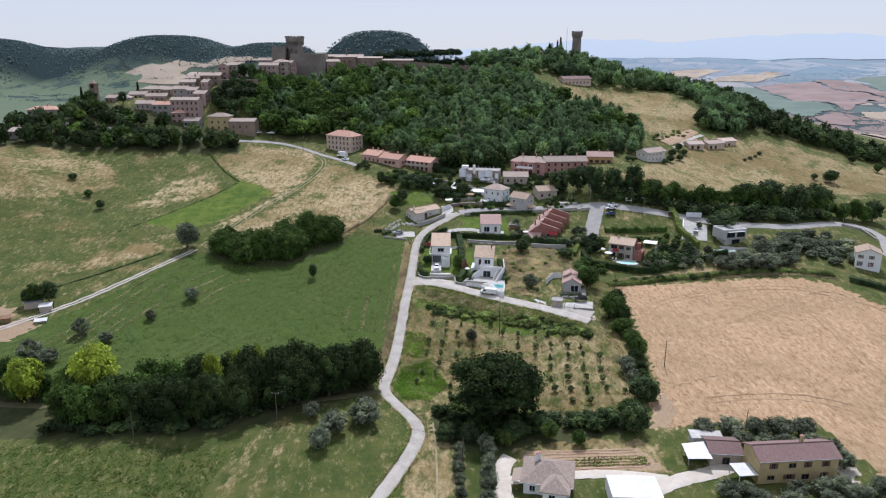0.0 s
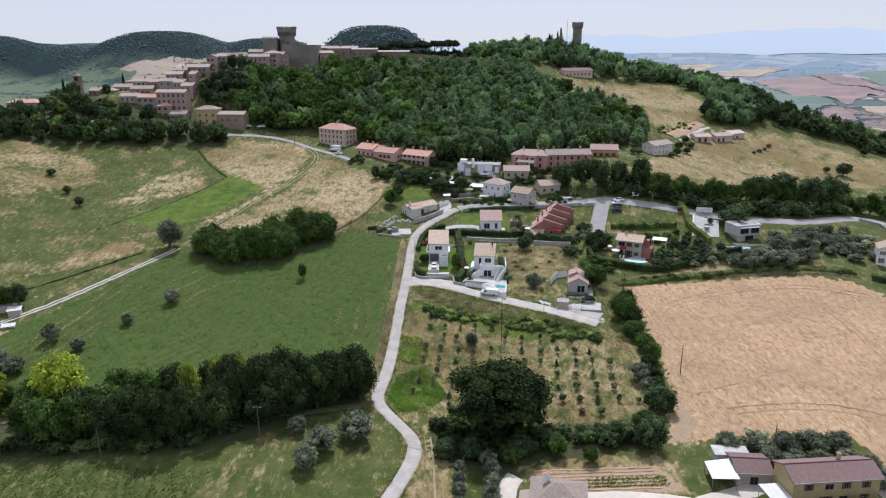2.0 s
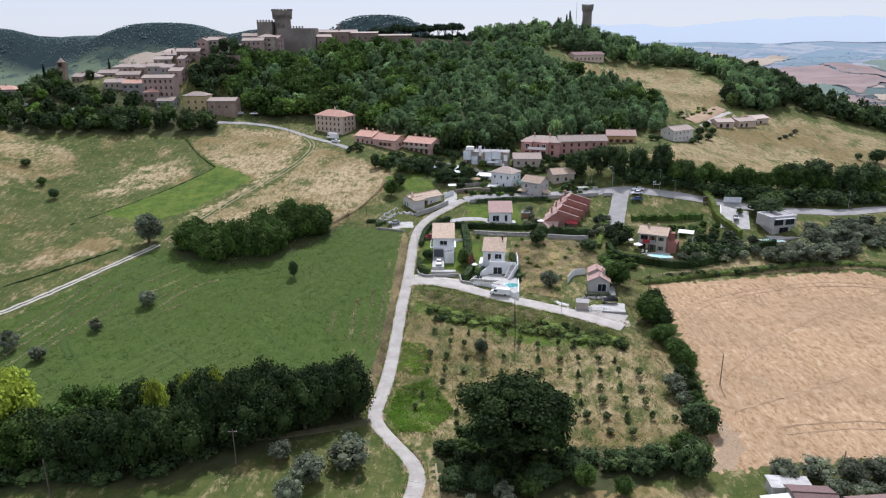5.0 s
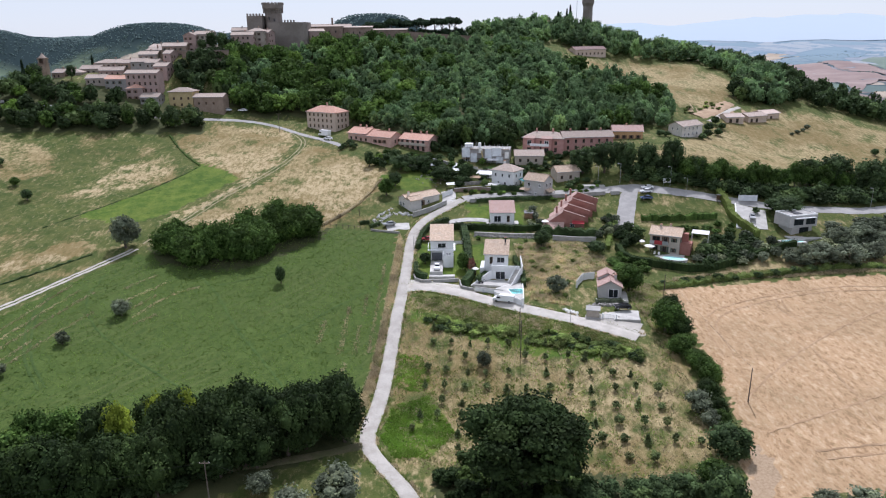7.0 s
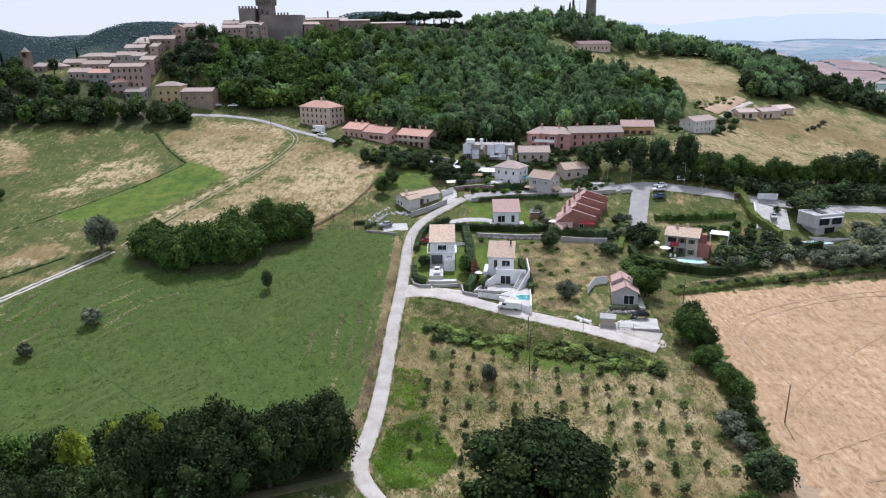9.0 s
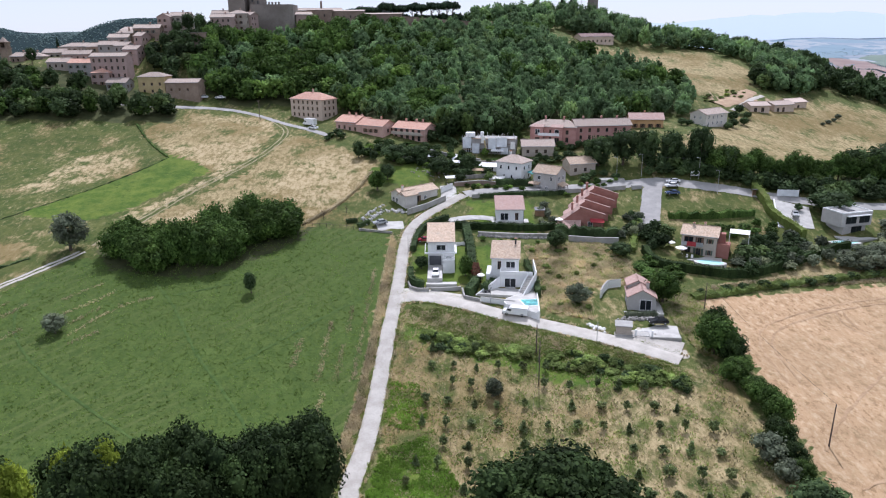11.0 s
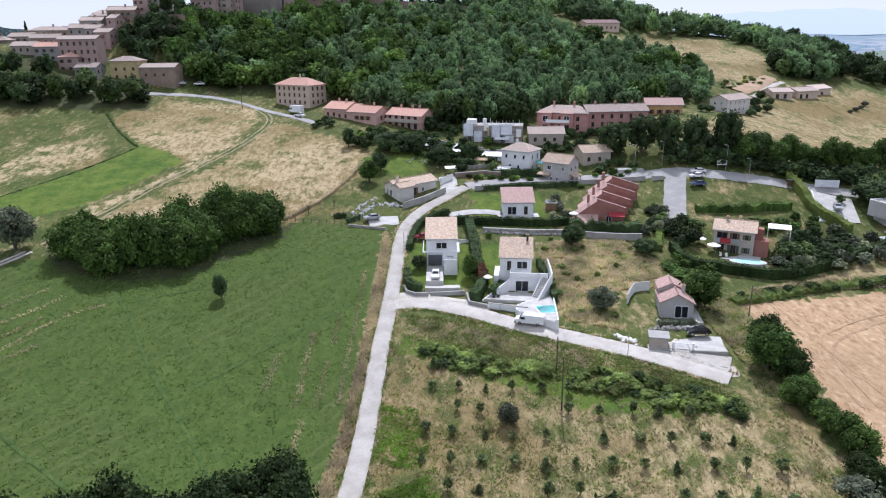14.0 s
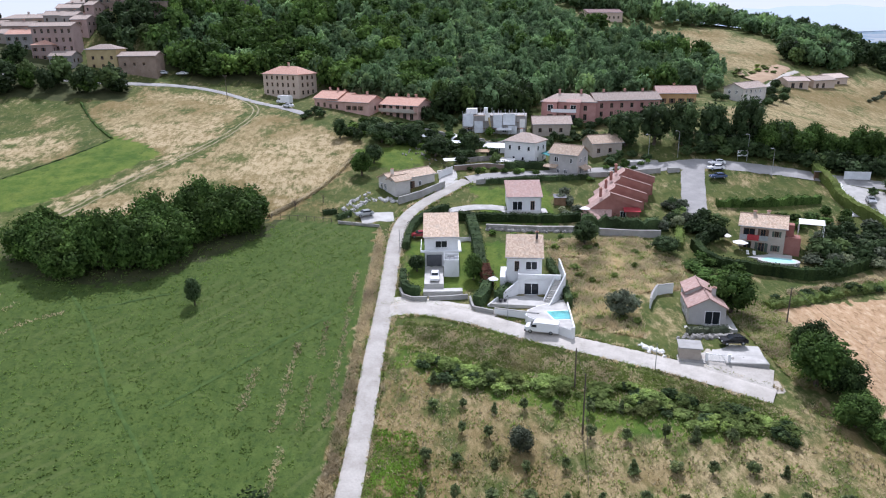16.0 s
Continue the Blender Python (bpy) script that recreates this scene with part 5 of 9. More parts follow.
house("pink terraced house with a long tiled slope", (-37.4, 354.0), (-30.6, 349.6), 10.0, 24.8, 28.2, "gable", 2.2, "rose_render", "roof_red", [("front", 1.0, 0.7, 1.0, 1.4, 2, 2.8, None, "window")], [(3.5, 5.6, 31.2)])
house("pink house with a gabled tile roof", (-30.8, 349.0), (-22.4, 343.6), 8.5, 24.2, 28.3, "gable", 1.8, "rose_render", "roof_red", [("front", 1.2, 1.2, 1.0, 1.4, 3, 2.5, B, "window"), ("right", 3, 1.2, 1.0, 1.4, 2, 2.4, None, "window")], [(6, 4.8, 31.0)])
row_end = house("pink terraced houses with long balconies", (-18.6, 346.4), (-6.2, 338.4), 8.5, 22.4, 27.5, "gable", 1.9, "rose_render", "roof_red",
                [("front", 0.8, 3.0, 1.3, 1.9, 5, 2.7, None, "window"), ("front", 0.8, 0.3, 1.3, 2.0, 5, 2.7, None, "window"), ("right", 2.2, 2.8, 1.0, 1.3, 2, 2.8, None, "window")], [(3, 5, 30.3), (8, 4.8, 30.3), (11, 4.8, 30.3)])
part("balcony", Mesh().box(0.2, 14.2, -1.5, 0, 2.6, 2.8).box(0.2, 14.2, -1.5, -1.42, 2.8, 3.8), "beige_render", row_end, "long balcony")
renovation = house("flat-roofed house wrapped in pale scaffold netting", (8.0, 331.8), (27.2, 328.2), 8.5, 19.0, 24.6, "flat", 0, "grey_render", "concrete", [("front", 1.5, 0.6, 1.3, 1.8, 5, 3.6, None, "window")], gutter=False)
for i in range(9):
    part("scaffold_post", Mesh().tube((i * 2.4, -1.1, -2), (i * 2.4, -1.1, 7.4), 0.06, sides=6), "grey_metal", renovation)
for v in (1.9, 3.9, 5.9):
    part("scaffold_deck", Mesh().box(-0.2, 19.4, -1.15, -0.35, v, v + 0.08), "timber", renovation)
for x0, x1, z0, z1 in ((0.2, 3.4, 2.6, 6.4), (3.7, 6.4, 0.6, 4.2), (9.6, 12.4, 2.2, 6.2), (12.6, 16.4, 3.1, 6.5), (14.2, 17.0, 0.4, 2.8)):
    part("netting_sheet", Mesh().box(x0, x1, -1.2, -1.16, z0, z1), "netting", renovation, "pale dust netting")
for i in range(17):
    part("prop", Mesh().tube((0.6 + i * 1.12, 0.4 + (i * 7 % 5) * 1.5, 6.0), (0.6 + i * 1.12, 0.4 + (i * 7 % 5) * 1.5, 7.0 + (i * 5 % 3) * 0.25), 0.05, sides=5), "white_metal", renovation)
for x0, x1, y, z0, z1 in ((17.8, 19.4, -1.6, 2.4, 5.0), (7.0, 8.6, -1.3, 4.4, 6.6)):
    part("plastic_sheet", Mesh().box(x0, x1, y, y + 0.05, z0, z1), "white_cloth", renovation, "white plastic sheeting")
part("chute", Mesh().tube((9.2, -1.5, 0.0), (8.2, -1.3, 5.4), 0.3, 0.3, 8), "yellow_render", renovation, "yellow rubble chute")
part("roof_box", Mesh().box(0.8, 4.0, 2, 5, 6.1, 7.6), "white_render", renovation)
part("roof_box", Mesh().box(6.2, 7.4, 3, 4.2, 6.1, 7.9), "white_render", renovation)

row_pink = house("long pink terrace with loggias and tiled roof", (34.1, 340.8), (50.4, 334.4), 8.5, 21.4, 28.2, "hip", 2.0, "pink_render", "roof_old",
                 [("front", 1.2, 3.8, 1.1, 1.6, 5, 3.1, None, "window"), ("front", 1.2, 0.8, 1.1, 1.9, 5, 3.1, None, "window")], [(5, 4.2, 31.3), (12, 4.2, 31.3)])
part("balcony", Mesh().box(3.4, 11.5, -1.4, 0, 3.2, 3.4).box(3.4, 11.5, -1.4, -1.32, 3.4, 4.3), "white_render", row_pink, "white balcony")
for x in (1.0, 8.4):
    part("bay", Mesh().box(x, x + 4.2, -1.1, 0.02, -2, 6.6), "pink_render", row_pink, "projecting pink bay")
    r = Mesh()
    roof_plane(r, (x - 0.3, -1.5, 6.5), (x + 4.5, -1.5, 6.5), (x + 4.5, 0.6, 7.3), (x - 0.3, 0.6, 7.3))
    part("bay_roof", r, "roof_rose", row_pink, "tiled roof of the bay")
    window_parts(row_pink, x + 1.2, 3.6, 1.8, 2.0, pose(0, -1.1, 0), "window", "white_metal")
    window_parts(row_pink, x + 1.2, 0.6, 1.8, 2.0, pose(0, -1.1, 0), "window", "timber")
house("pink terrace wing with a gabled tile roof", (50.4, 335.2), (71.5, 336.6), 8.5, 22.4, 28.6, "gable", 1.9, "pink_render", "roof_old",
      [("front", 1.5, 3.6, 1.0, 1.5, 6, 3.3, None, "window"), ("front", 1.5, 0.9, 1.0, 1.6, 6, 3.3, None, "window")], [(4, 4.8, 31.3), (11, 4.8, 31.3), (17, 4.8, 31.3)])
house("ochre house with a tiled gable roof", (73.2, 345.0), (85.6, 343.0), 8.5, 25.4, 29.7, "gable", 1.9, "orange_render", "roof_rose", [("front", 1.5, 0.9, 1.0, 1.5, 4, 2.9, B, "window")], [(6, 4.8, 32.2)])
house("whitewashed two-storey house with a hipped tile roof", (18.8, 310.6), (26.6, 305.0), 7.2, 12.6, 20.3, "hip", 1.9, "white_render", "roof_old",
      [("front", 1.3, 5.0, 0.85, 1.3, 3, 3.0, None, "window"), ("front", 2.6, 2.0, 0.85, 1.2, 2, 2.9, None, "window"), ("right", 1.6, 5.0, 0.85, 1.3, 2, 3.2, None, "window"), ("right", 1.6, 2.0, 0.85, 1.2, 2, 3.2, None, "window")], [(3, 4.4, 23.0)])
awn = thing("awning", "blue-green canvas awning beside the whitewashed house", "awning", pose(28.6, 306.2, 14.4, 0, 0, 54))
part("canopy", Mesh().prism(((0, -2.4), (4.4, -2.4), (4.4, 0), (0, 0)), [1.9, 1.9, 2.5, 2.5], [2.0, 2.0, 2.6, 2.6]), "awning_teal", awn)
for x in (0.1, 4.3):
    part("post", Mesh().tube((x, -2.3, -1.5), (x, -2.3, 1.95), 0.05), "grey_metal", awn)
house("beige house with an old tiled gable roof", (29.5, 327.2), (41.0, 326.6), 7.0, 18.6, 22.6, "gable", 1.8, "beige_render", "roof_old", [("front", 1.6, 1.2, 1.0, 1.3, 3, 3.2, None, "window")])
grey_house = house("grey two-storey house with a pale tiled roof", (30.4, 302.6), (37.0, 297.4), 6.6, 10.9, 17.9, "gable", 1.9, "grey_render", "roof_pale",
      [("front", 1.5, 4.4, 1.3, 1.4, 1, 0, None, "window"), ("front", 6.2, 4.4, 0.9, 1.3, 1, 0, None, "window"), ("front", 2.4, 0.9, 0.9, 1.6, 2, 2.2, None, "window"), ("right", 1.5, 4.4, 1.0, 1.3, 2, 2.8, None, "window"), ("right", 1.6, 0.8, 1.1, 1.9, 2, 2.6, None, "window")])
for pts in (((-1.2, -1.5, 3.1), (2.8, -1.5, 3.1), (2.8, 0.0, 3.7), (-1.2, 0.0, 3.7)), ((8.4, 1.4, 2.9), (8.4, 5.4, 2.9), (8.6, 5.4, 3.0), (8.6, 1.4, 3.0))):
    r = Mesh()
    roof_plane(r, *pts)
    part("porch_roof", r, "roof_pale", grey_house, "tiled porch roof")
porch = Mesh()
roof_plane(porch, (10.2, 1.2, 2.8), (10.2, 5.6, 2.8), (8.4, 5.6, 3.6), (8.4, 1.2, 3.6))
part("porch_roof", porch, "roof_pale", grey_house, "tiled porch roof")
for y in (1.4, 5.4):
    part("porch_post", Mesh().box(9.8, 10.0, y - 0.1, y + 0.1, -1, 2.9), "grey_render", grey_house)
house("grey-beige house with a pale tiled roof", (44.0, 309.6), (53.0, 311.6), 7.0, 14.6, 19.0, "gable", 1.7, "beige_render", "roof_pale", [("front", 1.4, 1.4, 1.0, 1.3, 2, 3.6, None, "window")])
house("low stone outhouse with a pale roof", (13.5, 316.5), (19.5, 314.6), 5.0, 15.0, 17.4, "gable", 0.8, "white_render", "corrugated_white", [("front", 1.2, 0.5, 1.2, 1.6, 2, 2.4, None, "window")], category="outhouse", name="outhouse")

# houses on the right-hand slope
house("whitewashed farmhouse with a rose tiled roof", (106.9, 355.8), (118.6, 363.4), 7.6, 24.6, 29.8, "gable", 1.6, "pale_render", "roof_old",
      [("front", 1.4, 3.2, 0.9, 1.2, 4, 2.8, None, "window"), ("front", 1.4, 0.7, 0.9, 1.3, 4, 2.8, None, "window"), ("left", 1.8, 3.0, 0.9, 1.2, 2, 2.8, None, "window")])
for p, q, dd, z, e in (((141.0, 391.8), (149.8, 392.4), 8, 25.8, 29.4), ((153.4, 395.2), (164.6, 399.6), 8, 25.2, 29.2), ((164.8, 404.0), (175.0, 408.4), 8, 25.2, 29.4)):
    house("beige farm building with a pale tiled roof", p, q, dd, z, e, "gable", 1.3, "cream_render", "roof_bleached", [("front", 1.5, 0.6, 1.4, 2.0, 2, 3.4, None, "window")], category="farm building", name="farm_building")
house("long low house below the watch tower", (92.0, 536.0), (115.0, 545.0), 9, 55.0, 59.6, "gable", 1.8, "cream_render", "roof_brown", [("front", 2, 0.9, 1.1, 1.4, 7, 3.2, None, "window")])
house("white house beside the curving road", (158.5, 250.0), (166.0, 246.5), 8.0, 1.2, 7.4, "gable_y", 1.7, "white_render", "roof_pale",
      [("front", 1.0, 3.8, 0.9, 1.4, 2, 3.6, B, "window"), ("front", 1.0, 0.8, 0.9, 1.8, 2, 3.6, B, "window"), ("right", 1.2, 3.8, 0.9, 1.4, 3, 2.4, B, "window")])

# ---- the farm at the near edge
farmhouse = house("yellow two-storey farmhouse with a brown roof", (66.8, 125.0), (84.2, 126.4), 6.8, -6.9, -0.9, "gable", 1.5, "yellow_render", "roof_brown",
                  [("front", 2.6, 3.7, 0.95, 1.35, 1, 0, B, "window"), ("front", 6.4, 3.7, 1.7, 1.2, 1, 0, None, "window"), ("front", 10.2, 3.7, 0.9, 1.35, 2, 4.0, B, "window"), ("front", 2.0, 1.0, 1.6, 1.1, 1, 0, None, "window"), ("front", 6.2, 1.0, 1.3, 1.2, 1, 0, B, "window"), ("front", 9.6, 0.8, 1.7, 1.3, 1, 0, None, "window"), ("front", 14.2, 0.8, 0.9, 1.5, 1, 0, B, "window")], [(11.4, 4.4, 1.6)])
part("carport", Mesh().box(-4.4, -0.2, -0.4, 4.2, 2.5, 2.66).tube((-4.2, -0.2, -1), (-4.2, -0.2, 2.5), 0.08).tube((-4.2, 4.0, -1), (-4.2, 4.0, 2.5), 0.08), "corrugated_white", farmhouse, "white sheet carport")
barn = house("barn with a brown sheet roof and white canopy", (59.4, 132.2), (66.0, 131.6), 6.5, -7.0, -3.6, "gable", 1.0, "beige_render", "roof_brown", [("front", 2.6, 0.2, 1.6, 2.0, 1, 0, None, "door")], category="barn", name="barn")
part("canopy", Mesh().prism(((-5.2, -1.4), (-0.3, -2.4), (-0.3, 4.6), (-5.2, 4.6)), [2.2, 3.1, 3.1, 2.2], [2.32, 3.22, 3.22, 2.32]), "corrugated_white", barn, "sloping white sheet canopy")
for x, y in ((-5, -1.2), (-5, 4.4), (-0.6, -2.2)):
    part("post", Mesh().tube((x, y, -1.2), (x, y, 2.4), 0.08), "grey_metal", barn)
part("back_shed", Mesh().box(-2.2, 4.6, 6.6, 10.0, -1, 2.6).box(-2.5, 4.9, 6.55, 10.3, 2.6, 2.72), "pale_stone", barn, "low pale lean-to behind the barn")
hipped = house("low white bungalow with a hipped brown roof", (17.0, 124.2), (26.6, 122.2), 8.5, -8.3, -4.9, "hip", 2.2, "white_render", "roof_old", [("front", 1.2, 0.7, 1.3, 1.4, 1, 0, None, "window"), ("front", 5.2, 0.1, 1.1, 2.1, 1, 0, B, "door"), ("front", 7.4, 0.7, 1.2, 1.4, 1, 0, None, "window")], [(2.2, 5.4, -1.9), (2.8, 5.8, -1.8)], over=0.7)
wing_roof = part("wing_roof", roof_mesh("hip", 5.0, 5.6, 3.4, 1.7, 0.6, "roof_old"), "", hipped, "hipped tile roof of the wing")
wing_roof.location = (4.2, -2.6, 0)
wing_wall = part("wing", wall_mesh("hip", 5.0, 5.6, 3.4, 1.7, "white_render"), "", hipped, "white front wing")
wing_wall.location = (4.2, -2.6, 0)
window_parts(hipped, 5.4, 0.8, 1.4, 1.4, pose(0, -2.6, 0), "window")
part("awning_sheet", Mesh().prism(((-2.6, 0.4), (-0.6, 0.4), (-0.6, 5.0), (-2.6, 5.0)), [2.3, 2.8, 2.8, 2.3], [2.4, 2.9, 2.9, 2.4]), "roof_old", hipped, "tiled side porch")
shed_white = house("flat white-roofed workshop beside the farm", (34.2, 117.6), (44.4, 117.2), 7.4, -7.8, -4.6, "flat", 0, "white_render", "corrugated_white", [("front", 1.6, 0.9, 1.2, 1.1, 2, 4.4, None, "window")], gutter=False, category="workshop", name="workshop")

# ---- the old village and its fortress
house("yellow village house with a hipped roof", (-132.0, 387.4), (-120.2, 386.6), 8, 36.0, 45.6, "hip", 1.6, "yellow_render", "roof_old", [("front", 2, 5.6, 1.0, 1.3, 3, 3.6, None, "window"), ("front", 2, 2.6, 1.0, 1.3, 3, 3.6, None, "window")])
house("grey-brown village warehouse with a pitched roof", (-119.7, 386.0), (-105.4, 385.4), 8, 34.0, 43.0, "gable", 1.3, "village_brown", "roof_old", [("front", 2, 5.2, 0.9, 1.2, 3, 3.6, None, "window")])
house("long rose-coloured village palazzo", (-154.2, 393.4), (-138.4, 392.6), 7, 41.0, 54.2, "gable", 1.3, "village_rose", "roof_old",
      [("front", 1.0, v, 0.95, 1.6, 6, 2.65, None, "window") for v in (10.4, 7.2, 4.0)] + [("front", 1.0, 1.0, 1.0, 2.0, 6, 2.65, None, "window")])

# left edge x, right edge x, front y, base z, eave z, roof and wall of each house
LOWER_HOUSES = [
    (-165.8, -154.4, 396, 44.0, 51.4, "gable", "village_grey"), (-176.2, -166.6, 398, 46.0, 51.8, "gable", "village_beige"), (-152.4, -144.9, 388, 41.0, 47.4, "hip", "village_rose"), (-144.4, -135.7, 384, 38.5, 43.4, "gable", "village_grey"),
    (-198.9, -192.3, 410, 48.0, 54.2, "gable", "village_brown"), (-193.5, -184.9, 411, 48.0, 54.1, "hip", "village_beige"), (-230.4, -214.3, 384, 42.0, 49.6, "hip", "village_beige"), (-222.8, -217.1, 352, 36.0, 41.4, "gable", "village_grey"), (-145.9, -138.8, 408, 48.0, 56.8, "gable", "village_rose"),
]
MIDDLE_HOUSES = [
    (-189.4, -179.3, 420, 49.0, 55.5, "gable", "village_beige"), (-177.3, -164.9, 415, 48.0, 54.8, "gable", "village_rose"), (-186.8, -170.2, 432, 50.0, 58.1, "hip", "village_beige"), (-171.3, -164.5, 427, 51.0, 58.0, "gable", "village_brown"), (-162.0, -153.3, 419, 50.0, 58.8, "gable", "village_grey"),
    (-162.8, -153.2, 432, 54.0, 62.1, "gable", "village_grey"), (-160.7, -152.3, 438, 55.0, 64.2, "shed", "village_brown"), (-152.2, -145.9, 414, 50.0, 58.4, "gable", "village_grey"), (-162.4, -152.8, 446, 54.0, 65.6, "shed", "village_beige"),
]
UPPER_HOUSES = [
    (-148.0, -135.7, 428, 58.0, 66.3, "gable", "old_brick"), (-144.9, -140.9, 420, 54.0, 62.7, "gable", "village_rose"), (-140.4, -133.4, 440, 60.0, 71.6, "gable_y", "village_rose"), (-134.4, -124.9, 441, 60.0, 72.2, "gable", "village_beige"), (-118.8, -106.6, 455, 58.0, 71.6, "gable", "village_rose"),
    (-111.4, -101.5, 462, 58.0, 73.6, "hip", "village_beige"), (-105.4, -99.9, 466, 58.0, 72.8, "gable", "village_rose"), (-126.1, -116.2, 482, 60.0, 74.3, "gable", "village_grey"),
]
VILLAGE_HOUSES = LOWER_HOUSES + MIDDLE_HOUSES + UPPER_HOUSES
for i, (x0, x1, y, zb, ze, kind, tone) in enumerate(VILLAGE_HOUSES):
    w, floors = x1 - x0, max(1, int((ze - zb) / 3.0))
    n = max(1, int(w / 2.9))
    d = 7.0 + (i * 37 % 5) * 0.5
    word = {"village_beige": "beige", "old_brick": "brown brick", "village_brown": "brown", "village_rose": "rose", "village_grey": "grey"}[tone]
    rows = [("front", 0.9, ze - zb - 2.5 - 2.9 * f, 0.85, 1.3, n, (w - 1.6) / n, (G, None, B)[i % 3], "window") for f in range(floors)]
    rows += [("right", 1.2, ze - zb - 2.5 - 2.9 * f, 0.85, 1.3, 2, 2.8, None, "window") for f in range(floors)]
    house(f"old {word} village house with a weathered tile roof", (x0, y), (x1, y + (-1.2, 0.6, 1.0, -0.5)[i % 4]), d, zb, ze, kind, 1.6, tone, "roof_red" if i in (0, 2, 6) else "roof_old", rows, [(w * 0.6, d * 0.5, ze + 2.3)], 0.35, group="old village houses")

terrace_wall = thing("retaining_wall", "tall brown stone wall holding up the old village", "wall", pose(-136.7, 424, 0))
part("wall", Mesh().box(0, 25, 0, 1.2, 50, 63.6, 0.2), "old_brick", terrace_wall)
part("coping", Mesh().box(-0.1, 25.1, -0.1, 1.3, 63.6, 63.9), "fortress_stone", terrace_wall)

bell = thing("bell_tower", "slender brick bell tower with a pointed roof", "bell tower", pose(-224.0, 449, 45))
part("shaft", Mesh().box(-2, 2, -2, 2, -6, 12.0), "old_brick", bell)
part("belfry", Mesh().box(-2.3, 2.3, -2.3, 2.3, 12.0, 12.5).box(-1.9, -1.1, -1.9, 1.9, 12.5, 15).box(1.1, 1.9, -1.9, 1.9, 12.5, 15).box(-1.1, 1.1, 1.2, 1.9, 12.5, 15).box(-2.2, 2.2, -2.2, 2.2, 15, 15.5), "old_brick", bell)
part("spire", Mesh().lathe([(2.2, 15.5), (0.1, 18.0)], 8), "roof_old", bell)


def merlons(k, x0, x1, y, z, size=0.9, gap=0.8, thick=0.7, high=1.3):
    n = max(1, int((x1 - x0) / (size + gap)))
    step = (x1 - x0) / n
    for i in range(n):
        k.box(x0 + i * step, x0 + i * step + size, y, y + thick, z, z + high)


castle = thing("castle", "brown stone hilltop fortress with a machicolated tower", "castle", pose(0, 0, 0))
k = Mesh().lathe([(6.4, 52), (5.4, 66), (5.1, 85.2), (6.3, 86.6), (6.4, 88.9), (5.6, 88.9), (5.6, 87.6)], 12, -101.4, 488)
tower = part("tower", k, "fortress_stone", castle, "tall polygonal tower with a corbelled crown")
for i in range(18):
    a = 6.2832 * i / 18
    x, y = -101.4 + 6.0 * math.cos(a), 488 + 6.0 * math.sin(a)
    part("merlon", Mesh().box(x - 0.55, x + 0.55, y - 0.55, y + 0.55, 88.8, 89.9), "fortress_stone", tower)
for i in range(24):
    a = 6.2832 * i / 24
    x, y = -101.4 + 5.7 * math.cos(a), 488 + 5.7 * math.sin(a)
    part("corbel", Mesh().box(x - 0.25, x + 0.25, y - 0.25, y + 0.25, 84.0, 86.4), "fortress_stone", tower)
for x, z in ((-103.2, 80), (-100.2, 79), (-101.6, 74)):
    part("slit", Mesh().box(x, x + 0.6, 482.4, 483.6, z, z + 1.8), "dark_metal", tower, "dark window slit")
k = Mesh().box(-116, -106.4, 480, 489, 56, 82.3, 0.25)
merlons(k, -115.7, -106.7, 480.3, 82.3)
merlons(k, -115.7, -106.7, 487.9, 82.3)
part("square_tower", k, "fortress_stone", castle, "square crenellated tower")
k = Mesh().prism(((-103, 477), (-82, 477.5), (-80.2, 480), (-80.2, 494), (-103, 494)), 54, 78.4)
merlons(k, -95, -86, 478.2, 78.4)
part("keep", k, "fortress_stone", castle, "massive stone bastion")
part("bastion_base", Mesh().box(-104.5, -79, 475.5, 494, 50, 68, 1.4), "fortress_stone", castle)
for x0, x1, y, z in ((-76, -61.4, 498, 76.3), (-61.4, -43.4, 502, 75.6), (-43.4, -21.6, 507, 73.9)):
    part("curtain_wall", Mesh().box(x0, x1, y, y + 9, 56, z - 0.3, 0.15), "old_brick", castle, "long brown brick curtain wall")
    r = Mesh()
    roof_plane(r, (x0 - 0.3, y - 0.3, z - 0.2), (x1 + 0.3, y - 0.3, z - 0.2), (x1 + 0.3, y + 9.3, z + 0.7), (x0 - 0.3, y + 9.3, z + 0.7))
    part("wall_roof", r, "roof_old", castle, "long weathered tile roof")
    for i in range(int((x1 - x0) / 4)):
        part("slit", Mesh().box(x0 + 2 + i * 4, x0 + 2.7 + i * 4, y - 0.03, y + 0.3, z - 4.0, z - 2.8), "window_glass", castle)
part("curtain_wall", Mesh().prism(((-21.6, 513), (4.3, 519), (34.3, 529), (34.0, 530.6), (4.0, 520.6), (-21.6, 514.6)), 54, [72.6, 70.4, 68.4, 68.4, 70.4, 72.6]), "old_brick", castle)
house("old house against the fortress wall", (-79.6, 484), (-71.0, 487), 9, 62, 73.4, "gable", 1.4, "village_rose", "roof_old", [("front", 1.4, 7.5, 0.9, 1.3, 2, 3.4, None, "window"), ("front", 1.4, 4.2, 0.9, 1.3, 2, 3.4, None, "window")])
house("long pale roof behind the fortress wall", (-84, 512), (-58, 516), 10, 66, 76.4, "gable", 1.3, "village_brown", "roof_old", [("front", 3, 8.6, 0.9, 1.2, 5, 4.2, None, "window")])
stack = thing("chimney_stack", "tall brick chimney above the fortress roofs", "chimney", pose(-70, 515, 70))
part("shaft", Mesh().box(-0.6, 0.6, -0.6, 0.6, -8, 11.5, 0.1), "old_brick", stack)

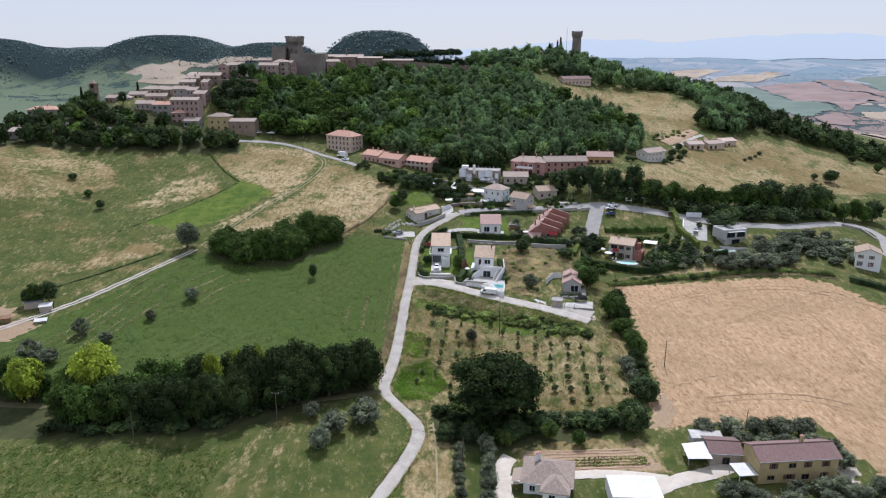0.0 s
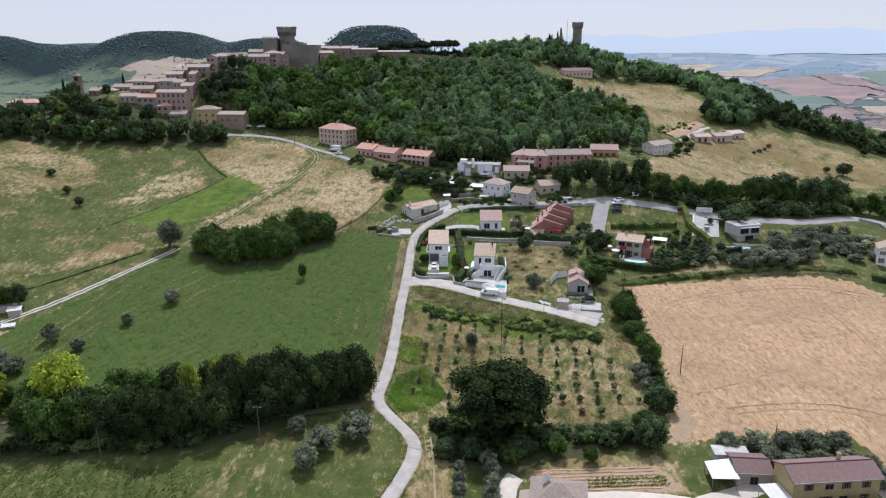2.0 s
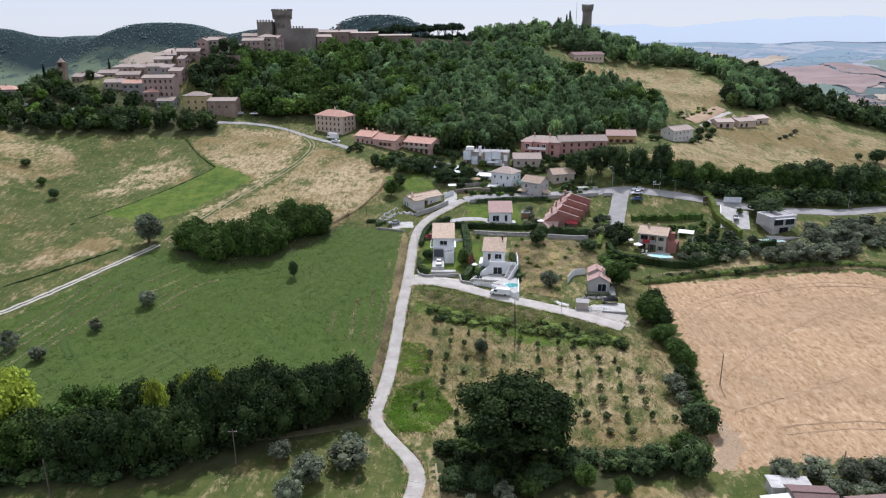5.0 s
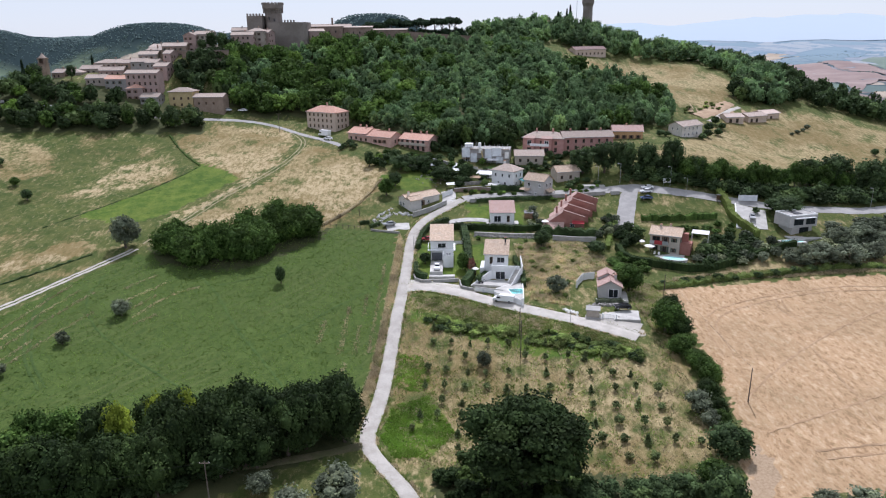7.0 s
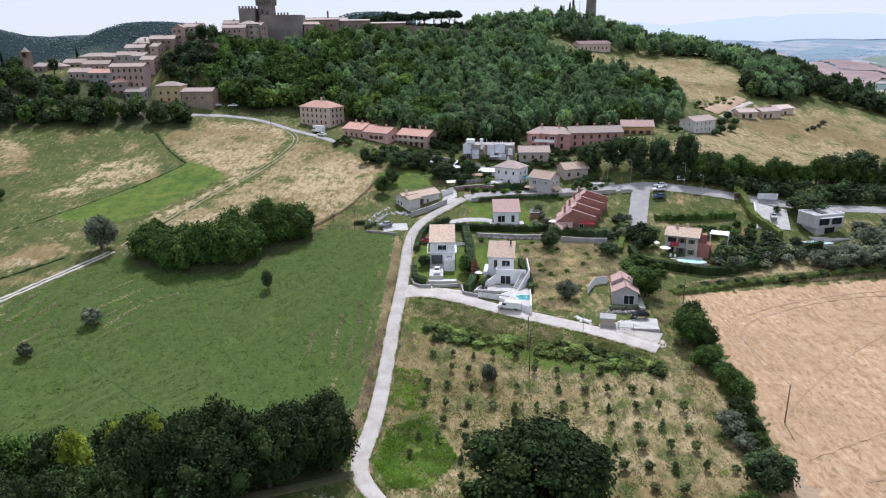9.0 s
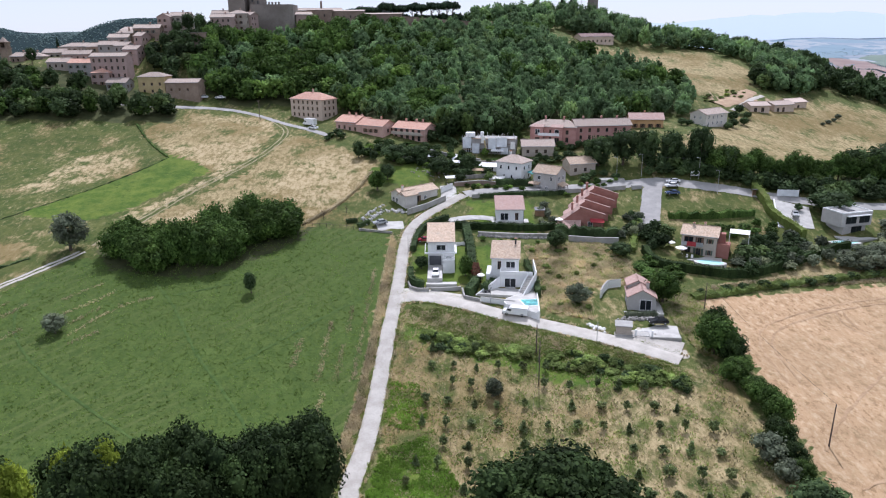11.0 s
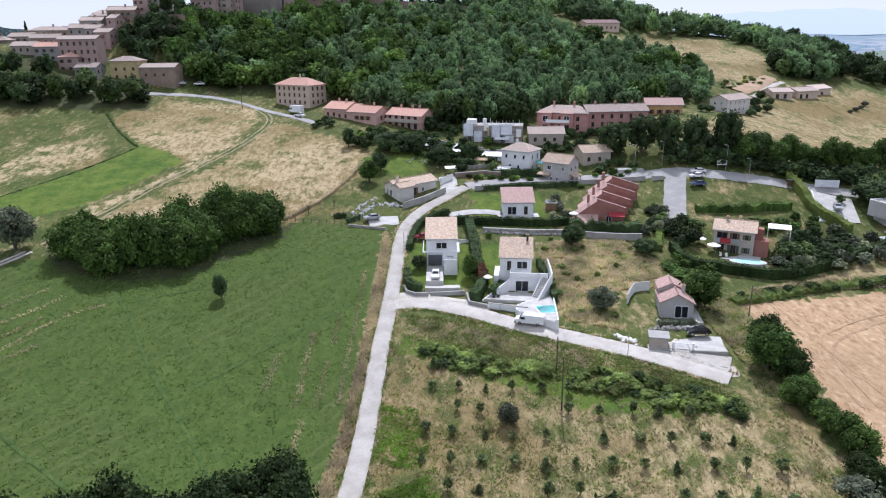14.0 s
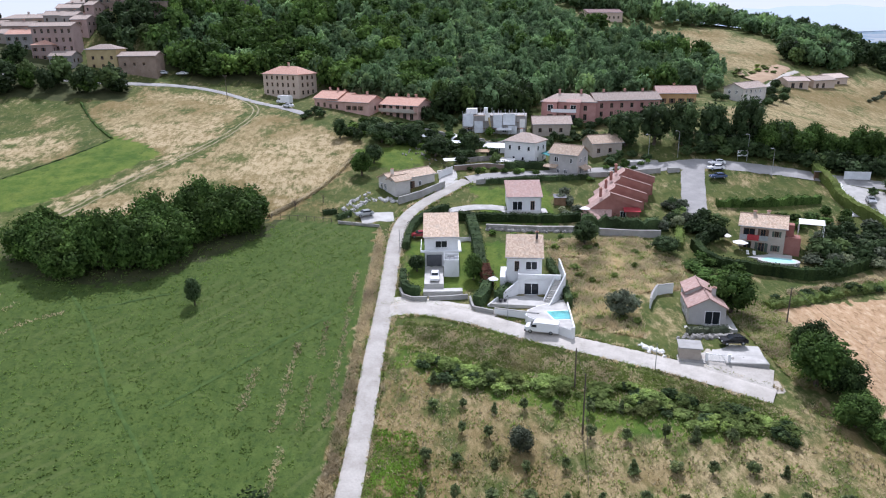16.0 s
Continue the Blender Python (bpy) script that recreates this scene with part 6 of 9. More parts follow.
watch = thing("watch_tower", "round brick watch tower with a flared top", "tower", pose(115.2, 614, 0))
wt = part("shaft", Mesh().lathe([(6.0, 62), (5.2, 76), (3.9, 78.5), (3.7, 90.0), (4.7, 92.4), (4.7, 95.3), (3.9, 95.3), (3.9, 94.2)], 16), "fortress_stone", watch)
k = Mesh()
for i in range(14):
    a = 6.2832 * i / 14
    k.box(4.3 * math.cos(a) - 0.4, 4.3 * math.cos(a) + 0.4, 4.3 * math.sin(a) - 0.4, 4.3 * math.sin(a) + 0.4, 95.2, 96.1)
part("battlements", k, "fortress_stone", wt)
aerial = thing("aerial_mast", "thin grey aerial mast beside the watch tower", "mast", pose(106.2, 612, 72))
part("pole", Mesh().tube((0, 0, -4), (0, 0, 26), 0.22, 0.12), "grey_metal", aerial)
house("pink house among the trees below the watch tower", (72, 600), (84, 602), 9, 72, 79.5, "hip", 1.8, "rose_render", "roof_red", [("front", 1.5, 4, 1, 1.4, 3, 3.4, None, "window")])

# ---- mountains on the skyline, distance haze put in as a pale blue glow
far_range_haze, fnt, fb = material("far_range_haze")
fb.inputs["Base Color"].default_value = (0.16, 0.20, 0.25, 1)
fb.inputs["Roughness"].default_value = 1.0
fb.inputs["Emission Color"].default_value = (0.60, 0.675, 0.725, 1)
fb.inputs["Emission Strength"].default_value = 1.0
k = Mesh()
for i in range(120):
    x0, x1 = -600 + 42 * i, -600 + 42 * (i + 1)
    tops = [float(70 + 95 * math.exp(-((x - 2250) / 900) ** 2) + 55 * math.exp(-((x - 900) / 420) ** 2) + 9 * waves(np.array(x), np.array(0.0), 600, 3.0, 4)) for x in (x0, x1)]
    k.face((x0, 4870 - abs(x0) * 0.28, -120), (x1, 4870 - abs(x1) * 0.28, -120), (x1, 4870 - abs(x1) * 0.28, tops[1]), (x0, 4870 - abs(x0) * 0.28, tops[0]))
tagged(new("backdrop", k.done("backdrop", "far_range_haze")), "pale blue mountains on the hazy skyline", "mountains", kind="structure")


# ---------------------------------------------------------------- trees
ICO = [(0, 0, 1), (0.894, 0, 0.447), (0.276, 0.851, 0.447), (-0.724, 0.526, 0.447), (-0.724, -0.526, 0.447), (0.276, -0.851, 0.447),
       (0.724, 0.526, -0.447), (-0.276, 0.851, -0.447), (-0.894, 0, -0.447), (-0.276, -0.851, -0.447), (0.724, -0.526, -0.447), (0, 0, -1)]
ICO_F = [(0, i, i % 5 + 1) for i in range(1, 6)] + [(i, i + 5, i % 5 + 1) for i in range(1, 6)] + [(i % 5 + 1, i + 5, i % 5 + 6) for i in range(1, 6)] + [(i + 5, 11, i % 5 + 6) for i in range(1, 6)]
ICO_V = np.array(ICO, float)
ICO_T = np.array(ICO_F)


def crown_arrays(seed, lobes=18, leaves=60, leaf=0.075, shape="round", core=0.70):
    """Leaf clumps (quads) and dark cores (triangles) of a crown one wide and one high, its foot at 0."""
    rng = np.random.default_rng(seed)
    quads, cores = [], []
    for i in range(lobes):
        u = (i + 0.5) / lobes
        ang = 2.399963 * i + rng.uniform(-0.5, 0.5)
        if shape == "pine":          # umbrella
            c = np.array([0.34 * math.sqrt(u) * math.cos(ang), 0.34 * math.sqrt(u) * math.sin(ang), 0.84 - 0.10 * u + rng.uniform(-0.03, 0.03)])
            r = rng.uniform(0.13, 0.19) * np.array([1, 1, 0.5])
        elif shape == "cone":
            zz = 0.06 + 0.86 * u
            rad = 0.30 * (1 - u) * rng.uniform(0.5, 1.0)
            c = np.array([rad * math.cos(ang), rad * math.sin(ang), zz])
            r = np.array([0.24, 0.24, 0.16]) * (1.08 - 0.8 * u)
        else:
            zz = 1 - 2 * u
            ring = math.sqrt(max(0.0, 1 - zz * zz))
            k = rng.uniform(0.72, 1.0)
            c = np.array([0.31 * k * ring * math.cos(ang), 0.31 * k * ring * math.sin(ang), 0.56 + 0.27 * zz * rng.uniform(0.8, 1.05)])
            r = rng.uniform(0.085, 0.20) * (1.12 if lobes < 14 else 1.0) * np.array([1, 1, 0.85])
            if shape == "oak":
                r = rng.uniform(0.055, 0.12) * np.array([1, 1, 0.7])
                c[:2] *= rng.uniform(0.72, 1.32)
                c[2] = 0.54 + (c[2] - 0.54) * rng.uniform(0.7, 1.15)
        cores.append(c + ICO_V * r * core * rng.uniform(0.9, 1.1, (12, 1)))
        d = rng.normal(size=(leaves, 3))
        d[:, 2] += 0.35
        d /= np.linalg.norm(d, axis=1)[:, None]
        p = c + d * r * rng.uniform(0.76, 1.24, (leaves, 1))
        n = d + rng.normal(scale=0.55, size=(leaves, 3)) + (0, 0, 0.28)
        n /= np.linalg.norm(n, axis=1)[:, None]
        t = np.cross(n, rng.normal(size=(leaves, 3)))
        t /= np.linalg.norm(t, axis=1)[:, None]
        b = np.cross(n, t)
        s = leaf * rng.uniform(0.55, 1.15, (leaves, 1))
        quads.append(np.stack([p - t * s, p - b * s * 0.7, p + t * s, p + b * s * 0.7], 1).reshape(-1, 3))
    return np.concatenate(quads), np.concatenate(cores)


def crown_mesh(seed, lobes, leaves, leaf, shape, mat):
    """One tree's crown, its tone random from clump to clump."""
    quads, cores = crown_arrays(seed, lobes, leaves, leaf, shape)
    me = leafy_mesh("crown", quads, cores, mat)
    clump_tone = np.random.default_rng(seed + 1).uniform(-0.34, 0.36, lobes)
    # cores toned darker, inner shade of the crown put into the colour
    me.attributes.new("tone", "FLOAT", "POINT").data.foreach_set("value", np.concatenate([np.repeat(clump_tone, leaves * 4), np.repeat(clump_tone - 0.1, 12)]).astype(np.float32))
    return me


def leafy_mesh(name, quads, cores, mat):
    nq, nc = len(quads) // 4, len(cores) // 12
    me = bpy.data.meshes.new(name)
    me.vertices.add(len(quads) + len(cores))
    me.vertices.foreach_set("co", np.concatenate([quads, cores]).ravel())
    tri = (np.arange(nc)[:, None, None] * 12 + ICO_T[None] + len(quads)).reshape(-1, 3) if nc else np.zeros((0, 3), int)
    loops = np.concatenate([np.arange(nq * 4), tri.ravel()])
    me.loops.add(len(loops))
    me.loops.foreach_set("vertex_index", loops.astype(np.int32))
    me.polygons.add(nq + len(tri))
    me.polygons.foreach_set("loop_start", np.concatenate([np.arange(nq) * 4, nq * 4 + np.arange(len(tri)) * 3]).astype(np.int32))
    me.update(calc_edges=True)
    me.materials.append(MATS[mat])
    return me


def trunk_mesh(seed, shape="round"):
    rng = random.Random(seed)
    k = Mesh()
    r = 0.035
    top = 0.78 if shape == "pine" else 0.42
    bend = (rng.uniform(-0.03, 0.03), rng.uniform(-0.03, 0.03))
    k.tube((0, 0, -0.06), (bend[0], bend[1], top * 0.6), r * 1.3, r * 0.9, 7)
    k.tube((bend[0], bend[1], top * 0.6), (bend[0] * 2, bend[1] * 2, top + 0.12), r * 0.9, r * 0.45, 7)
    for i in range(5):
        a = 1.26 * i + rng.uniform(-0.4, 0.4)
        z = top * rng.uniform(0.6, 0.95)
        k.tube((bend[0] * 1.3, bend[1] * 1.3, z), (0.24 * math.cos(a), 0.24 * math.sin(a), z + rng.uniform(0.1, 0.25)), r * 0.5, r * 0.2, 5)
    return k.done("trunk", "bark")


KINDS = {
    "broadleaf": ("leaf_grove", "round", 20, 190, 0.030), "dark": ("leaf_hedge", "round", 24, 84, 0.034), "oak": ("leaf_oak", "oak", 74, 240, 0.017), "near": ("leaf_hedge", "round", 32, 92, 0.030), "near_light": ("leaf_grove", "round", 32, 92, 0.030), "belt": ("leaf_oak", "round", 22, 180, 0.025),
    "olive": ("leaf_olive", "round", 20, 86, 0.036), "bright": ("leaf_bright", "round", 34, 110, 0.036), "wood": ("leaf_wood", "round", 18, 50, 0.082),
    "pine": ("leaf_pine", "pine", 18, 46, 0.060), "cypress": ("leaf_pine", "cone", 16, 44, 0.075), "sapling": ("leaf_young", "cone", 11, 34, 0.085), "young": ("leaf_young", "round", 10, 40, 0.075), "bramble": ("leaf_bramble", "round", 11, 52, 0.075), "shrub": ("leaf_hedge", "round", 11, 56, 0.070),
}
TREE_NO = [0]


def tree(kind, x, y, h, w, label, group="", name="tree", z=None, sink=0.0):
    mat, shape, lobes, leaves, leaf = KINDS[kind]
    TREE_NO[0] += 1
    rng = random.Random(TREE_NO[0] * 7 + 3)
    v = rng.randrange(1 if kind == "oak" else 4)
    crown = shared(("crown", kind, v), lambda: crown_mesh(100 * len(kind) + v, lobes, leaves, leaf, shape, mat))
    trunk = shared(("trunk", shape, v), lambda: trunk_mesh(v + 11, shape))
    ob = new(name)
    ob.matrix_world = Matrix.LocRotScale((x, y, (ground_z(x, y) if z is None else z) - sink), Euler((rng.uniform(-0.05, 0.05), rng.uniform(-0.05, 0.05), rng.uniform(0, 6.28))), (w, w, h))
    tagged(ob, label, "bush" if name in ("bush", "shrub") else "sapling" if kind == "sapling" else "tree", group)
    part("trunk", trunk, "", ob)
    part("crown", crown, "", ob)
    return ob


def inside_one(x, y, poly):
    return bool(inside(np.array([x]), np.array([y]), poly)[0])


def fill(poly, step, seed):
    """Places about step apart inside a plan polygon, unevenly spread."""
    rng = random.Random(seed)
    xs, ys = [p[0] for p in poly], [p[1] for p in poly]
    out, y, row = [], min(ys), 0
    while y < max(ys):
        x = min(xs) + (step / 2 if row % 2 else 0)
        while x < max(xs):
            px, py = x + rng.uniform(-0.42, 0.42) * step, y + rng.uniform(-0.42, 0.42) * step
            if inside_one(px, py, poly):
                out.append((px, py))
            x += step
        y, row = y + step * 0.87, row + 1
    return out


def wood(name, label, spots, seed, mat, high=(7, 14), wide=(5.5, 10.5), shape="round", lobes=13, leaves=30, leaf=0.085, tones=0.48):
    """Woodland as one mesh: a crown and a stem at every spot."""
    rng = np.random.default_rng(seed)
    protos = [crown_arrays(seed * 10 + v, lobes, leaves, leaf, shape) for v in range(6)]
    qs, cs, tq, tc = [], [], [], []
    xy = np.array(spots)
    zz = relief(xy[:, 0], xy[:, 1])
    for (x, y), z in zip(xy, zz):
        q, c = protos[rng.integers(6)]
        h, w, a = rng.uniform(*high), rng.uniform(*wide), rng.uniform(0, 6.28)
        m = np.array([[math.cos(a) * w, -math.sin(a) * w, 0], [math.sin(a) * w, math.cos(a) * w, 0], [0, 0, h]])
        off = np.array([x, y, z - (0.12 if leaves else 0.50) * h])
        qs.append(q @ m.T + off)
        cs.append(c @ m.T + off)
        tone = rng.uniform(-0.9, 1.0) * tones
        tq.append(np.full(len(q), tone))
        tc.append(np.full(len(c), tone))
    me = leafy_mesh(name, np.concatenate(qs), np.concatenate(cs), mat)
    me.attributes.new("tone", "FLOAT", "POINT").data.foreach_set("value", np.concatenate(tq + tc).astype(np.float32))
    if not leaves:
        me.polygons.foreach_set("use_smooth", np.ones(len(me.polygons), bool))
    return tagged(new(name, me), label, "woodland", kind="stuff")


# ---- single trees: x, y, height, spread
OLIVES = [
    (-84.2, 214.8, 5.6, 6.1), (-92.8, 201.4, 4.2, 4.3), (-109.8, 191.7, 6.8, 6.5), (-100.7, 187.7, 4.6, 5.1), (-117.4, 177.4, 8.0, 9.0), (-111.8, 176.6, 5.2, 8.0), (-28.1, 137.9, 6.6, 6.5), (-25.9, 144.0, 7.0, 8.1),
    (-19.4, 149.5, 7.6, 10.2), (-32.3, 149.7, 5.0, 5.9), (8.7, 197.1, 5.0, 4.6), (30.8, 228.0, 6.6, 7.3), (116.1, 248.7, 8.1, 12.0), (122.7, 246.6, 8.3, 12.0), (132.6, 249.5, 6.8, 8.7), (126.8, 259.4, 7.6, 10.3), (135.0, 259.6, 7.4, 10.2),
    (145.9, 263.7, 5.9, 10.2), (109.5, 249.0, 7.0, 8.6),
]
for i, (x, y, h, w) in enumerate(OLIVES):
    tree("olive", x, y, h, w, "grey-green olive tree with a round crown", "olive trees", "olive_tree", sink=0.14 * h)
FARM_OLIVES = [
    (58.7, 121.2, 4.6, 5.6), (62.6, 120.4, 4.4, 5.4), (73.4, 121.0, 4.4, 5.8), (78.9, 121.9, 4.6, 5.8), (82.8, 122.7, 4.8, 5.6), (3.7, 138.4, 4.2, 3.6), (3.6, 134.6, 4.0, 3.8), (3.5, 130.6, 4.3, 4.0), (3.7, 126.4, 4.2, 3.8), (3.8, 122.2, 4.1, 3.8), (10.1, 141.4, 4.8, 4.6), (10.3, 137.4, 4.9, 5.0), (10.2, 133.4, 4.6, 4.8), (10.0, 129.2, 4.8, 5.0), (9.8, 124.8, 4.8, 5.0),
    (62.4, 144.1, 5.3, 6.8), (68.4, 144.0, 5.3, 7.4), (74.5, 143.9, 5.3, 7.4), (80.3, 143.4, 5.9, 8.1), (85.4, 142.8, 6.5, 7.4), (68.9, 138.6, 5.2, 5.8), (73.7, 137.6, 5.1, 6.5), (78.6, 137.0, 5.4, 6.5), (84.5, 137.1, 5.6, 6.5),
    (88.2, 135.6, 5.6, 5.8), (88.6, 130.8, 5.4, 5.6), (59.0, 119.4, 5.3, 5.8), (63.7, 117.0, 5.0, 6.9), (69.7, 116.2, 4.9, 6.8), (77.7, 116.3, 5.2, 6.8), (85.1, 119.2, 5.2, 6.9), (90.4, 121.2, 5.8, 5.9), (9.4, 119.5, 5.0, 5.0), (3.9, 117.5, 4.2, 3.9),
]
for x, y, h, w in ((51.6, 174.5, 6.0, 7.0), (52.6, 169.6, 4.6, 5.4)):
    tree("olive", x, y, h, w, "pale grey-green shrub in the hedgerow", "", "shrub", sink=0.6)
for x, y, h, w in FARM_OLIVES:
    tree("olive", x, y, h, w, "olive tree in the farm grove", "farm olives", "olive_tree", sink=0.12 * h)
LONE_TREES = [
    (-98.2, 251.4, 12.5, 11.2), (-46.9, 234.0, 6.6, 3.7), (-171.0, 311.8, 3.7, 4.7), (-157.6, 297.6, 4.1, 4.5), (-147.6, 286.9, 5.0, 4.9), (210.1, 364.9, 8.6, 10.4), (255.8, 398.0, 6.4, 6.0), (247.6, 411.2, 5.8, 5.5), (202.3, 367.8, 4.0, 4.3),
    (-132.5, 208.2, 8.8, 6.4), (-128.9, 209.4, 9.3, 7.4), (-134.7, 207.3, 7.2, 5.1), (5.3, 244.4, 6.6, 5.1), (31.3, 260.0, 7.0, 7.5), (51.4, 229.3, 9.6, 9.6), (54.6, 206.3, 10.4, 11.0), (47.9, 256.2, 4.5, 7.3), (-5.9, 248.5, 4.3, 4.7), (-21.2, 298.0, 7.6, 7.4), (-18.4, 306.4, 6.4, 6.6),
]
for i, (x, y, h, w) in enumerate(LONE_TREES):
    tree("olive" if i == 0 else "near_light" if i % 3 == 0 or x == 51.4 else "near", x, y, h, w, "leafy green tree standing alone", "", sink=0.1 * h)
ROAD_TREES = [
    (-17.0, 321.6, 7.6, 11.9), (-29.6, 324.0, 7.4, 5.6), (-7.8, 322.5, 7.0, 8.6), (-1.2, 311.8, 7.2, 9.9), (9.4, 314.0, 7.8, 8.0), (54.9, 315.3, 12.2, 13.0), (62.7, 313.8, 14.6, 12.4), (70.2, 311.6, 15.4, 12.0), (78.2, 309.6, 14.2, 11.6), (87.5, 307.6, 17.0, 12.0), (96.0, 304.0, 11.7, 9.6),
    (117.8, 279.7, 8.6, 16.0), (147.4, 304.2, 14.5, 17.2), (138.2, 303.1, 12.9, 12.9), (156.6, 297.1, 16.0, 15.5), (167.8, 303.8, 16.6, 12.7), (176, 310, 14, 13), (198, 306, 12, 12), (206, 296, 10, 11),
]
for x, y, h, w in ROAD_TREES:
    tree("dark", x, y, h, w, "dense dark green tree beside the road", "roadside trees", sink=0.12 * h)
rng = random.Random(5)
for i in range(26):
    u = i / 25
    x, y = 92 + 100 * u, 303.5 - 8.5 * u + 7 * max(0, u - 0.45) * 2.2 + rng.uniform(-1.5, 1.5)
    tree("broadleaf", x, y, rng.uniform(8.0, 11.5), rng.uniform(7.5, 10.0), "bushy tree in the row along the road", "roadside row", sink=0.9)
verge = resample(UPPER_ROAD[4:17], 1.0)
rng2 = np.random.default_rng(61)
side = np.gradient(verge, axis=0)
side = np.stack([-side[:, 1], side[:, 0]], -1) / np.linalg.norm(side, axis=1)[:, None]
spots = [tuple(verge[i] + side[i] * o + rng2.normal(0, 0.6, 2)) for o, step in ((5.0, 3), (8.5, 4), (12.5, 5)) for i in range(6, len(verge), step)]
wood("roadside_scrub", "dark scrub under the trees along the road", [q for q in spots if q[0] < 172], 26, "leaf_hedge", (3.0, 6.5), (5, 8), "round", 12, 34, 0.07)
BUSHES = [
    (0.8, 144.4, 5.9, 6.9), (24.1, 148.5, 5.4, 7.6), (40.7, 149.6, 5.9, 8.2), (45.6, 146.4, 10.8, 9.2), (53.2, 161.1, 8.4, 10.5), (6.2, 145.1, 5.5, 7.4), (17.8, 146.6, 5.6, 8.0), (-1.9, 157.0, 3.6, 3.2), (36, 151, 4.5, 7),
]
for x, y, h, w in BUSHES:
    tree("dark", x, y, h, w, "dark leafy bush below the great oak", "bushes by the oak", "bush", sink=0.2 * h)
for x, y, h, w in ((-88.8, 156.1, 19.0, 14.2), (-58.0, 156.2, 15.2, 6.8), (-52.2, 158.6, 15.0, 5.0), (-106.8, 157.7, 14.4, 10.7), (-47.4, 160.0, 15.2, 6.2)):
    tree("bright", x, y, h, w, "tree with bright yellow-green leaves", "", sink=1.2)
for x, y, h, w in ((25.5, 144.2, 5.6, 5.2), (32.1, 141.6, 4.8, 4.8), (46.5, 152.5, 6.0, 6.5)):
    tree("near_light", x, y, h, w, "small light green tree beside the kitchen garden", "", sink=0.4)
tree("oak", 12.9, 153.6, 22.5, 28.0, "huge dark oak with a wide open crown", "", "oak_tree", sink=1.0)

# ---- the grove, the tree belt, the hedgerow
rng = random.Random(8)
for x, y in fill([(-85.5, 247), (-83, 244.5), (-76, 242.5), (-66, 241.5), (-58.5, 245), (-53, 252), (-46, 260), (-41, 265), (-41, 270), (-47, 270), (-54, 265), (-60, 258), (-67, 252), (-76, 251.5), (-85.5, 253)], 4.6, 3):
    tree("broadleaf", x, y, rng.uniform(12.0, 16.0), rng.uniform(10.0, 13.5), "dense green tree in the round grove", "grove trees", sink=3.2)
BELT = [(-17.5, 174.5), (-20, 168), (-27, 161.5), (-36, 155), (-45, 150.5), (-52, 146), (-60, 144), (-75, 145), (-95, 147), (-95, 153), (-76, 153.5), (-58, 154), (-47, 160), (-36, 166), (-25, 175)]
for x, y in fill(BELT, 4.9, 4):
    tree("belt" if rng.random() < (0.9 if x > -72 else 0.4) else "broadleaf", x, y, rng.uniform(11.8, 16.0) + (1.5 if x > -52 else 0.0), rng.uniform(9.5, 13.0), "tall leafy tree in the belt below the field", "tree belt", sink=2.0)
for x, y in ((-71, 160.5), (-66.5, 159.5), (-75.5, 159)):
    tree("broadleaf", x, y, rng.uniform(11.5, 13.5), rng.uniform(8.5, 10.5), "leafy tree at the back of the belt", "tree belt", sink=2.0)
for x, y in ((-61.5, 157), (-54.5, 161.5), (-49.5, 163), (-43.5, 164.5), (-38.5, 166.5)):
    tree("belt", x, y, rng.uniform(14.0, 16.0), rng.uniform(8.5, 10.5), "tall leafy tree in the belt below the field", "tree belt", sink=2.0)
for x, y in fill([(-140, 157), (-96, 157), (-88, 160), (-92, 165), (-140, 168)], 5.6, 44):
    tree("broadleaf", x, y, rng.uniform(8, 11), rng.uniform(7.0, 9.5), "leafy tree behind the farm track", "tree belt", sink=1.4)
wood("understory", "dark shrubs under the tree belt", fill([(-24, 165), (-45, 149), (-60, 142), (-95, 144), (-95, 150), (-60, 149), (-45, 155), (-26, 169)], 3.6, 46), 46, "leaf_hedge", (2.5, 4.5), (4, 6.5), "round", 10, 34, 0.075)
wood("understory", "dark shrubs in the shade of the great oak", fill([(-1, 146), (-1.5, 155), (3, 163), (13, 160), (23, 156), (22, 146), (13, 141)], 3.4, 47), 47, "leaf_oak", (2.6, 4.8), (4, 6.5), "round", 11, 44, 0.065)
wood("understory", "dense shrubs along the ditch below the orchard", fill([(22, 148), (22, 154), (38, 152.5), (50, 157), (51, 149), (37, 147)], 3.3, 48), 48, "leaf_hedge", (2.6, 4.6), (4, 6.0), "round", 11, 44, 0.065)
HEDGEROW = [(58.6, 217), (57.8, 212), (56.2, 196.4), (55.9, 183.2), (55.9, 168)]
for x, y in resample(HEDGEROW, 3.4):
    tree("belt" if rng.random() < 0.65 else "near_light", x + rng.uniform(-1.6, 1.6), y, rng.uniform(3.8, 8.8), rng.uniform(4.6, 7.6), "overgrown hedgerow tree between the fields", "hedgerow", sink=1.0)
for x, y in resample([(64, 236.5), (83, 241.5), (101, 244.5), (127, 245), (146, 241)], 6.0):
    tree("shrub", x + rng.uniform(-1, 1), y + rng.uniform(-0.6, 0.6), rng.uniform(1.4, 2.6), rng.uniform(2.5, 4.5), "low shrub on the field bank", "field bank", "shrub", sink=0.4)

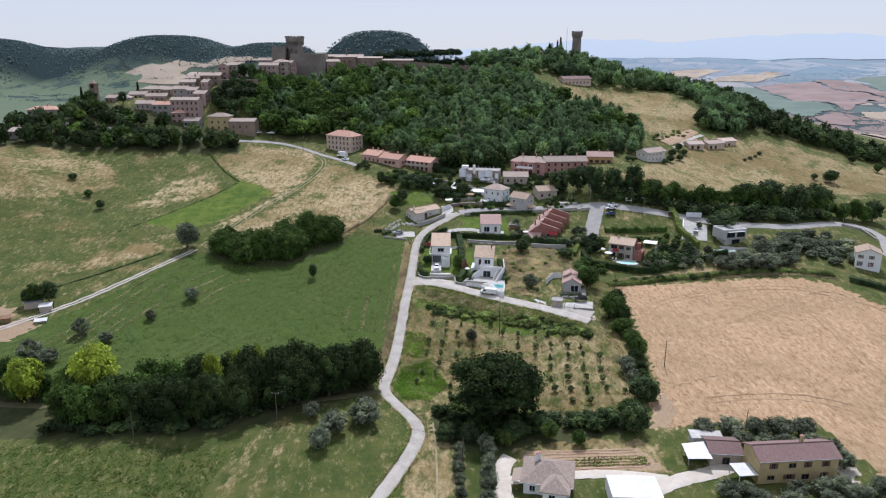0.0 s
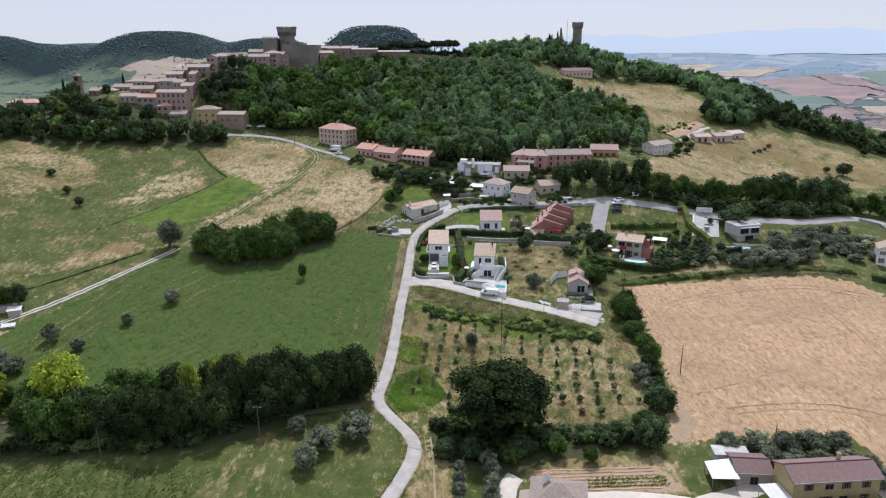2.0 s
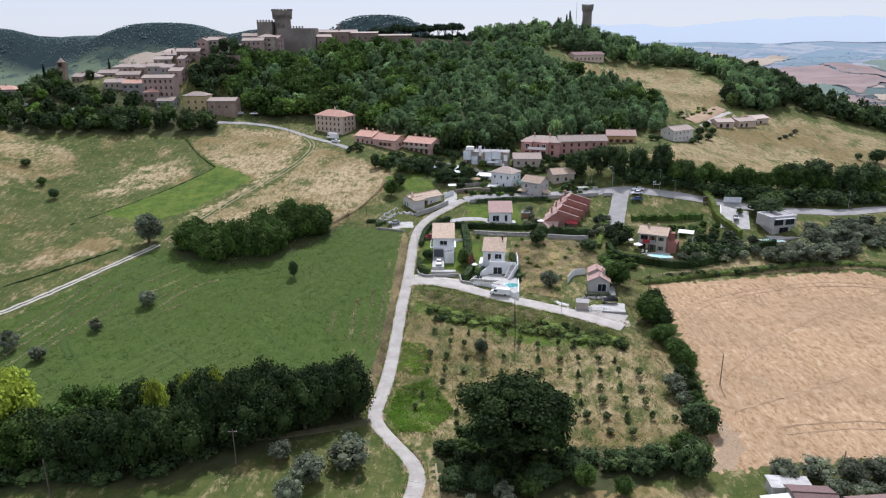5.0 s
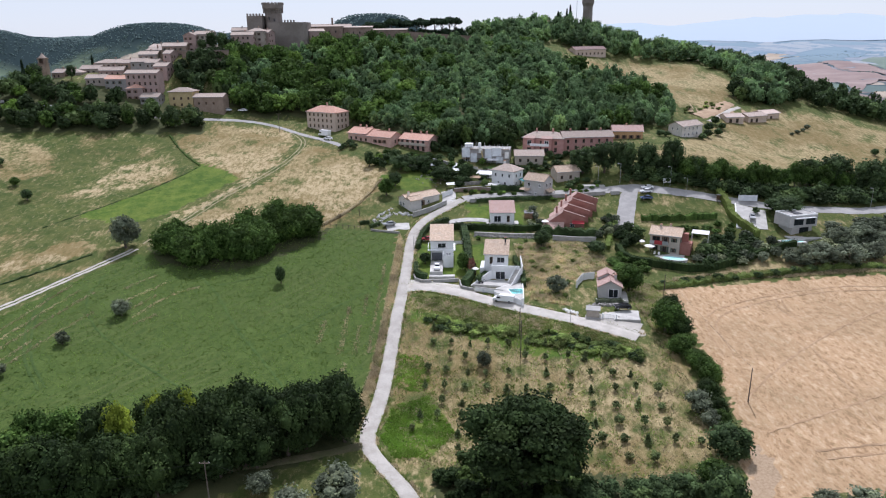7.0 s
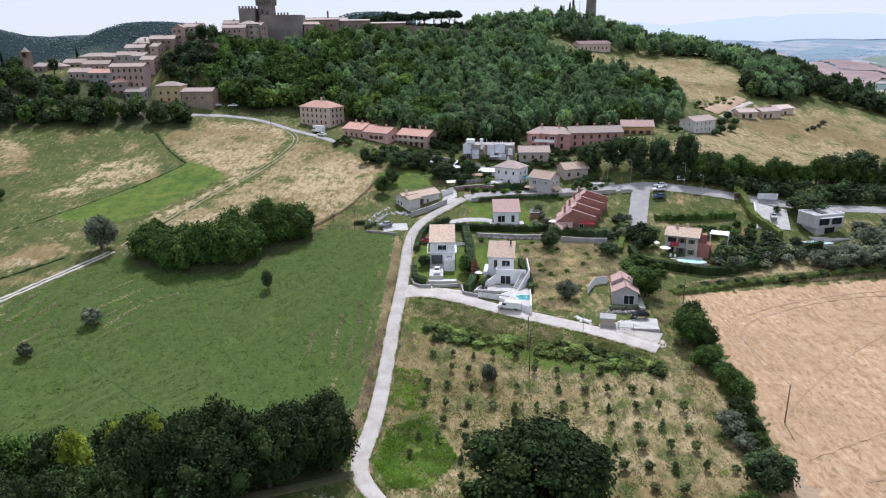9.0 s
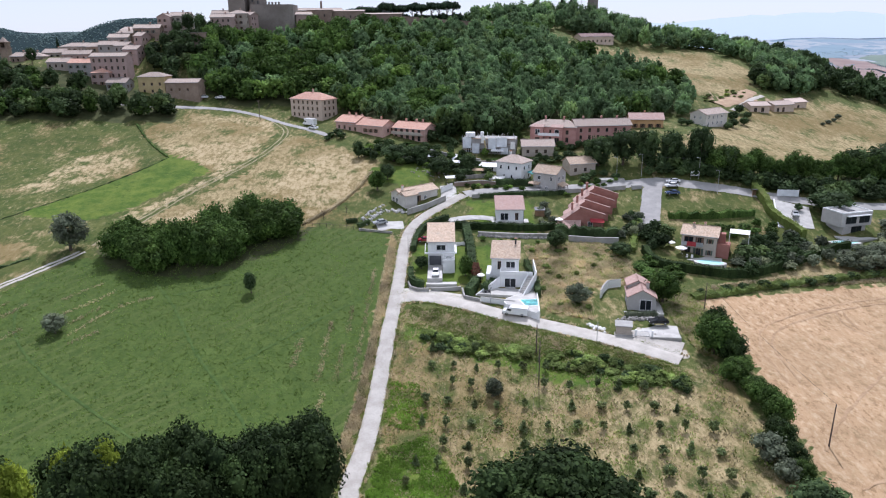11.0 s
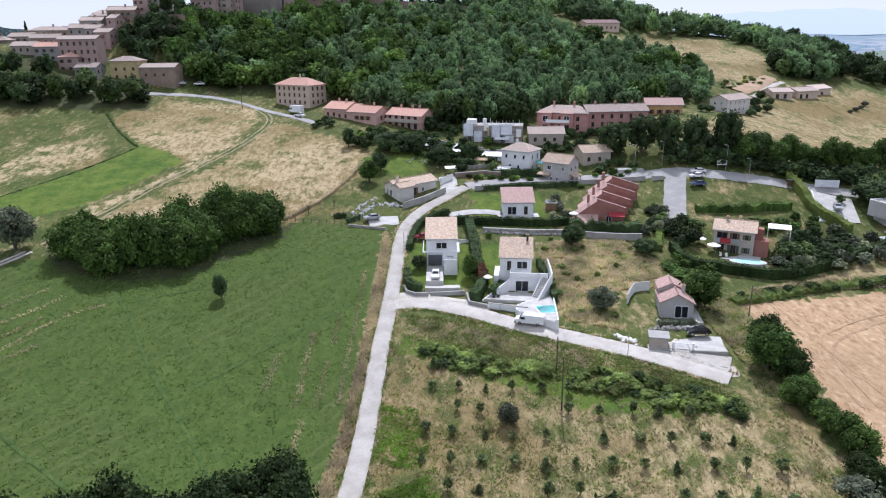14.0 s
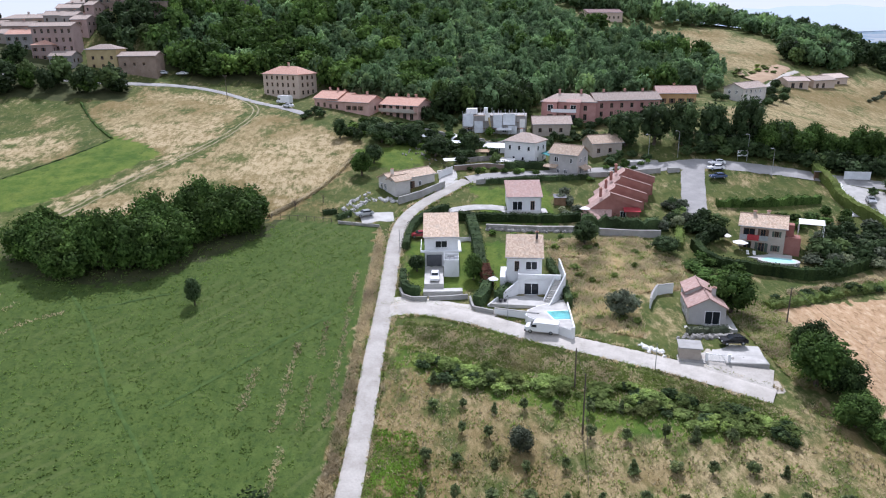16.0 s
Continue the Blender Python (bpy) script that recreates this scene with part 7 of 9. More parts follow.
# ---- the woods
HILL_WOOD = [(-118, 430), (-108, 396), (-91, 391), (-77, 391.5), (-66, 396), (-45, 386), (-30, 364), (-5, 354), (4, 346), (29, 343), (34, 353), (55, 350), (75, 357), (92, 362), (100, 368), (109.9, 381), (119, 405), (112, 442), (83, 461), (69, 484), (62, 528), (34, 512), (-20, 494), (-70, 482), (-80, 468), (-98, 458), (-112, 446)]
spots = fill(HILL_WOOD, 6.3, 11)
pick = waves(np.array([s[0] for s in spots]), np.array([s[1] for s in spots]), 60, 2.0, 4) + np.array([np.clip((s[0] + 30) / 70, -0.55, 0.55) for s in spots])
wood("hill_wood", "dense light green wood covering the castle hill", [s for s, v in zip(spots, pick) if v > -0.15], 3, "leaf_wood", (8, 13), (5.8, 9.5), "round", 10, 26, 0.078, 0.38)
wood("hill_wood", "darker trees among the wood on the castle hill", [s for s, v in zip(spots, pick) if v <= -0.15], 2, "leaf_grove", (8, 15), (8, 13), "round", 13, 30, 0.070, 0.40)
wood("hill_wood", "dark trees at the foot of the hill behind the houses", fill([(0, 344), (4, 340.5), (10, 342.5), (20, 342.5), (30, 343), (33, 342.5), (33.5, 350), (30, 356), (2, 356)], 4.6, 71), 71, "leaf_oak", (8, 13), (6, 9), "round", 13, 34, 0.07)
wood("garden_trees", "shrubs behind the house under repair", fill([(1, 333), (6, 336), (9, 341), (1, 339)], 2.8, 72), 72, "leaf_hedge", (1.6, 3.4), (2.6, 4.4))
wood("hill_wood", "trees down the flank beside the dry field", fill([(150, 545), (180, 560), (214, 520), (206, 452), (186, 430), (168, 424), (170, 446), (176, 470), (179, 505), (176, 540)], 6.6, 45), 45, "leaf_wood", (9, 14), (7, 11), "round", 11, 26, 0.078, 0.38)
wood("tower_wood", "wooded hilltop round the watch tower", fill([(62, 545), (92, 550), (130, 548), (172, 540), (186, 548), (186, 585), (150, 606), (90, 606), (20, 606), (20, 560)], 8.2, 12), 4, "leaf_wood", (9, 17), (8, 13), "round", 11, 22, 0.085)
wood("ridge_wood", "line of trees along the ridge", fill([(170, 545), (196, 560), (214, 520), (204, 452), (203, 440), (222, 440), (240, 429), (264, 421), (330, 396), (330, 420), (270, 452), (236, 470), (222, 540), (190, 580)], 6.8, 13), 5, "leaf_hedge", (8, 15), (7, 11.5), "round", 11, 24, 0.085)
wood("ridge_wood", "trees beside the farm buildings on the slope", fill([(156, 418), (166, 428), (200, 440), (205, 455), (178, 470), (163, 440)], 6.0, 14), 6, "leaf_hedge", (8, 13), (7, 10))
VILLAGE_WOOD = [(-236, 338), (-190, 346), (-150, 353), (-111, 362), (-112, 372), (-124, 379), (-138, 380), (-150, 381), (-166, 383), (-180, 388), (-196, 397), (-206, 410), (-240, 420)]
lane = resample(VILLAGE_ROAD, 2.0)
spots = [s for s in fill(VILLAGE_WOOD, 6.6, 15) if np.min(np.hypot(lane[:, 0] - s[0], lane[:, 1] - s[1])) > 4.0 and not any(x0 - 2 < s[0] < x1 + 2 and y - 4 < s[1] < y + 12 for x0, x1, y, *rest in VILLAGE_HOUSES)]
wood("village_wood", "tall trees below the old village", spots[::2], 7, "leaf_hedge", (7, 12.5), (7.5, 12), "round", 14, 38, 0.066)
wood("village_wood", "light green trees below the old village", spots[1::4], 8, "leaf_grove", (6.5, 11), (6, 11), "round", 14, 38, 0.066)
wood("village_wood", "dark evergreen trees below the old village", spots[3::4], 19, "leaf_oak", (6, 11), (6, 11), "round", 14, 38, 0.066)
wood("village_wood", "trees on the slope below the fortress", fill([(-134, 403), (-120, 398), (-106, 398), (-98, 420), (-108, 446), (-118, 432), (-134, 419)], 5.6, 17), 9, "leaf_hedge", (7, 10), (6, 9))
wood("west_wood", "trees on the western slope", fill([(-330, 330), (-240, 340), (-240, 470), (-330, 500)], 17.0, 18), 10, "leaf_hedge", (8, 14), (10, 15))
wood("garden_trees", "shrubs and fruit trees among the village gardens", [(x, y) for x, y in fill([(-26, 320), (-12, 316), (6, 306), (18, 306), (12, 326), (-4, 334), (-28, 336)], 5.0, 19)], 11, "leaf_hedge", (2.5, 4.5), (3.5, 6))
wood("garden_trees", "shrubs and small trees in the villa gardens", fill([(78, 252), (84, 262), (100, 266), (108, 262), (107, 254), (92, 250)], 4.2, 20), 12, "leaf_olive", (2.5, 4.5), (4, 6))
wood("garden_trees", "shrubs beside the terraced houses", fill([(52, 268), (60, 272), (58, 284), (53, 272)], 3.0, 21), 13, "leaf_hedge", (1.6, 3.2), (2.5, 4))
wood("garden_trees", "shrubs in the gardens by the road", fill([(46, 303.5), (60, 305), (60, 310), (48, 308)], 3.4, 22), 14, "leaf_hedge", (1.8, 3.6), (3, 5))
wood("garden_trees", "fruit trees and vegetables in the terraced gardens", fill([(-30, 326), (-14, 322), (4, 312), (28, 321), (28, 326), (6, 330), (-6, 336), (-26, 340)], 5.2, 33), 27, "leaf_grove", (1.2, 3.6), (2.4, 5))
wood("garden_trees", "dark shrubs behind the pink houses", fill([(-48, 364), (-26, 357), (-2, 350), (4, 342), (-2, 336), (-6, 344), (-24, 352)], 4.6, 34), 28, "leaf_hedge", (2.5, 6), (4, 7))
wood("garden_trees", "small olives and shrubs beside the upper villa", fill([(27.5, 273.8), (33.5, 274.2), (34.0, 290), (29.5, 291), (29, 284)], 3.6, 41), 31, "leaf_olive", (1.6, 3.4), (2.4, 4.2))
wood("garden_trees", "shrubs along the foot of the stone wall", fill([(9.5, 266.6), (22, 265.2), (31, 264.8), (31, 263.2), (20, 263.6), (9.5, 265)], 2.2, 42), 32, "leaf_grove", (0.7, 1.5), (1.4, 2.4))
wood("garden_trees", "shrubs and olives beside the parking street", fill([(49.9, 264.8), (55.5, 281.5), (60.5, 281), (58.0, 269.7)], 3.4, 25), 21, "leaf_olive", (1.8, 4.0), (3, 5))
wood("garden_trees", "dark trees and shrubs beside the villa", fill([(55.6, 258.8), (58.9, 271.1), (65.2, 270.8), (62.6, 261.2)], 3.2, 26), 22, "leaf_hedge", (3, 5.5), (4, 6.5))
wood("garden_trees", "dark bushes below the villa garden", fill([(80.2, 247), (82.6, 259.9), (88.2, 264.7), (103.7, 268.5), (98.0, 255.3), (86, 249.7)], 4.0, 27), 23, "leaf_hedge", (3, 6), (4.5, 7.5))
wood("scrub", "wild scrub beside the hedge", fill([(50.7, 251.5), (52.3, 240.3), (60.7, 241.8), (62.6, 246.9), (55, 254)], 3.0, 28), 24, "leaf_grove", (1.2, 2.8), (2.8, 5))
wood("scrub", "yellow-green shrubs behind the villa", fill([(68, 272), (84, 274), (98, 276), (97, 270), (84, 268), (70, 266.5)], 3.6, 29), 25, "leaf_grove", (1.4, 3.2), (3, 5))
wood("scrub", "scrub and olives above the stubble field", fill([(138, 250), (160, 252), (170, 268), (150, 276), (128, 270), (104, 252), (112, 246)], 5.0, 23), 15, "leaf_olive", (2.5, 5.0), (4.5, 7.5))
wood("scrub", "scrub on the cut bank above the road", fill([(122, 398), (150, 412), (154, 424), (140, 418), (122, 404)], 5.5, 24), 16, "leaf_bramble", (0.8, 1.8), (2.0, 4))
for i in range(14):
    tree("pine", -48 + 4.4 * i + rng.uniform(-1.5, 1.5), 540 + rng.uniform(-5, 6), 0.5 + rng.uniform(13, 16) , rng.uniform(10, 13), "umbrella pine with a flat dark crown", "umbrella pines", "pine_tree", sink=0.5)
wood("ridge_wood", "dark trees under the umbrella pines", fill([(-48, 532), (16, 534), (16, 550), (-48, 550)], 5.5, 73), 73, "leaf_pine", (7, 10), (6, 9))
for x, y, h, w in ((-192, 440, 14, 4.0), (-206, 398, 14, 4.2), (96, 600, 17, 5.0), (100, 604, 19, 5.5), (90, 598, 15, 5)):
    tree("cypress", x, y, h, w, "dark pointed cypress beside old houses", "cypresses", "cypress_tree", sink=0.5)

for x, y, h, w in ((126.5, 376.0, 4.6, 5.6), (129.0, 370.4, 4.2, 5.0), (133.4, 386.4, 5.0, 5.4), (134.8, 380.6, 3.8, 4.8), (117.4, 359.0, 3.4, 5.0), (122.0, 364.6, 4.4, 5.4), (95.4, 350.6, 3.6, 5.0), (99.0, 352.4, 3.0, 4.4)):
    tree("near", x, y, h, w, "small round fruit tree beside the slope farm", "slope fruit trees", "fruit_tree", sink=0.4)
for x, y, h, w in ((175.5, 388.7, 2.2, 3.6), (180.4, 393.2, 2.0, 3.2), (185.2, 398.5, 2.6, 4.0), (171.0, 385.0, 1.8, 3.0)):
    tree("olive", x, y, h, w, "low greyish shrub on the dry slope", "slope shrubs", "shrub", sink=0.4)
for x, y, h, w in ((-42.6, 345.4, 2.6, 4.0), (-40.4, 347.6, 3.2, 4.4), (-43.6, 342.2, 2.2, 3.6), (-38.6, 343.6, 3.4, 4.6)):
    tree("shrub", x, y, h, w, "dark garden shrub at the end of the road", "road end shrubs", "shrub", sink=0.4)
for x, y, h, w in ((-124.0, 437, 11, 8), (-121, 444, 12, 8), (-117.5, 448, 10, 7), (-128, 432, 7, 6), (-186, 404, 8, 6), (-203, 404, 10, 8)):
    tree("dark", x, y, h, w, "dark rounded tree among the village houses", "village trees", sink=0.4)
wood("garden_trees", "dark hedge plants below the pink terrace", fill([(30, 332), (50, 329.5), (73, 331.5), (73, 334.8), (51, 332.6), (33, 338)], 2.8, 61), 61, "leaf_hedge", (1.8, 3.6), (3, 5))
wood("garden_trees", "dark shrubs between the old houses", fill([(22, 319), (30, 316), (44, 319), (56, 313), (58, 319), (46, 325), (28, 324)], 3.2, 62), 62, "leaf_hedge", (1.6, 3.8), (3, 5))
wood("garden_trees", "garden shrubs below the whitewashed house", fill([(6, 299.5), (16, 300), (28, 299.5), (28, 302.5), (16, 304), (7, 303)], 2.6, 63), 63, "leaf_grove", (0.9, 2.2), (1.8, 3.4))
wood("garden_trees", "shrubs in front of the grey house", fill([(37.5, 294.5), (60, 303), (60, 306.5), (46, 304), (44, 300.5), (38, 296.6)], 2.6, 64), 64, "leaf_grove", (0.9, 2.0), (1.8, 3.2))

# far trees on the wooded hills
rng = np.random.default_rng(40)
spots = []
for cx, cy, sx, sy, top in FAR_HILLS:
    for _ in range(int(sx * sy / 22)):
        a, r = rng.uniform(0, 6.283), math.sqrt(rng.uniform(0, 1.45))
        if -0.85 < math.sin(a) * r < 0.30:
            spots.append((cx + sx * r * math.cos(a), cy + sy * r * math.sin(a)))
wood("far_woods", "woods on the distant hills", spots, 30, "leaf_far_haze", (12, 19), (15, 24), "round", 1, 0, 0.2, 0.08)


def far_field(label, corners, mat):
    """A distant field draped over the rolling ground between four plan corners."""
    n = 24
    c = [np.array(p, float) for p in corners]
    verts = []
    for j in range(n + 1):
        for i in range(n + 1):
            u, v = i / n, j / n
            p = (c[0] * (1 - u) + c[1] * u) * (1 - v) + (c[3] * (1 - u) + c[2] * u) * v
            p = p + 9 * np.array([float(waves(p[0], p[1], 160, 1.0, 2)), float(waves(p[0], p[1], 160, 4.0, 2))])
            verts.append((p[0], p[1], ground_z(*p) + 1.6))
    faces = [(j * (n + 1) + i, j * (n + 1) + i + 1, (j + 1) * (n + 1) + i + 1, (j + 1) * (n + 1) + i) for j in range(n) for i in range(n)]
    me = bpy.data.meshes.new("field")
    me.from_pydata(verts, [], faces)
    me.materials.append(MATS[mat])
    for f in me.polygons:
        f.use_smooth = True
    tagged(new("field", me), label, "field", kind="structure")
    # trees in the hedges along its borders
    for a, b in ((0, 1), (1, 2), (2, 3), (3, 0)):
        d = np.linalg.norm(c[b] - c[a])
        if d > 420 and a % 2:
            continue
        for _ in range(int(d / 11)):
            p = c[a] + (c[b] - c[a]) * rng.uniform(0, 1) + rng.normal(0, 3, 2)
            if waves(p[0], p[1], 130, 2.0, 2) > -0.25:
                far_hedges.append(tuple(p))


far_hedges = []
TAN, MAUVE, MEADOW = "pale harvested field in the distance", "brown ploughed field in the distance", "grey-green meadow in the distance"
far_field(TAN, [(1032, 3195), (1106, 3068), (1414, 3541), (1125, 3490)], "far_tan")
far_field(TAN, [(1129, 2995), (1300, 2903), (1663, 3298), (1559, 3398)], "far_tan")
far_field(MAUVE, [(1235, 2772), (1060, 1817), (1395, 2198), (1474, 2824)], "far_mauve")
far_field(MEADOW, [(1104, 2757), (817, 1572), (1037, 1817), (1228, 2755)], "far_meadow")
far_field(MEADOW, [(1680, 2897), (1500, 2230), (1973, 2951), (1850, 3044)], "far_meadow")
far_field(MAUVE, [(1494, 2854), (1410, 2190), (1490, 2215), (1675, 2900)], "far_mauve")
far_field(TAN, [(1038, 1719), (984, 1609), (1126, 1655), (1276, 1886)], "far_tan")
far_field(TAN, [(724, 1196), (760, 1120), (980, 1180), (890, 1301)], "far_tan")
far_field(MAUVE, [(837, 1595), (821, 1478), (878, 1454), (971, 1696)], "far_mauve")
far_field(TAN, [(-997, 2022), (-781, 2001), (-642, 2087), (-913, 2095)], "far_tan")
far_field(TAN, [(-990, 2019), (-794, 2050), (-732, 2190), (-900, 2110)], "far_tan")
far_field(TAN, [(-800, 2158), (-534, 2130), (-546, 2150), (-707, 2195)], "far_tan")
# x, y, spread and number of trees of each distant copse
FAR_COPSES = [
    (-1337, 2200, 30, 40), (-1293, 2244, 34, 40), (-1233, 2240, 34, 44), (-1235, 2119, 12, 10), (-1121, 2073, 22, 22), (-1085, 2148, 34, 44), (-963, 2107, 30, 40), (-962, 2060, 26, 30), (-1256, 2043, 34, 26), (-1052, 1880, 34, 30), (-1068, 2071, 20, 20), (-1338, 2139, 20, 18), (-1190, 2038, 14, 14), (-1275, 2173, 22, 20), (-1313, 2131, 22, 20), (-1285, 2077, 22, 18), (-1158, 2149, 40, 40), (-1087, 2128, 40, 40), (-1004, 2093, 34, 40),
    (-947, 2095, 26, 40), (-1120, 2064, 26, 30), (-1020, 2014, 26, 24), (-1141, 1844, 40, 26), (-1058, 1800, 40, 30), (-1020, 1880, 34, 26),
    (-891, 2036, 8, 8), (-845, 2043, 12, 8), (-933, 2037, 14, 10), (-930, 1965, 40, 26), (-728, 2177, 14, 12), (1000, 1500, 60, 50), (940, 1450, 60, 40), (1250, 3000, 120, 60), (1700, 3150, 160, 70),
]
for x, y, wide, n in FAR_COPSES:
    for _ in range(n):
        far_hedges.append((x + rng.normal(0, wide), y + rng.normal(0, wide * 0.5)))
wood("far_woods", "hedgerows and copses in the distant farmland", far_hedges, 31, "leaf_far_haze", (6, 11), (10, 17), "round", 4, 0, 0.2, 0.16)


# ---------------------------------------------------------------- hedges, scrub and grass
def hedge(label, line, wide, high, mat="leaf_hedge", leaf=0.2, dense=26, name="hedge", wobble=0.12):
    """A clipped or rough hedge along a plan line: a solid core under a skin of leaf clumps."""
    p = resample(line, 0.8)
    t = np.gradient(p, axis=0)
    t /= np.linalg.norm(t, axis=1)[:, None]
    n = np.stack([-t[:, 1], t[:, 0]], -1)
    rng = np.random.default_rng(int(abs(line[0][0] * 13 + line[0][1])))
    z = relief(p[:, 0], p[:, 1])
    hh = high * (1 + wobble * waves(p[:, 0], p[:, 1], 5.0, 2.0))
    ob = thing(name, label, "hedge", pose(0, 0, 0))
    k = Mesh()
    for i in range(len(p) - 1):
        a, b, c = p[i], p[i + 1], wide * 0.42
        q = [a + n[i] * -c, b + n[i + 1] * -c, b + n[i + 1] * c, a + n[i] * c]
        k.prism([tuple(v) for v in q], [z[i] - 0.5, z[i + 1] - 0.5, z[i + 1] - 0.5, z[i] - 0.5], [z[i] + hh[i] * 0.9, z[i + 1] + hh[i + 1] * 0.9, z[i + 1] + hh[i + 1] * 0.9, z[i] + hh[i] * 0.9])
    part("core", k, mat, ob)
    m = len(p) * dense
    i = rng.integers(0, len(p), m)
    s = rng.uniform(0, 1, m)
    # round the section: up one side, over the top, down the other
    ang = math.pi * s
    off = -np.cos(ang)
    side = np.sign(off) * np.minimum(1, np.abs(off) * 1.35) * wide / 2
    up = np.minimum(1, np.sin(ang) * 1.35) * hh[i]
    c = np.stack([p[i, 0] + n[i, 0] * side + rng.normal(0, 0.25, m), p[i, 1] + n[i, 1] * side + rng.normal(0, 0.25, m), z[i] + up + rng.normal(0, 0.06, m)], -1)
    nr = np.stack([n[i, 0] * off, n[i, 1] * off, np.sin(ang)], -1) + rng.normal(0, 0.5, (m, 3))
    nr /= np.linalg.norm(nr, axis=1)[:, None]
    tt = np.cross(nr, rng.normal(size=(m, 3)))
    tt /= np.linalg.norm(tt, axis=1)[:, None]
    bb = np.cross(nr, tt)
    sz = leaf * rng.uniform(0.6, 1.3, (m, 1))
    quads = np.stack([c - tt * sz, c - bb * sz * 0.7, c + tt * sz, c + bb * sz * 0.7], 1).reshape(-1, 3)
    part("foliage", leafy_mesh("foliage", quads, np.zeros((0, 3)), mat), "", ob)
    return ob


def tufts(name, label, spots, seed, mat, high=(0.3, 0.7), wide=0.35, blades=3, category="grass"):
    """Uncounted tufts of grass or weed: a few leaning blades at every spot, in one mesh."""
    rng = np.random.default_rng(seed)
    xy = np.repeat(np.array(spots), blades, 0)
    m = len(xy)
    xy = xy + rng.normal(0, wide * 0.5, (m, 2))
    z = relief(xy[:, 0], xy[:, 1])
    a = rng.uniform(0, 6.283, m)
    h = rng.uniform(*high, m)
    w = wide * rng.uniform(0.6, 1.2, m)
    d = np.stack([np.cos(a), np.sin(a), 0 * a], -1)
    lean = np.stack([-np.sin(a), np.cos(a), 0 * a], -1) * (h * rng.uniform(0.7, 2.0, m))[:, None]
    base = np.stack([xy[:, 0], xy[:, 1], z - 0.05], -1)
    top = base + lean + np.stack([0 * a, 0 * a, h + 0.1], -1)
    quads = np.stack([base - d * (w * 0.5)[:, None], base + d * (w * 0.5)[:, None], top + d * (w * 0.32)[:, None], top - d * (w * 0.32)[:, None]], 1).reshape(-1, 3)
    return tagged(new(name, leafy_mesh(name, quads, np.zeros((0, 3)), mat)), label, category, kind="stuff")


def strew(poly, n, seed, clump=0.0, size=14.0):
    """n random places inside a polygon, gathered into patches when clump is set."""
    rng = np.random.default_rng(seed)
    xs, ys = np.array([p[0] for p in poly]), np.array([p[1] for p in poly])
    out = np.zeros((0, 2))
    while len(out) < n:
        q = np.stack([rng.uniform(xs.min(), xs.max(), 4 * n), rng.uniform(ys.min(), ys.max(), 4 * n)], -1)
        keep = inside(q[:, 0], q[:, 1], poly)
        if clump:
            keep &= waves(q[:, 0], q[:, 1], size, seed * 0.7, 4) + rng.normal(0, 0.35, len(q)) > clump
        out = np.concatenate([out, q[keep]])
    return out[:n]


tufts("dry_grass", "dry grass between the cottage and the hedgerow", strew([(50, 237), (60, 235), (61, 219), (57, 205), (52, 206), (51, 222)], 4000, 12, -0.3, 7), 12, "weed_dry", (0.15, 0.5), 0.14)
tufts("weeds", "green weeds beside the cottage drive", strew([(50, 237), (60, 235), (61, 219), (57, 205), (52, 206), (51, 222)], 2600, 13, 0.0, 8), 13, "weed_green", (0.15, 0.5), 0.18)
ORCHARD = [(-10, 229), (5, 224), (46, 199), (53, 203), (54, 180), (55, 162), (44, 153), (2, 155), (-9, 163), (-12, 192)]
BANK = [(-8, 230.5), (4, 227), (13, 221), (28, 212), (47, 200), (46, 193), (27, 203), (12, 212), (-4, 220), (-9, 222)]
tufts("weeds", "green weeds in the young orchard", strew(ORCHARD, 6000, 1, 0.15, 12), 1, "weed_green", (0.06, 0.24), 0.15)
tufts("dry_grass", "straw-coloured dry grass in the orchard", strew(ORCHARD, 9000, 2, -0.2, 9), 2, "weed_dry", (0.06, 0.24), 0.13)
tufts("weeds", "rank green weeds on the bank below the lane", strew(BANK, 9500, 3, -0.1, 9), 3, "weed_green", (0.05, 0.18), 0.28, 4)
tufts("dry_grass", "dry grass on the bank below the lane", strew(BANK, 1500, 4, 0.0, 7), 4, "weed_dry", (0.08, 0.24), 0.18)
tufts("dry_grass", "tall pale grass at the top of the bank", strew([(-9, 228.5), (4, 225.5), (13, 220), (28, 211), (27, 207), (12, 214.5), (-4, 221.5), (-9.5, 223)], 1500, 14, -0.2, 6), 14, "weed_dry", (0.10, 0.28), 0.22)
tufts("weeds", "lush weeds beside the lane", strew([(-12, 182.8), (-4, 187), (1.5, 174), (-3.7, 164.5), (-10.5, 163.5), (-13.6, 171)], 2600, 5, -0.5), 5, "weed_lush", (0.06, 0.2), 0.32, 4)
LOT = [(22.5, 262), (44, 264), (50, 252), (47, 239), (36, 237), (33, 220), (23.5, 224.5)]
tufts("dry_grass", "tall golden grass on the empty lot", strew(LOT, 12000, 6, -0.3, 7), 6, "weed_dry", (0.15, 0.55), 0.13)
tufts("weeds", "green weeds on the empty lot", strew(LOT, 3000, 7, 0.15, 8), 7, "weed_green", (0.15, 0.5), 0.16)
tufts("dry_grass", "dry grass verge along the lane", strew([(-14.9, 269), (-13.0, 262), (-13.6, 240), (-15.3, 214), (-16.7, 190), (-18.2, 178), (-20.4, 176), (-18.0, 196), (-16.7, 222), (-15.8, 250)], 4200, 8), 8, "weed_dry", (0.10, 0.4), 0.12)
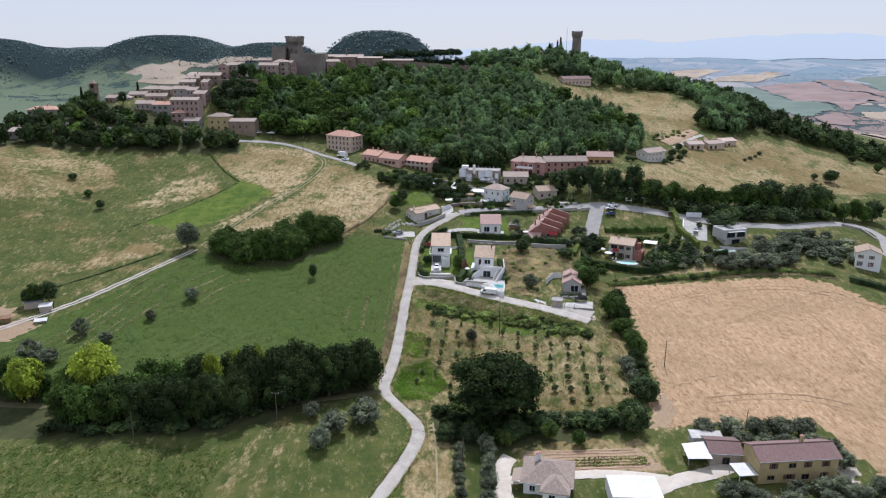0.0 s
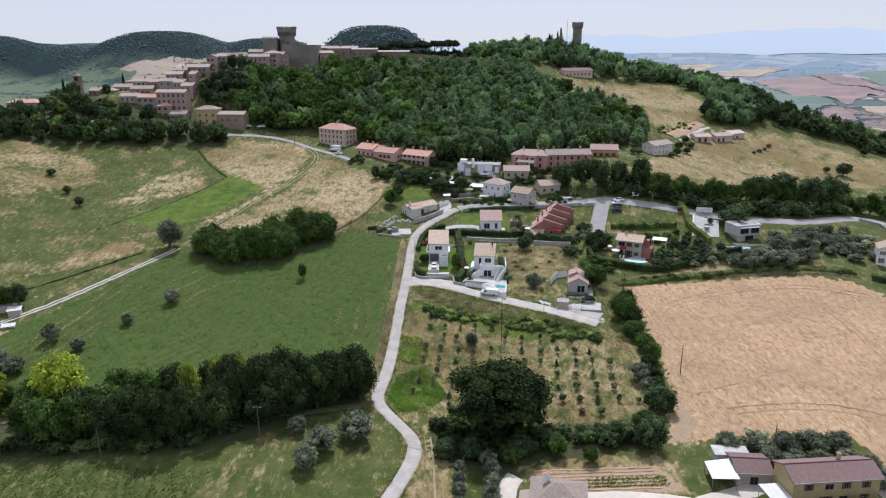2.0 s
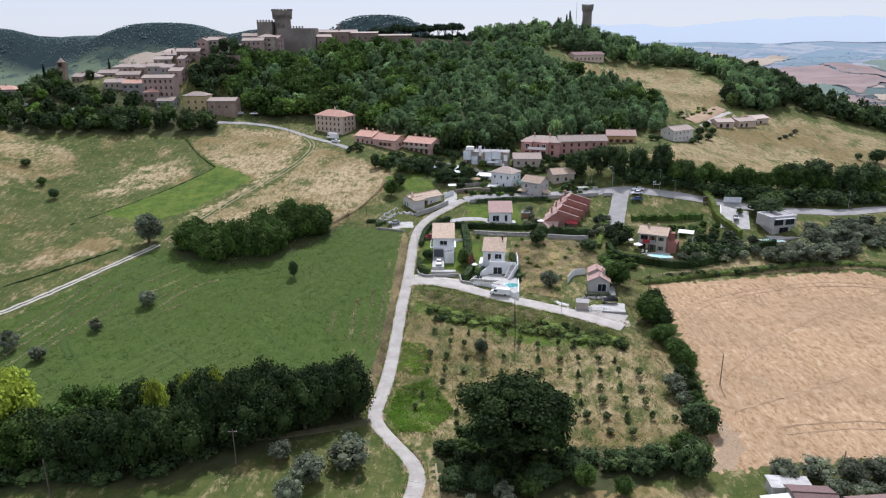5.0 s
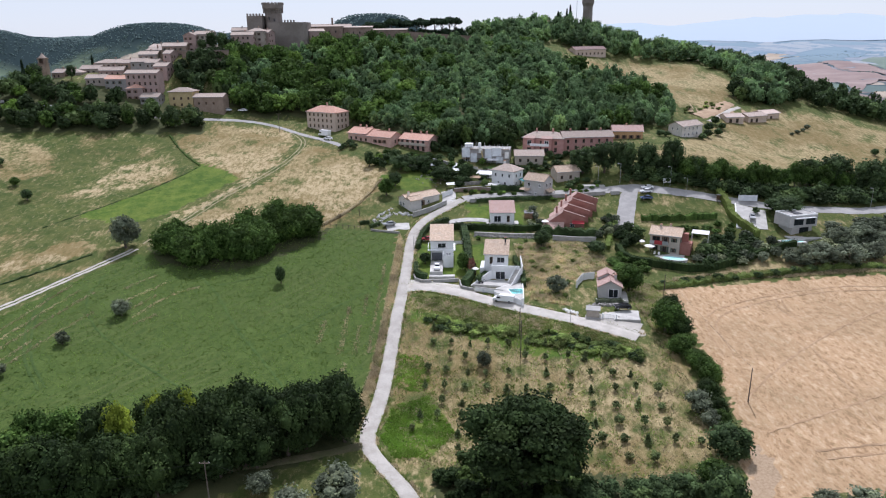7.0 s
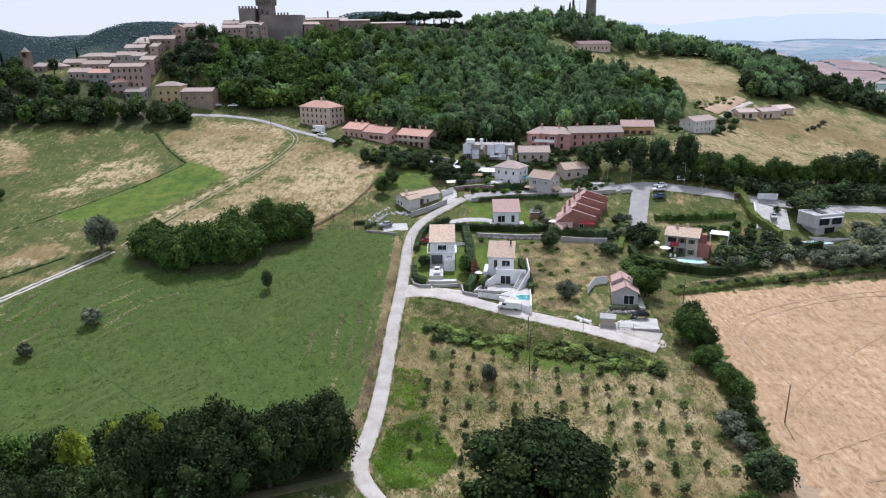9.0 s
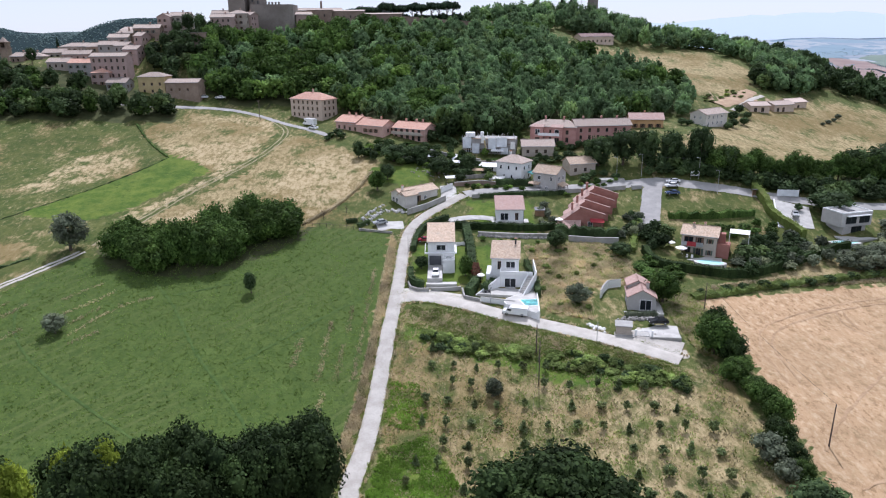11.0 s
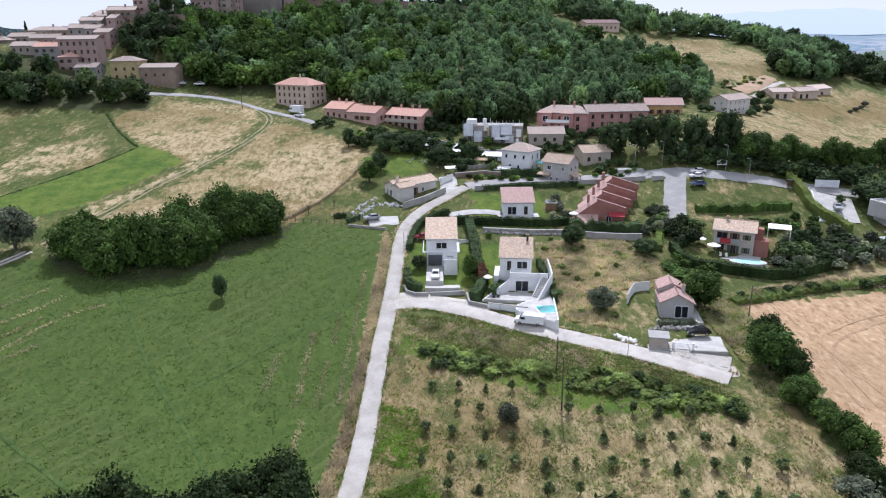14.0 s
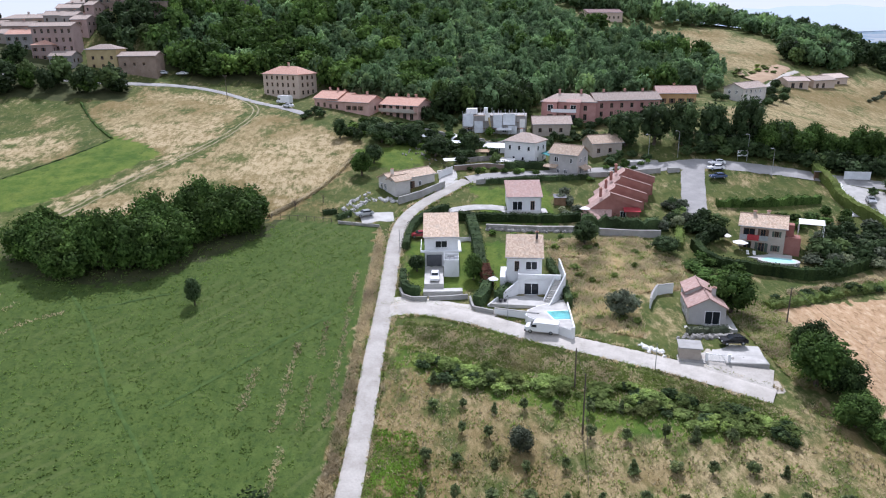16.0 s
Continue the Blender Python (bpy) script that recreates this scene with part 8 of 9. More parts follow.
tufts("dry_grass", "dry grass on the field edge", strew([(68, 237.5), (88, 242), (130, 241.5), (146, 238.5), (147, 243), (128, 248), (88, 247), (67, 241)], 5000, 9), 9, "weed_dry", (0.15, 0.45), 0.15)

# young orchard: rows of small trees
rng = random.Random(21)
for r in range(11):
    for c in range(13):
        u, v = c * 4.7 - 3, r * 5.6
        x, y = -4.5 + u * 0.985 + v * 0.10, 160 + v * 0.985 - u * 0.17 + 8
        if inside_one(x, y, [(-9, 221), (26, 203), (43, 193), (47, 180), (50, 164), (40, 157), (22, 166), (2, 166), (-7, 172), (-10, 195)]) and rng.random() < 0.86 and math.hypot(x - 12.6, y - 153) > 12:
            tree("young" if (r * 2 + c) % 4 else "sapling", x + rng.uniform(-0.5, 0.5), y + rng.uniform(-0.5, 0.5), rng.uniform(1.6, 2.8), rng.uniform(1.5, 2.6), "young fruit tree in the orchard rows", "orchard saplings", "sapling", sink=0.15)
for i, (x, y) in enumerate(strew([(-5, 219), (12, 212.5), (28, 206.5), (46, 197.5), (45, 192.5), (27, 201), (12, 208), (-6, 214)], 150, 31, -0.2, 11)):
    tree("bramble" if i % 4 else "shrub", x, y, rng.uniform(0.8, 2.0), rng.uniform(1.6, 4.0), "bramble bush on the bank below the lane", "bank brambles", "bush", sink=0.3)
for i, (x, y) in enumerate(strew(LOT, 16, 32)):
    tree("bramble", x, y, rng.uniform(0.8, 1.8), rng.uniform(1.4, 3.0), "wild bush on the empty lot", "lot bushes", "bush", sink=0.25)

hedge("clipped hedge above the villa's front wall", [(-8.7, 246.0), (-8.6, 240.5), (-7.4, 238.6), (-4.6, 238.2)], 1.5, 2.2)
hedge("tall hedge beside the lane", [(-8.6, 258), (-7.4, 268), (-3.8, 275.2), (2, 278.8)], 1.6, 1.7)
hedge("dark clipped hedge behind the villas", [(2.5, 273.2), (15.5, 272.6), (27, 271.8), (33, 272.8)], 1.8, 2.0, "leaf_oak")
hedge("dense hedge between the two villas", [(6.6, 272), (7.4, 258.7), (7.2, 246)], 2.6, 2.2)
hedge("reddish hedge between the two villas", [(7.9, 247), (8.2, 240.4)], 2.4, 2.6, "leaf_red")
hedge("dark hedge at the corner of the villa garden", [(8.4, 243), (7.0, 236.5), (5.2, 233.6)], 2.2, 2.4)
hedge("dark hedge beside the ramp", [(9.3, 235.4), (12.6, 239.6)], 1.6, 2.2)
hedge("clipped hedge along the villa's eastern edge", [(21.5, 250), (22.6, 240), (22.4, 232)], 1.5, 1.8)
hedge("tall dark hedge below the pool terrace", [(55.4, 259), (55.6, 252.5), (59.5, 249.4), (69, 247.4), (77, 246.4), (86, 249.6), (95, 253.6), (104, 257.6), (113, 260)], 1.8, 2.4, "leaf_oak")
hedge("dark hedge above the villa garden", [(68.5, 279.5), (80, 279), (95, 280.2)], 1.9, 1.9, "leaf_grove", wobble=0.25)
hedge("bright green tall hedge beside the lawn", [(100.5, 294), (101.4, 288), (99.5, 280), (102, 272), (104, 266)], 2.2, 2.8, "weed_green")
hedge("ornamental hedge beside the footpath", [(57.6, 275), (54.5, 266), (52.0, 258)], 1.6, 1.4, "weed_green")
hedge("hedge along the terraced houses", [(32.5, 269.8), (40, 268.5), (49.5, 267.4), (53, 268)], 2.4, 2.6, wobble=0.3)
hedge("hedge beside the upper road", [(12, 294.4), (26, 296.2), (40, 296.6)], 1.4, 1.3)
hedge("hedge below the whitewashed house", [(18, 304.5), (30, 304.2), (33, 302)], 2.2, 1.9)
hedge("clipped hedge in front of the bungalow", [(-9.6, 283.6), (-4, 288.2)], 1.0, 0.9)
hedge("low hedges by the field gate", [(-28.5, 274.2), (-25, 275.6)], 1.2, 1.1)
hedge("low hedge beside the garden terrace", [(-24.8, 271.6), (-21.6, 275)], 1.2, 1.2)
hedge("grey-green planted edge before the cottage", [(40.6, 221.6), (48.2, 222.4)], 1.3, 1.1, "leaf_olive")
hedge("overgrown ditch across the meadow", [(-121, 355), (-109.4, 337), (-97.7, 322.6)], 0.7, 0.35, "leaf_grove", 0.14, 14, wobble=1.0)
hedge("overgrown ditch below the meadow", [(-97.5, 322.8), (-101.7, 311.5), (-108, 298.7), (-116.2, 285.3), (-123.1, 275.5), (-131, 264)], 0.32, 0.14, "leaf_hedge", 0.12, 7, wobble=1.0)
hedge("overgrown ditch beside the pale track", [(-132, 220), (-120, 232), (-106, 247)], 0.6, 0.3, "leaf_hedge", 0.14, 9, wobble=0.9)
hedge("rough hedge along the meadow edge", [(-41, 272), (-34, 282), (-27, 300), (-24, 312)], 0.9, 0.7, "weed_dry")
hedge("rough overgrown bank above the stubble", [(60, 233), (70, 237.2), (82, 242), (92, 243.8), (104, 245), (127, 245.5), (146, 241)], 2.6, 1.1, "leaf_bramble", 0.24, 40, wobble=0.5)
hedge("scrub along the white house's garden", [(150, 238), (160, 232), (170, 222)], 3.0, 1.8)

# ---------------------------------------------------------------- walls and fences
def wall_run(label, line, thick, high, mat, cap="concrete", name="garden_wall", sink=1.2):
    ob = thing(name, label, "wall", pose(0, 0, 0))
    p = np.array(line, float)
    for (ax, ay), (bx, by) in zip(p[:-1], p[1:]):
        d = Vector((bx - ax, by - ay)).normalized()
        nx, ny = -d.y * thick / 2, d.x * thick / 2
        za, zb = ground_z(ax, ay), ground_z(bx, by)
        q = [(ax - nx, ay - ny), (bx - nx, by - ny), (bx + nx, by + ny), (ax + nx, ay + ny)]
        q = q[::-1] if (q[1][0] - q[0][0]) * (q[2][1] - q[1][1]) - (q[1][1] - q[0][1]) * (q[2][0] - q[1][0]) < 0 else q
        low = [min(za, zb) - sink] * 4
        near = lambda pt: za if math.hypot(pt[0] - ax, pt[1] - ay) < math.hypot(pt[0] - bx, pt[1] - by) else zb
        part("panel", Mesh().prism(q, low, [near(t) + high for t in q]), mat, ob)
        if cap:
            e = 1.25
            q2 = [((t[0] - (ax + bx) / 2) * 1.0 + (ax + bx) / 2 + (nx if i in (2, 3) else -nx) * (e - 1), (t[1]) + (ny if i in (2, 3) else -ny) * (e - 1)) for i, t in enumerate(q)]
            part("coping", Mesh().prism(q2, [near(t) + high for t in q2], [near(t) + high + 0.09 for t in q2]), cap, ob)
    return ob


wall_run("low curved concrete wall at the villa corner", [(-9.2, 240.2), (-8.6, 237.8), (-6.8, 236.6), (-3.9, 236.6)], 0.3, 0.9, "concrete")
wall_run("low concrete wall with gate posts", [(-3.6, 236.8), (0, 236.9), (3.9, 237.2)], 0.3, 0.8, "concrete")
wall_run("concrete corner wall below the hedge", [(4.2, 236.4), (4.6, 232.6), (8.2, 230.8)], 0.3, 0.9, "concrete")
wall_run("long grey retaining wall beside the lane", [(-10.8, 281.2), (-5.0, 285.6), (1.0, 291.6)], 0.35, 1.7, "concrete")
wall_run("long grey wall along the upper road", [(9.5, 293.8), (24, 297.0), (46, 297.6), (60, 297.8)], 0.35, 1.2, "concrete")
wall_run("pale retaining wall below the terraced houses", [(35.5, 264.8), (43, 263.8), (49.5, 263.8)], 0.4, 1.6, "concrete")
wall_run("dry-stone wall behind the villas", [(10, 268.6), (22, 267.4), (31, 267.2)], 0.8, 1.1, "dry_stone", None)
wall_run("white curved wall beside the cottage", [(37.0, 230.8), (38.0, 233.2), (40.0, 236.6), (43.5, 237.6)], 0.3, 1.9, "white_render")
wall_run("white wall beside the bungalow drive", [(-0.4, 297.2), (3.4, 300.8)], 0.35, 1.8, "white_render")
wall_run("stone terrace wall in the village garden", [(4, 302.5), (13, 304.5), (18, 303.5)], 0.5, 1.3, "old_brick")
wall_run("stone terrace wall below the outhouse", [(8, 308.5), (15, 310), (20, 308)], 0.5, 1.2, "dry_stone", None)
wall_run("low dark stone wall at the field edge", [(-24.5, 269.9), (-14.8, 268.6)], 0.4, 0.6, "dry_stone", None)
wall_run("low white wall along the villa garden", [(2.9, 262), (6.0, 262.4), (6.2, 266)], 0.3, 0.8, "white_render")
wall_run("roadside concrete kerb wall", [(176, 292), (184, 290), (184.5, 280)], 0.4, 0.9, "concrete")

wall_run("dark stone terrace wall in the gardens", [(-20, 326), (-8, 324), (2, 318)], 0.5, 1.1, "dry_stone", None)
wall_run("grey block wall in the gardens", [(-4, 330), (6, 325), (14, 322)], 0.4, 1.2, "concrete")
wall_run("old brick wall behind the outhouse", [(8, 317), (13, 320), (20, 320)], 0.4, 1.4, "old_brick")

# kitchen garden at the farm: ridged beds
for i in range(7):
    strip("garden_bed", "ridged brown soil of the kitchen garden", [(19.5, 132.6 + i * 1.15), (32, 132.3 + i * 1.15), (44.5, 132.0 + i * 1.15)], 0.55, "earth_bank", 0.18, 0.08, "soil", 2)

tufts("vegetables", "rows of green vegetables in the kitchen garden", np.concatenate([np.stack([np.linspace(30, 46, 60), np.full(60, 133.2 + r * 1.15)], -1) for r in range(3)]), 391, "weed_green", (0.15, 0.4), 0.3, 4, "vegetables")

# dry-stone blocks, each on its own
def stones(label, line, n, seed, size, mat="pale_stone", spread=0.6, group=""):
    rng = random.Random(seed)
    ob = thing("rockery", label, "rocks", pose(0, 0, 0), group)
    p = resample(line, 0.3)
    shapes = []
    for v in range(4):
        q = random.Random(seed + v)
        k = Mesh()
        k.v = [tuple(c * q.uniform(0.75, 1.15) for c in u) for u in ICO]
        k.f = list(ICO_F)
        shapes.append(k.done("stone", mat))
    for _ in range(n):
        x, y = p[rng.randrange(len(p))]
        x, y = x + rng.gauss(0, spread), y + rng.gauss(0, spread)
        s = size * rng.uniform(0.55, 1.3)
        o = part("stone", shapes[rng.randrange(4)], "", ob)
        o.matrix_local = Matrix.LocRotScale((x, y, ground_z(x, y) + s * 0.25), Euler((rng.uniform(0, 6), rng.uniform(0, 6), rng.uniform(0, 6))), (s, s * 0.9, s * 0.7))
    return ob


stones("pale boulders terracing the bungalow garden", [(-23, 275), (-20.5, 280), (-17.5, 283.4), (-13, 283.6), (-11.5, 281.5)], 70, 3, 0.46)
stones("pale boulders edging the bungalow garden", [(-24.4, 277), (-21.5, 283.5), (-18.5, 287)], 30, 4, 0.5, spread=0.3)
stones("stacked stones below the cottage", [(38.5, 220.0), (44, 220.4), (48.6, 220.8)], 70, 5, 0.5, "dry_stone", 0.25)
stones("heap of white bagged gravel by the lane", [(31.6, 217.6), (34.4, 215.6)], 46, 6, 0.45, "white_cloth", 0.4)
stones("stones in the raised bed", [(44.6, 212.6), (48.6, 213.2)], 14, 7, 0.5, "dry_stone", 0.4)
stones("stone blocks of the terrace wall behind the villas", [(10, 267.9), (22, 266.7), (31, 266.5)], 110, 8, 0.5, "dry_stone", 0.22)
stones("rubble and planters in the village gardens", [(-8, 316), (-2, 312), (4, 308)], 50, 9, 0.36, "dry_stone", 2.2)


def slab(name, label, category, x, y, turn, w, d, high, mat, dz=0.0, kind=""):
    """A paved level with its own edge."""
    ob = thing(name, label, category, pose(x, y, ground_z(x, y) + dz, 0, 0, turn))
    part("paving", Mesh().box(-w / 2, w / 2, -d / 2, d / 2, -1.6, high), mat, ob)
    return ob


slab("forecourt", "white concrete forecourt of the cottage", "forecourt", 43.6, 215.4, -12, 13.5, 6.5, 0.10, "paving")
bed = slab("raised_bed", "walled gravel bed beside the forecourt", "raised bed", 46.6, 212.6, -7, 6.6, 3.0, 0.55, "concrete")
part("gravel", Mesh().box(-3.1, 3.1, -1.3, 1.3, 0.55, 0.59), "paving", bed)
strip("drive", "pale drive to the upper villa", [(1.5, 277.4), (6, 279.8), (11, 280.4), (16, 279.2)], 2.8, "paving", 0.02, 0.1, "drive")
strip("drive", "white gravel drive of the bungalow", [(-19.6, 272.6), (-16, 273.6), (-11, 274.2)], 5.0, "paving", 0.02, 0.2, "drive")
strip("drive", "pale drive behind the bungalow", [(1.5, 290.5), (2.4, 297), (1.6, 303)], 5.0, "paving", 0.02, 0.2, "drive")
strip("road", "pale apron before the villa gates", [(-10.5, 236.0), (-4, 235.2), (4.4, 232.2), (9, 229.4)], 4.6, "road_gravel", 0.03)
strip("road", "wide turning place at the end of the lane", [(36, 213.2), (42, 210.4), (49.2, 206.6)], 7.0, "road_gravel", 0.03)
park = thing("car_park", "pale paved car park with a planted island", "car park", pose(107.0, 279.4, ground_z(107, 279.4), 0, 0, -8))
lot = [tuple((pose(107.0, 279.4, 0, 0, 0, -8) @ Vector((x, y, 0))).xy) for x, y in ((-6.5, -7.5), (3.2, -8.0), (5.6, 4.6), (-3.4, 8.6))]
base_z = ground_z(107, 279.4)
part("paving", Mesh().prism([((pose(0, 0, 0, 0, 0, 8) @ Vector((x - 107.0, y - 279.4, 0))).x, (pose(0, 0, 0, 0, 0, 8) @ Vector((x - 107.0, y - 279.4, 0))).y) for x, y in lot], [-2.0] * 4, [ground_z(*p) - base_z + 0.25 for p in lot]), "paving", park)
part("kerb", Mesh().prism(((-6.9, -7.6), (-6.5, -7.5), (-3.4, 8.6), (-3.8, 8.7)), [-2.0] * 4, [ground_z(*lot[0]) - base_z + 0.45] * 2 + [ground_z(*lot[3]) - base_z + 0.45] * 2), "white_render", park)
tree("shrub", 109.2, 281.8, 2.6, 3.4, "planted shrub on the car park island", "", "shrub", sink=0.1)
# sheets, frames and low sheds in the sloping village gardens
for label, x, y, turn, w, d, h, mat in (("white plastic sheet roof over a garden bed", 18.6, 306.2, 8, 6.0, 2.6, 1.5, "white_cloth"), ("rusty sheet lean-to in the garden", 12.5, 311.5, -12, 4.2, 2.6, 2.0, "earth_bank"), ("white sheet canopy behind the outhouse", 20.4, 327.0, -8, 4.6, 2.8, 2.4, "corrugated_white"),
                                        ("pale tarpaulin shelter on the garden slope", -3.4, 323.4, 14, 3.6, 2.4, 1.6, "netting"), ("grey sheet shelter among the vegetables", 5.2, 318.6, -20, 3.4, 2.4, 1.7, "grey_metal"), ("white sheet shelter beside the drive", 3.0, 306.0, 10, 3.8, 2.2, 1.6, "corrugated_white")):
    s = thing("shelter", label, "shelter", pose(x, y, ground_z(x, y), 0, 0, turn))
    part("roof", Mesh().prism(((-w / 2, -d / 2), (w / 2, -d / 2), (w / 2, d / 2), (-w / 2, d / 2)), [h - 0.2, h - 0.2, h + 0.2, h + 0.2], [h - 0.14, h - 0.14, h + 0.26, h + 0.26]), mat, s)
    for px, py in ((-1, -1), (1, -1), (1, 1), (-1, 1)):
        part("post", Mesh().tube((px * (w / 2 - 0.15), py * (d / 2 - 0.15), -0.8), (px * (w / 2 - 0.15), py * (d / 2 - 0.15), h - 0.1 + 0.15 * py), 0.05, sides=6), "pole_wood", s)
slab("terrace", "pale garden terrace by the road", "terrace", 57, 304.5, 5, 8, 3.0, 0.5, "paving")

hut = thing("garden_hut", "small beige hut with a flat dark roof", "hut", pose(36.4, 213.6, -0.9, 0, 0, -14))
part("wall", Mesh().box(0, 3.2, 0, 2.8, -1, 2.2), "beige_render", hut)
part("roof", Mesh().box(-0.25, 3.45, -0.25, 3.05, 2.2, 2.4), "concrete", hut, "flat grey roof")
part("plinth", Mesh().box(-0.3, 3.9, -0.9, 3.0, -1.2, 0.35), "concrete", hut)
gate = thing("gate", "white sliding gate between pillars", "gate", pose(40.2, 212.6, -0.9, 0, 0, -14))
for i in range(2):
    part("pillar", Mesh().box(i * 3.4, i * 3.4 + 0.4, 0, 0.4, -0.6, 1.7), "white_render", gate)
for i in range(14):
    part("bar", Mesh().box(0.5 + i * 0.2, 0.54 + i * 0.2, 0.18, 0.22, 0.1, 1.5), "white_metal", gate)
part("rail", Mesh().box(0.4, 3.4, 0.16, 0.24, 1.45, 1.52).box(0.4, 3.4, 0.16, 0.24, 0.12, 0.2), "white_metal", gate)
shed = thing("garden_shed", "small dark timber garden shed", "shed", pose(28.2, 281.2, ground_z(28.2, 281.2), 0, 0, -5))
part("wall", Mesh().box(0, 2.8, 0, 2.2, -0.5, 1.9), "timber", shed)
part("roof", Mesh().prism(((-0.2, -0.2), (3.0, -0.2), (3.0, 2.4), (-0.2, 2.4)), [1.9, 1.9, 2.3, 2.3], [2.0, 2.0, 2.4, 2.4]), "dark_metal", shed)
box = thing("transformer_box", "grey concrete service box at the street corner", "box", pose(62.0, 297.2, ground_z(62, 297), 0, 0, 0))
part("body", Mesh().box(0, 3.2, 0, 1.0, -0.5, 1.5), "concrete", box)
booth = thing("bus_shelter", "small dark shelter beside the road", "shelter", pose(98.6, 290.4, ground_z(98.6, 290.4), 0, 0, -15))
part("back", Mesh().box(0, 1.6, 0.9, 1.0, -0.3, 2.3).box(0, 0.1, 0, 0.9, -0.3, 2.3), "timber", booth)
part("roof", Mesh().box(-0.2, 1.8, -0.2, 1.2, 2.3, 2.42), "dark_metal", booth)
banner = thing("banner", "pale roadside banner on posts", "banner", pose(106.2, 290.0, ground_z(106, 290), 0, 0, -12))
part("sheet", Mesh().box(0, 6.4, 0, 0.05, 0.5, 2.6), "netting", banner)
for x in (0.05, 3.2, 6.35):
    part("post", Mesh().tube((x, 0.08, -0.5), (x, 0.08, 2.7), 0.05), "grey_metal", banner)
sign = thing("signboard", "white roadside signboard on two posts", "sign", pose(82.2, 301.0, ground_z(82, 301), 0, 0, -8))
part("board", Mesh().box(0, 2.8, 0, 0.06, 1.2, 2.8), "white_metal", sign)
for x in (0.2, 2.6):
    part("post", Mesh().tube((x, 0.1, -0.5), (x, 0.1, 2.7), 0.05), "grey_metal", sign)
hoop = thing("greenhouse", "small translucent garden tunnel", "greenhouse", pose(6, 322, ground_z(6, 322), 0, 0, 10))
k = Mesh()
for i in range(8):
    a, b = math.pi * i / 8, math.pi * (i + 1) / 8
    k.face((2 * math.cos(a), 0, 2 * math.sin(a)), (2 * math.cos(b), 0, 2 * math.sin(b)), (2 * math.cos(b), 6, 2 * math.sin(b)), (2 * math.cos(a), 6, 2 * math.sin(a)))
part("cover", k, "netting", hoop)
for label, x, y, z, r in (("white garden parasol beside the pool", 65.6, 258.4, 2.4, 1.7), ("white parasol by the villa", 63.8, 262.6, 2.8, 1.5), ("white parasol in the villa garden", 9.0, 240.2, 1.7, 1.1), ("white parasol by the terraced house", 34.4, 274.6, 6.6, 1.3)):
    p = thing("parasol", label, "parasol", pose(x, y, z))
    part("pole", Mesh().tube((0, 0, -0.5), (0, 0, 2.5), 0.03), "grey_metal", p)
    part("canopy", Mesh().lathe([(r, 2.15), (r * 0.5, 2.5), (0.03, 2.75)], 8), "white_cloth", p)
aw = thing("awning", "large white awning over the side terrace", "awning", pose(79.4, 260.6, 5.6, 0, 0, -26))
part("canopy", Mesh().prism(((0, 0), (5.2, 0), (5.2, 3.2), (0, 3.2)), [2.3, 2.3, 2.7, 2.7], [2.38, 2.38, 2.78, 2.78]), "white_cloth", aw)
for x, y in ((0.1, 0.1), (5.1, 0.1), (0.1, 3.1), (5.1, 3.1)):
    part("post", Mesh().tube((x, y, -4.5), (x, y, 2.4), 0.05), "white_metal", aw)
for i, (x, y) in enumerate(((65.4, 257.0), (66.6, 256.4), (67.8, 255.8))):
    s = thing("sun_lounger", "white sun lounger beside the pool", "lounger", pose(x, y, 2.1, 0, 0, -20), "sun loungers")
    part("bed", Mesh().box(-0.3, 0.3, 0, 1.3, 0.28, 0.36), "white_cloth", s)
    part("backrest", Mesh().prism(((-0.3, 1.3), (0.3, 1.3), (0.3, 1.85), (-0.3, 1.85)), [0.28, 0.28, 0.6, 0.6], [0.36, 0.36, 0.7, 0.7]), "white_cloth", s)
cloth = thing("banner", "red cloth hanging from the balcony", "cloth", pose(67.1, 258.8, 5.0, 0, 0, -26.6))
part("sheet", Mesh().box(0, 2.4, -0.06, 0.0, 0, 1.3), "red_cloth", cloth)

# small holding at the far end of the white track
for label, x, y, w, d, h, mat in (("low grey shed at the smallholding", -134.6, 205.0, 5.0, 3.6, 2.2, "grey_metal"), ("white-roofed lean-to at the smallholding", -129.0, 203.6, 3.4, 2.4, 1.8, "corrugated_white"), ("small plank hutch in the kitchen garden", -137.0, 196.5, 2.4, 1.8, 1.4, "timber"), ("pale cold frame in the kitchen garden", -127.0, 197.0, 3.2, 1.2, 0.6, "corrugated_white")):
    s = thing("shed", label, "shed", pose(x, y, ground_z(x, y), 0, 0, 20))
    part("wall", Mesh().box(0, w, 0, d, -0.6, h), "timber" if mat == "timber" else "beige_render", s)
    part("roof", Mesh().prism(((-0.25, -0.25), (w + 0.25, -0.25), (w + 0.25, d + 0.25), (-0.25, d + 0.25)), [h, h, h + 0.5, h + 0.5], [h + 0.08, h + 0.08, h + 0.58, h + 0.58]), mat, s)


# ---------------------------------------------------------------- vehicles
def profile_body(outline, half, inset=0.0):
    """A side outline (x, z) drawn out across the car, narrowed towards the top by inset."""
    k = Mesh()
    n, top = len(outline), max(z for _, z in outline)
    for s in (-1, 1):
        k.v += [(x, s * (half - inset * max(0, z - 0.75) / max(0.01, top - 0.75)), z) for x, z in outline]
    k.f += [tuple(range(n)), tuple(range(2 * n - 1, n - 1, -1))]
    k.f += [((i + 1) % n, i, n + i, n + (i + 1) % n) for i in range(n)]
    return k


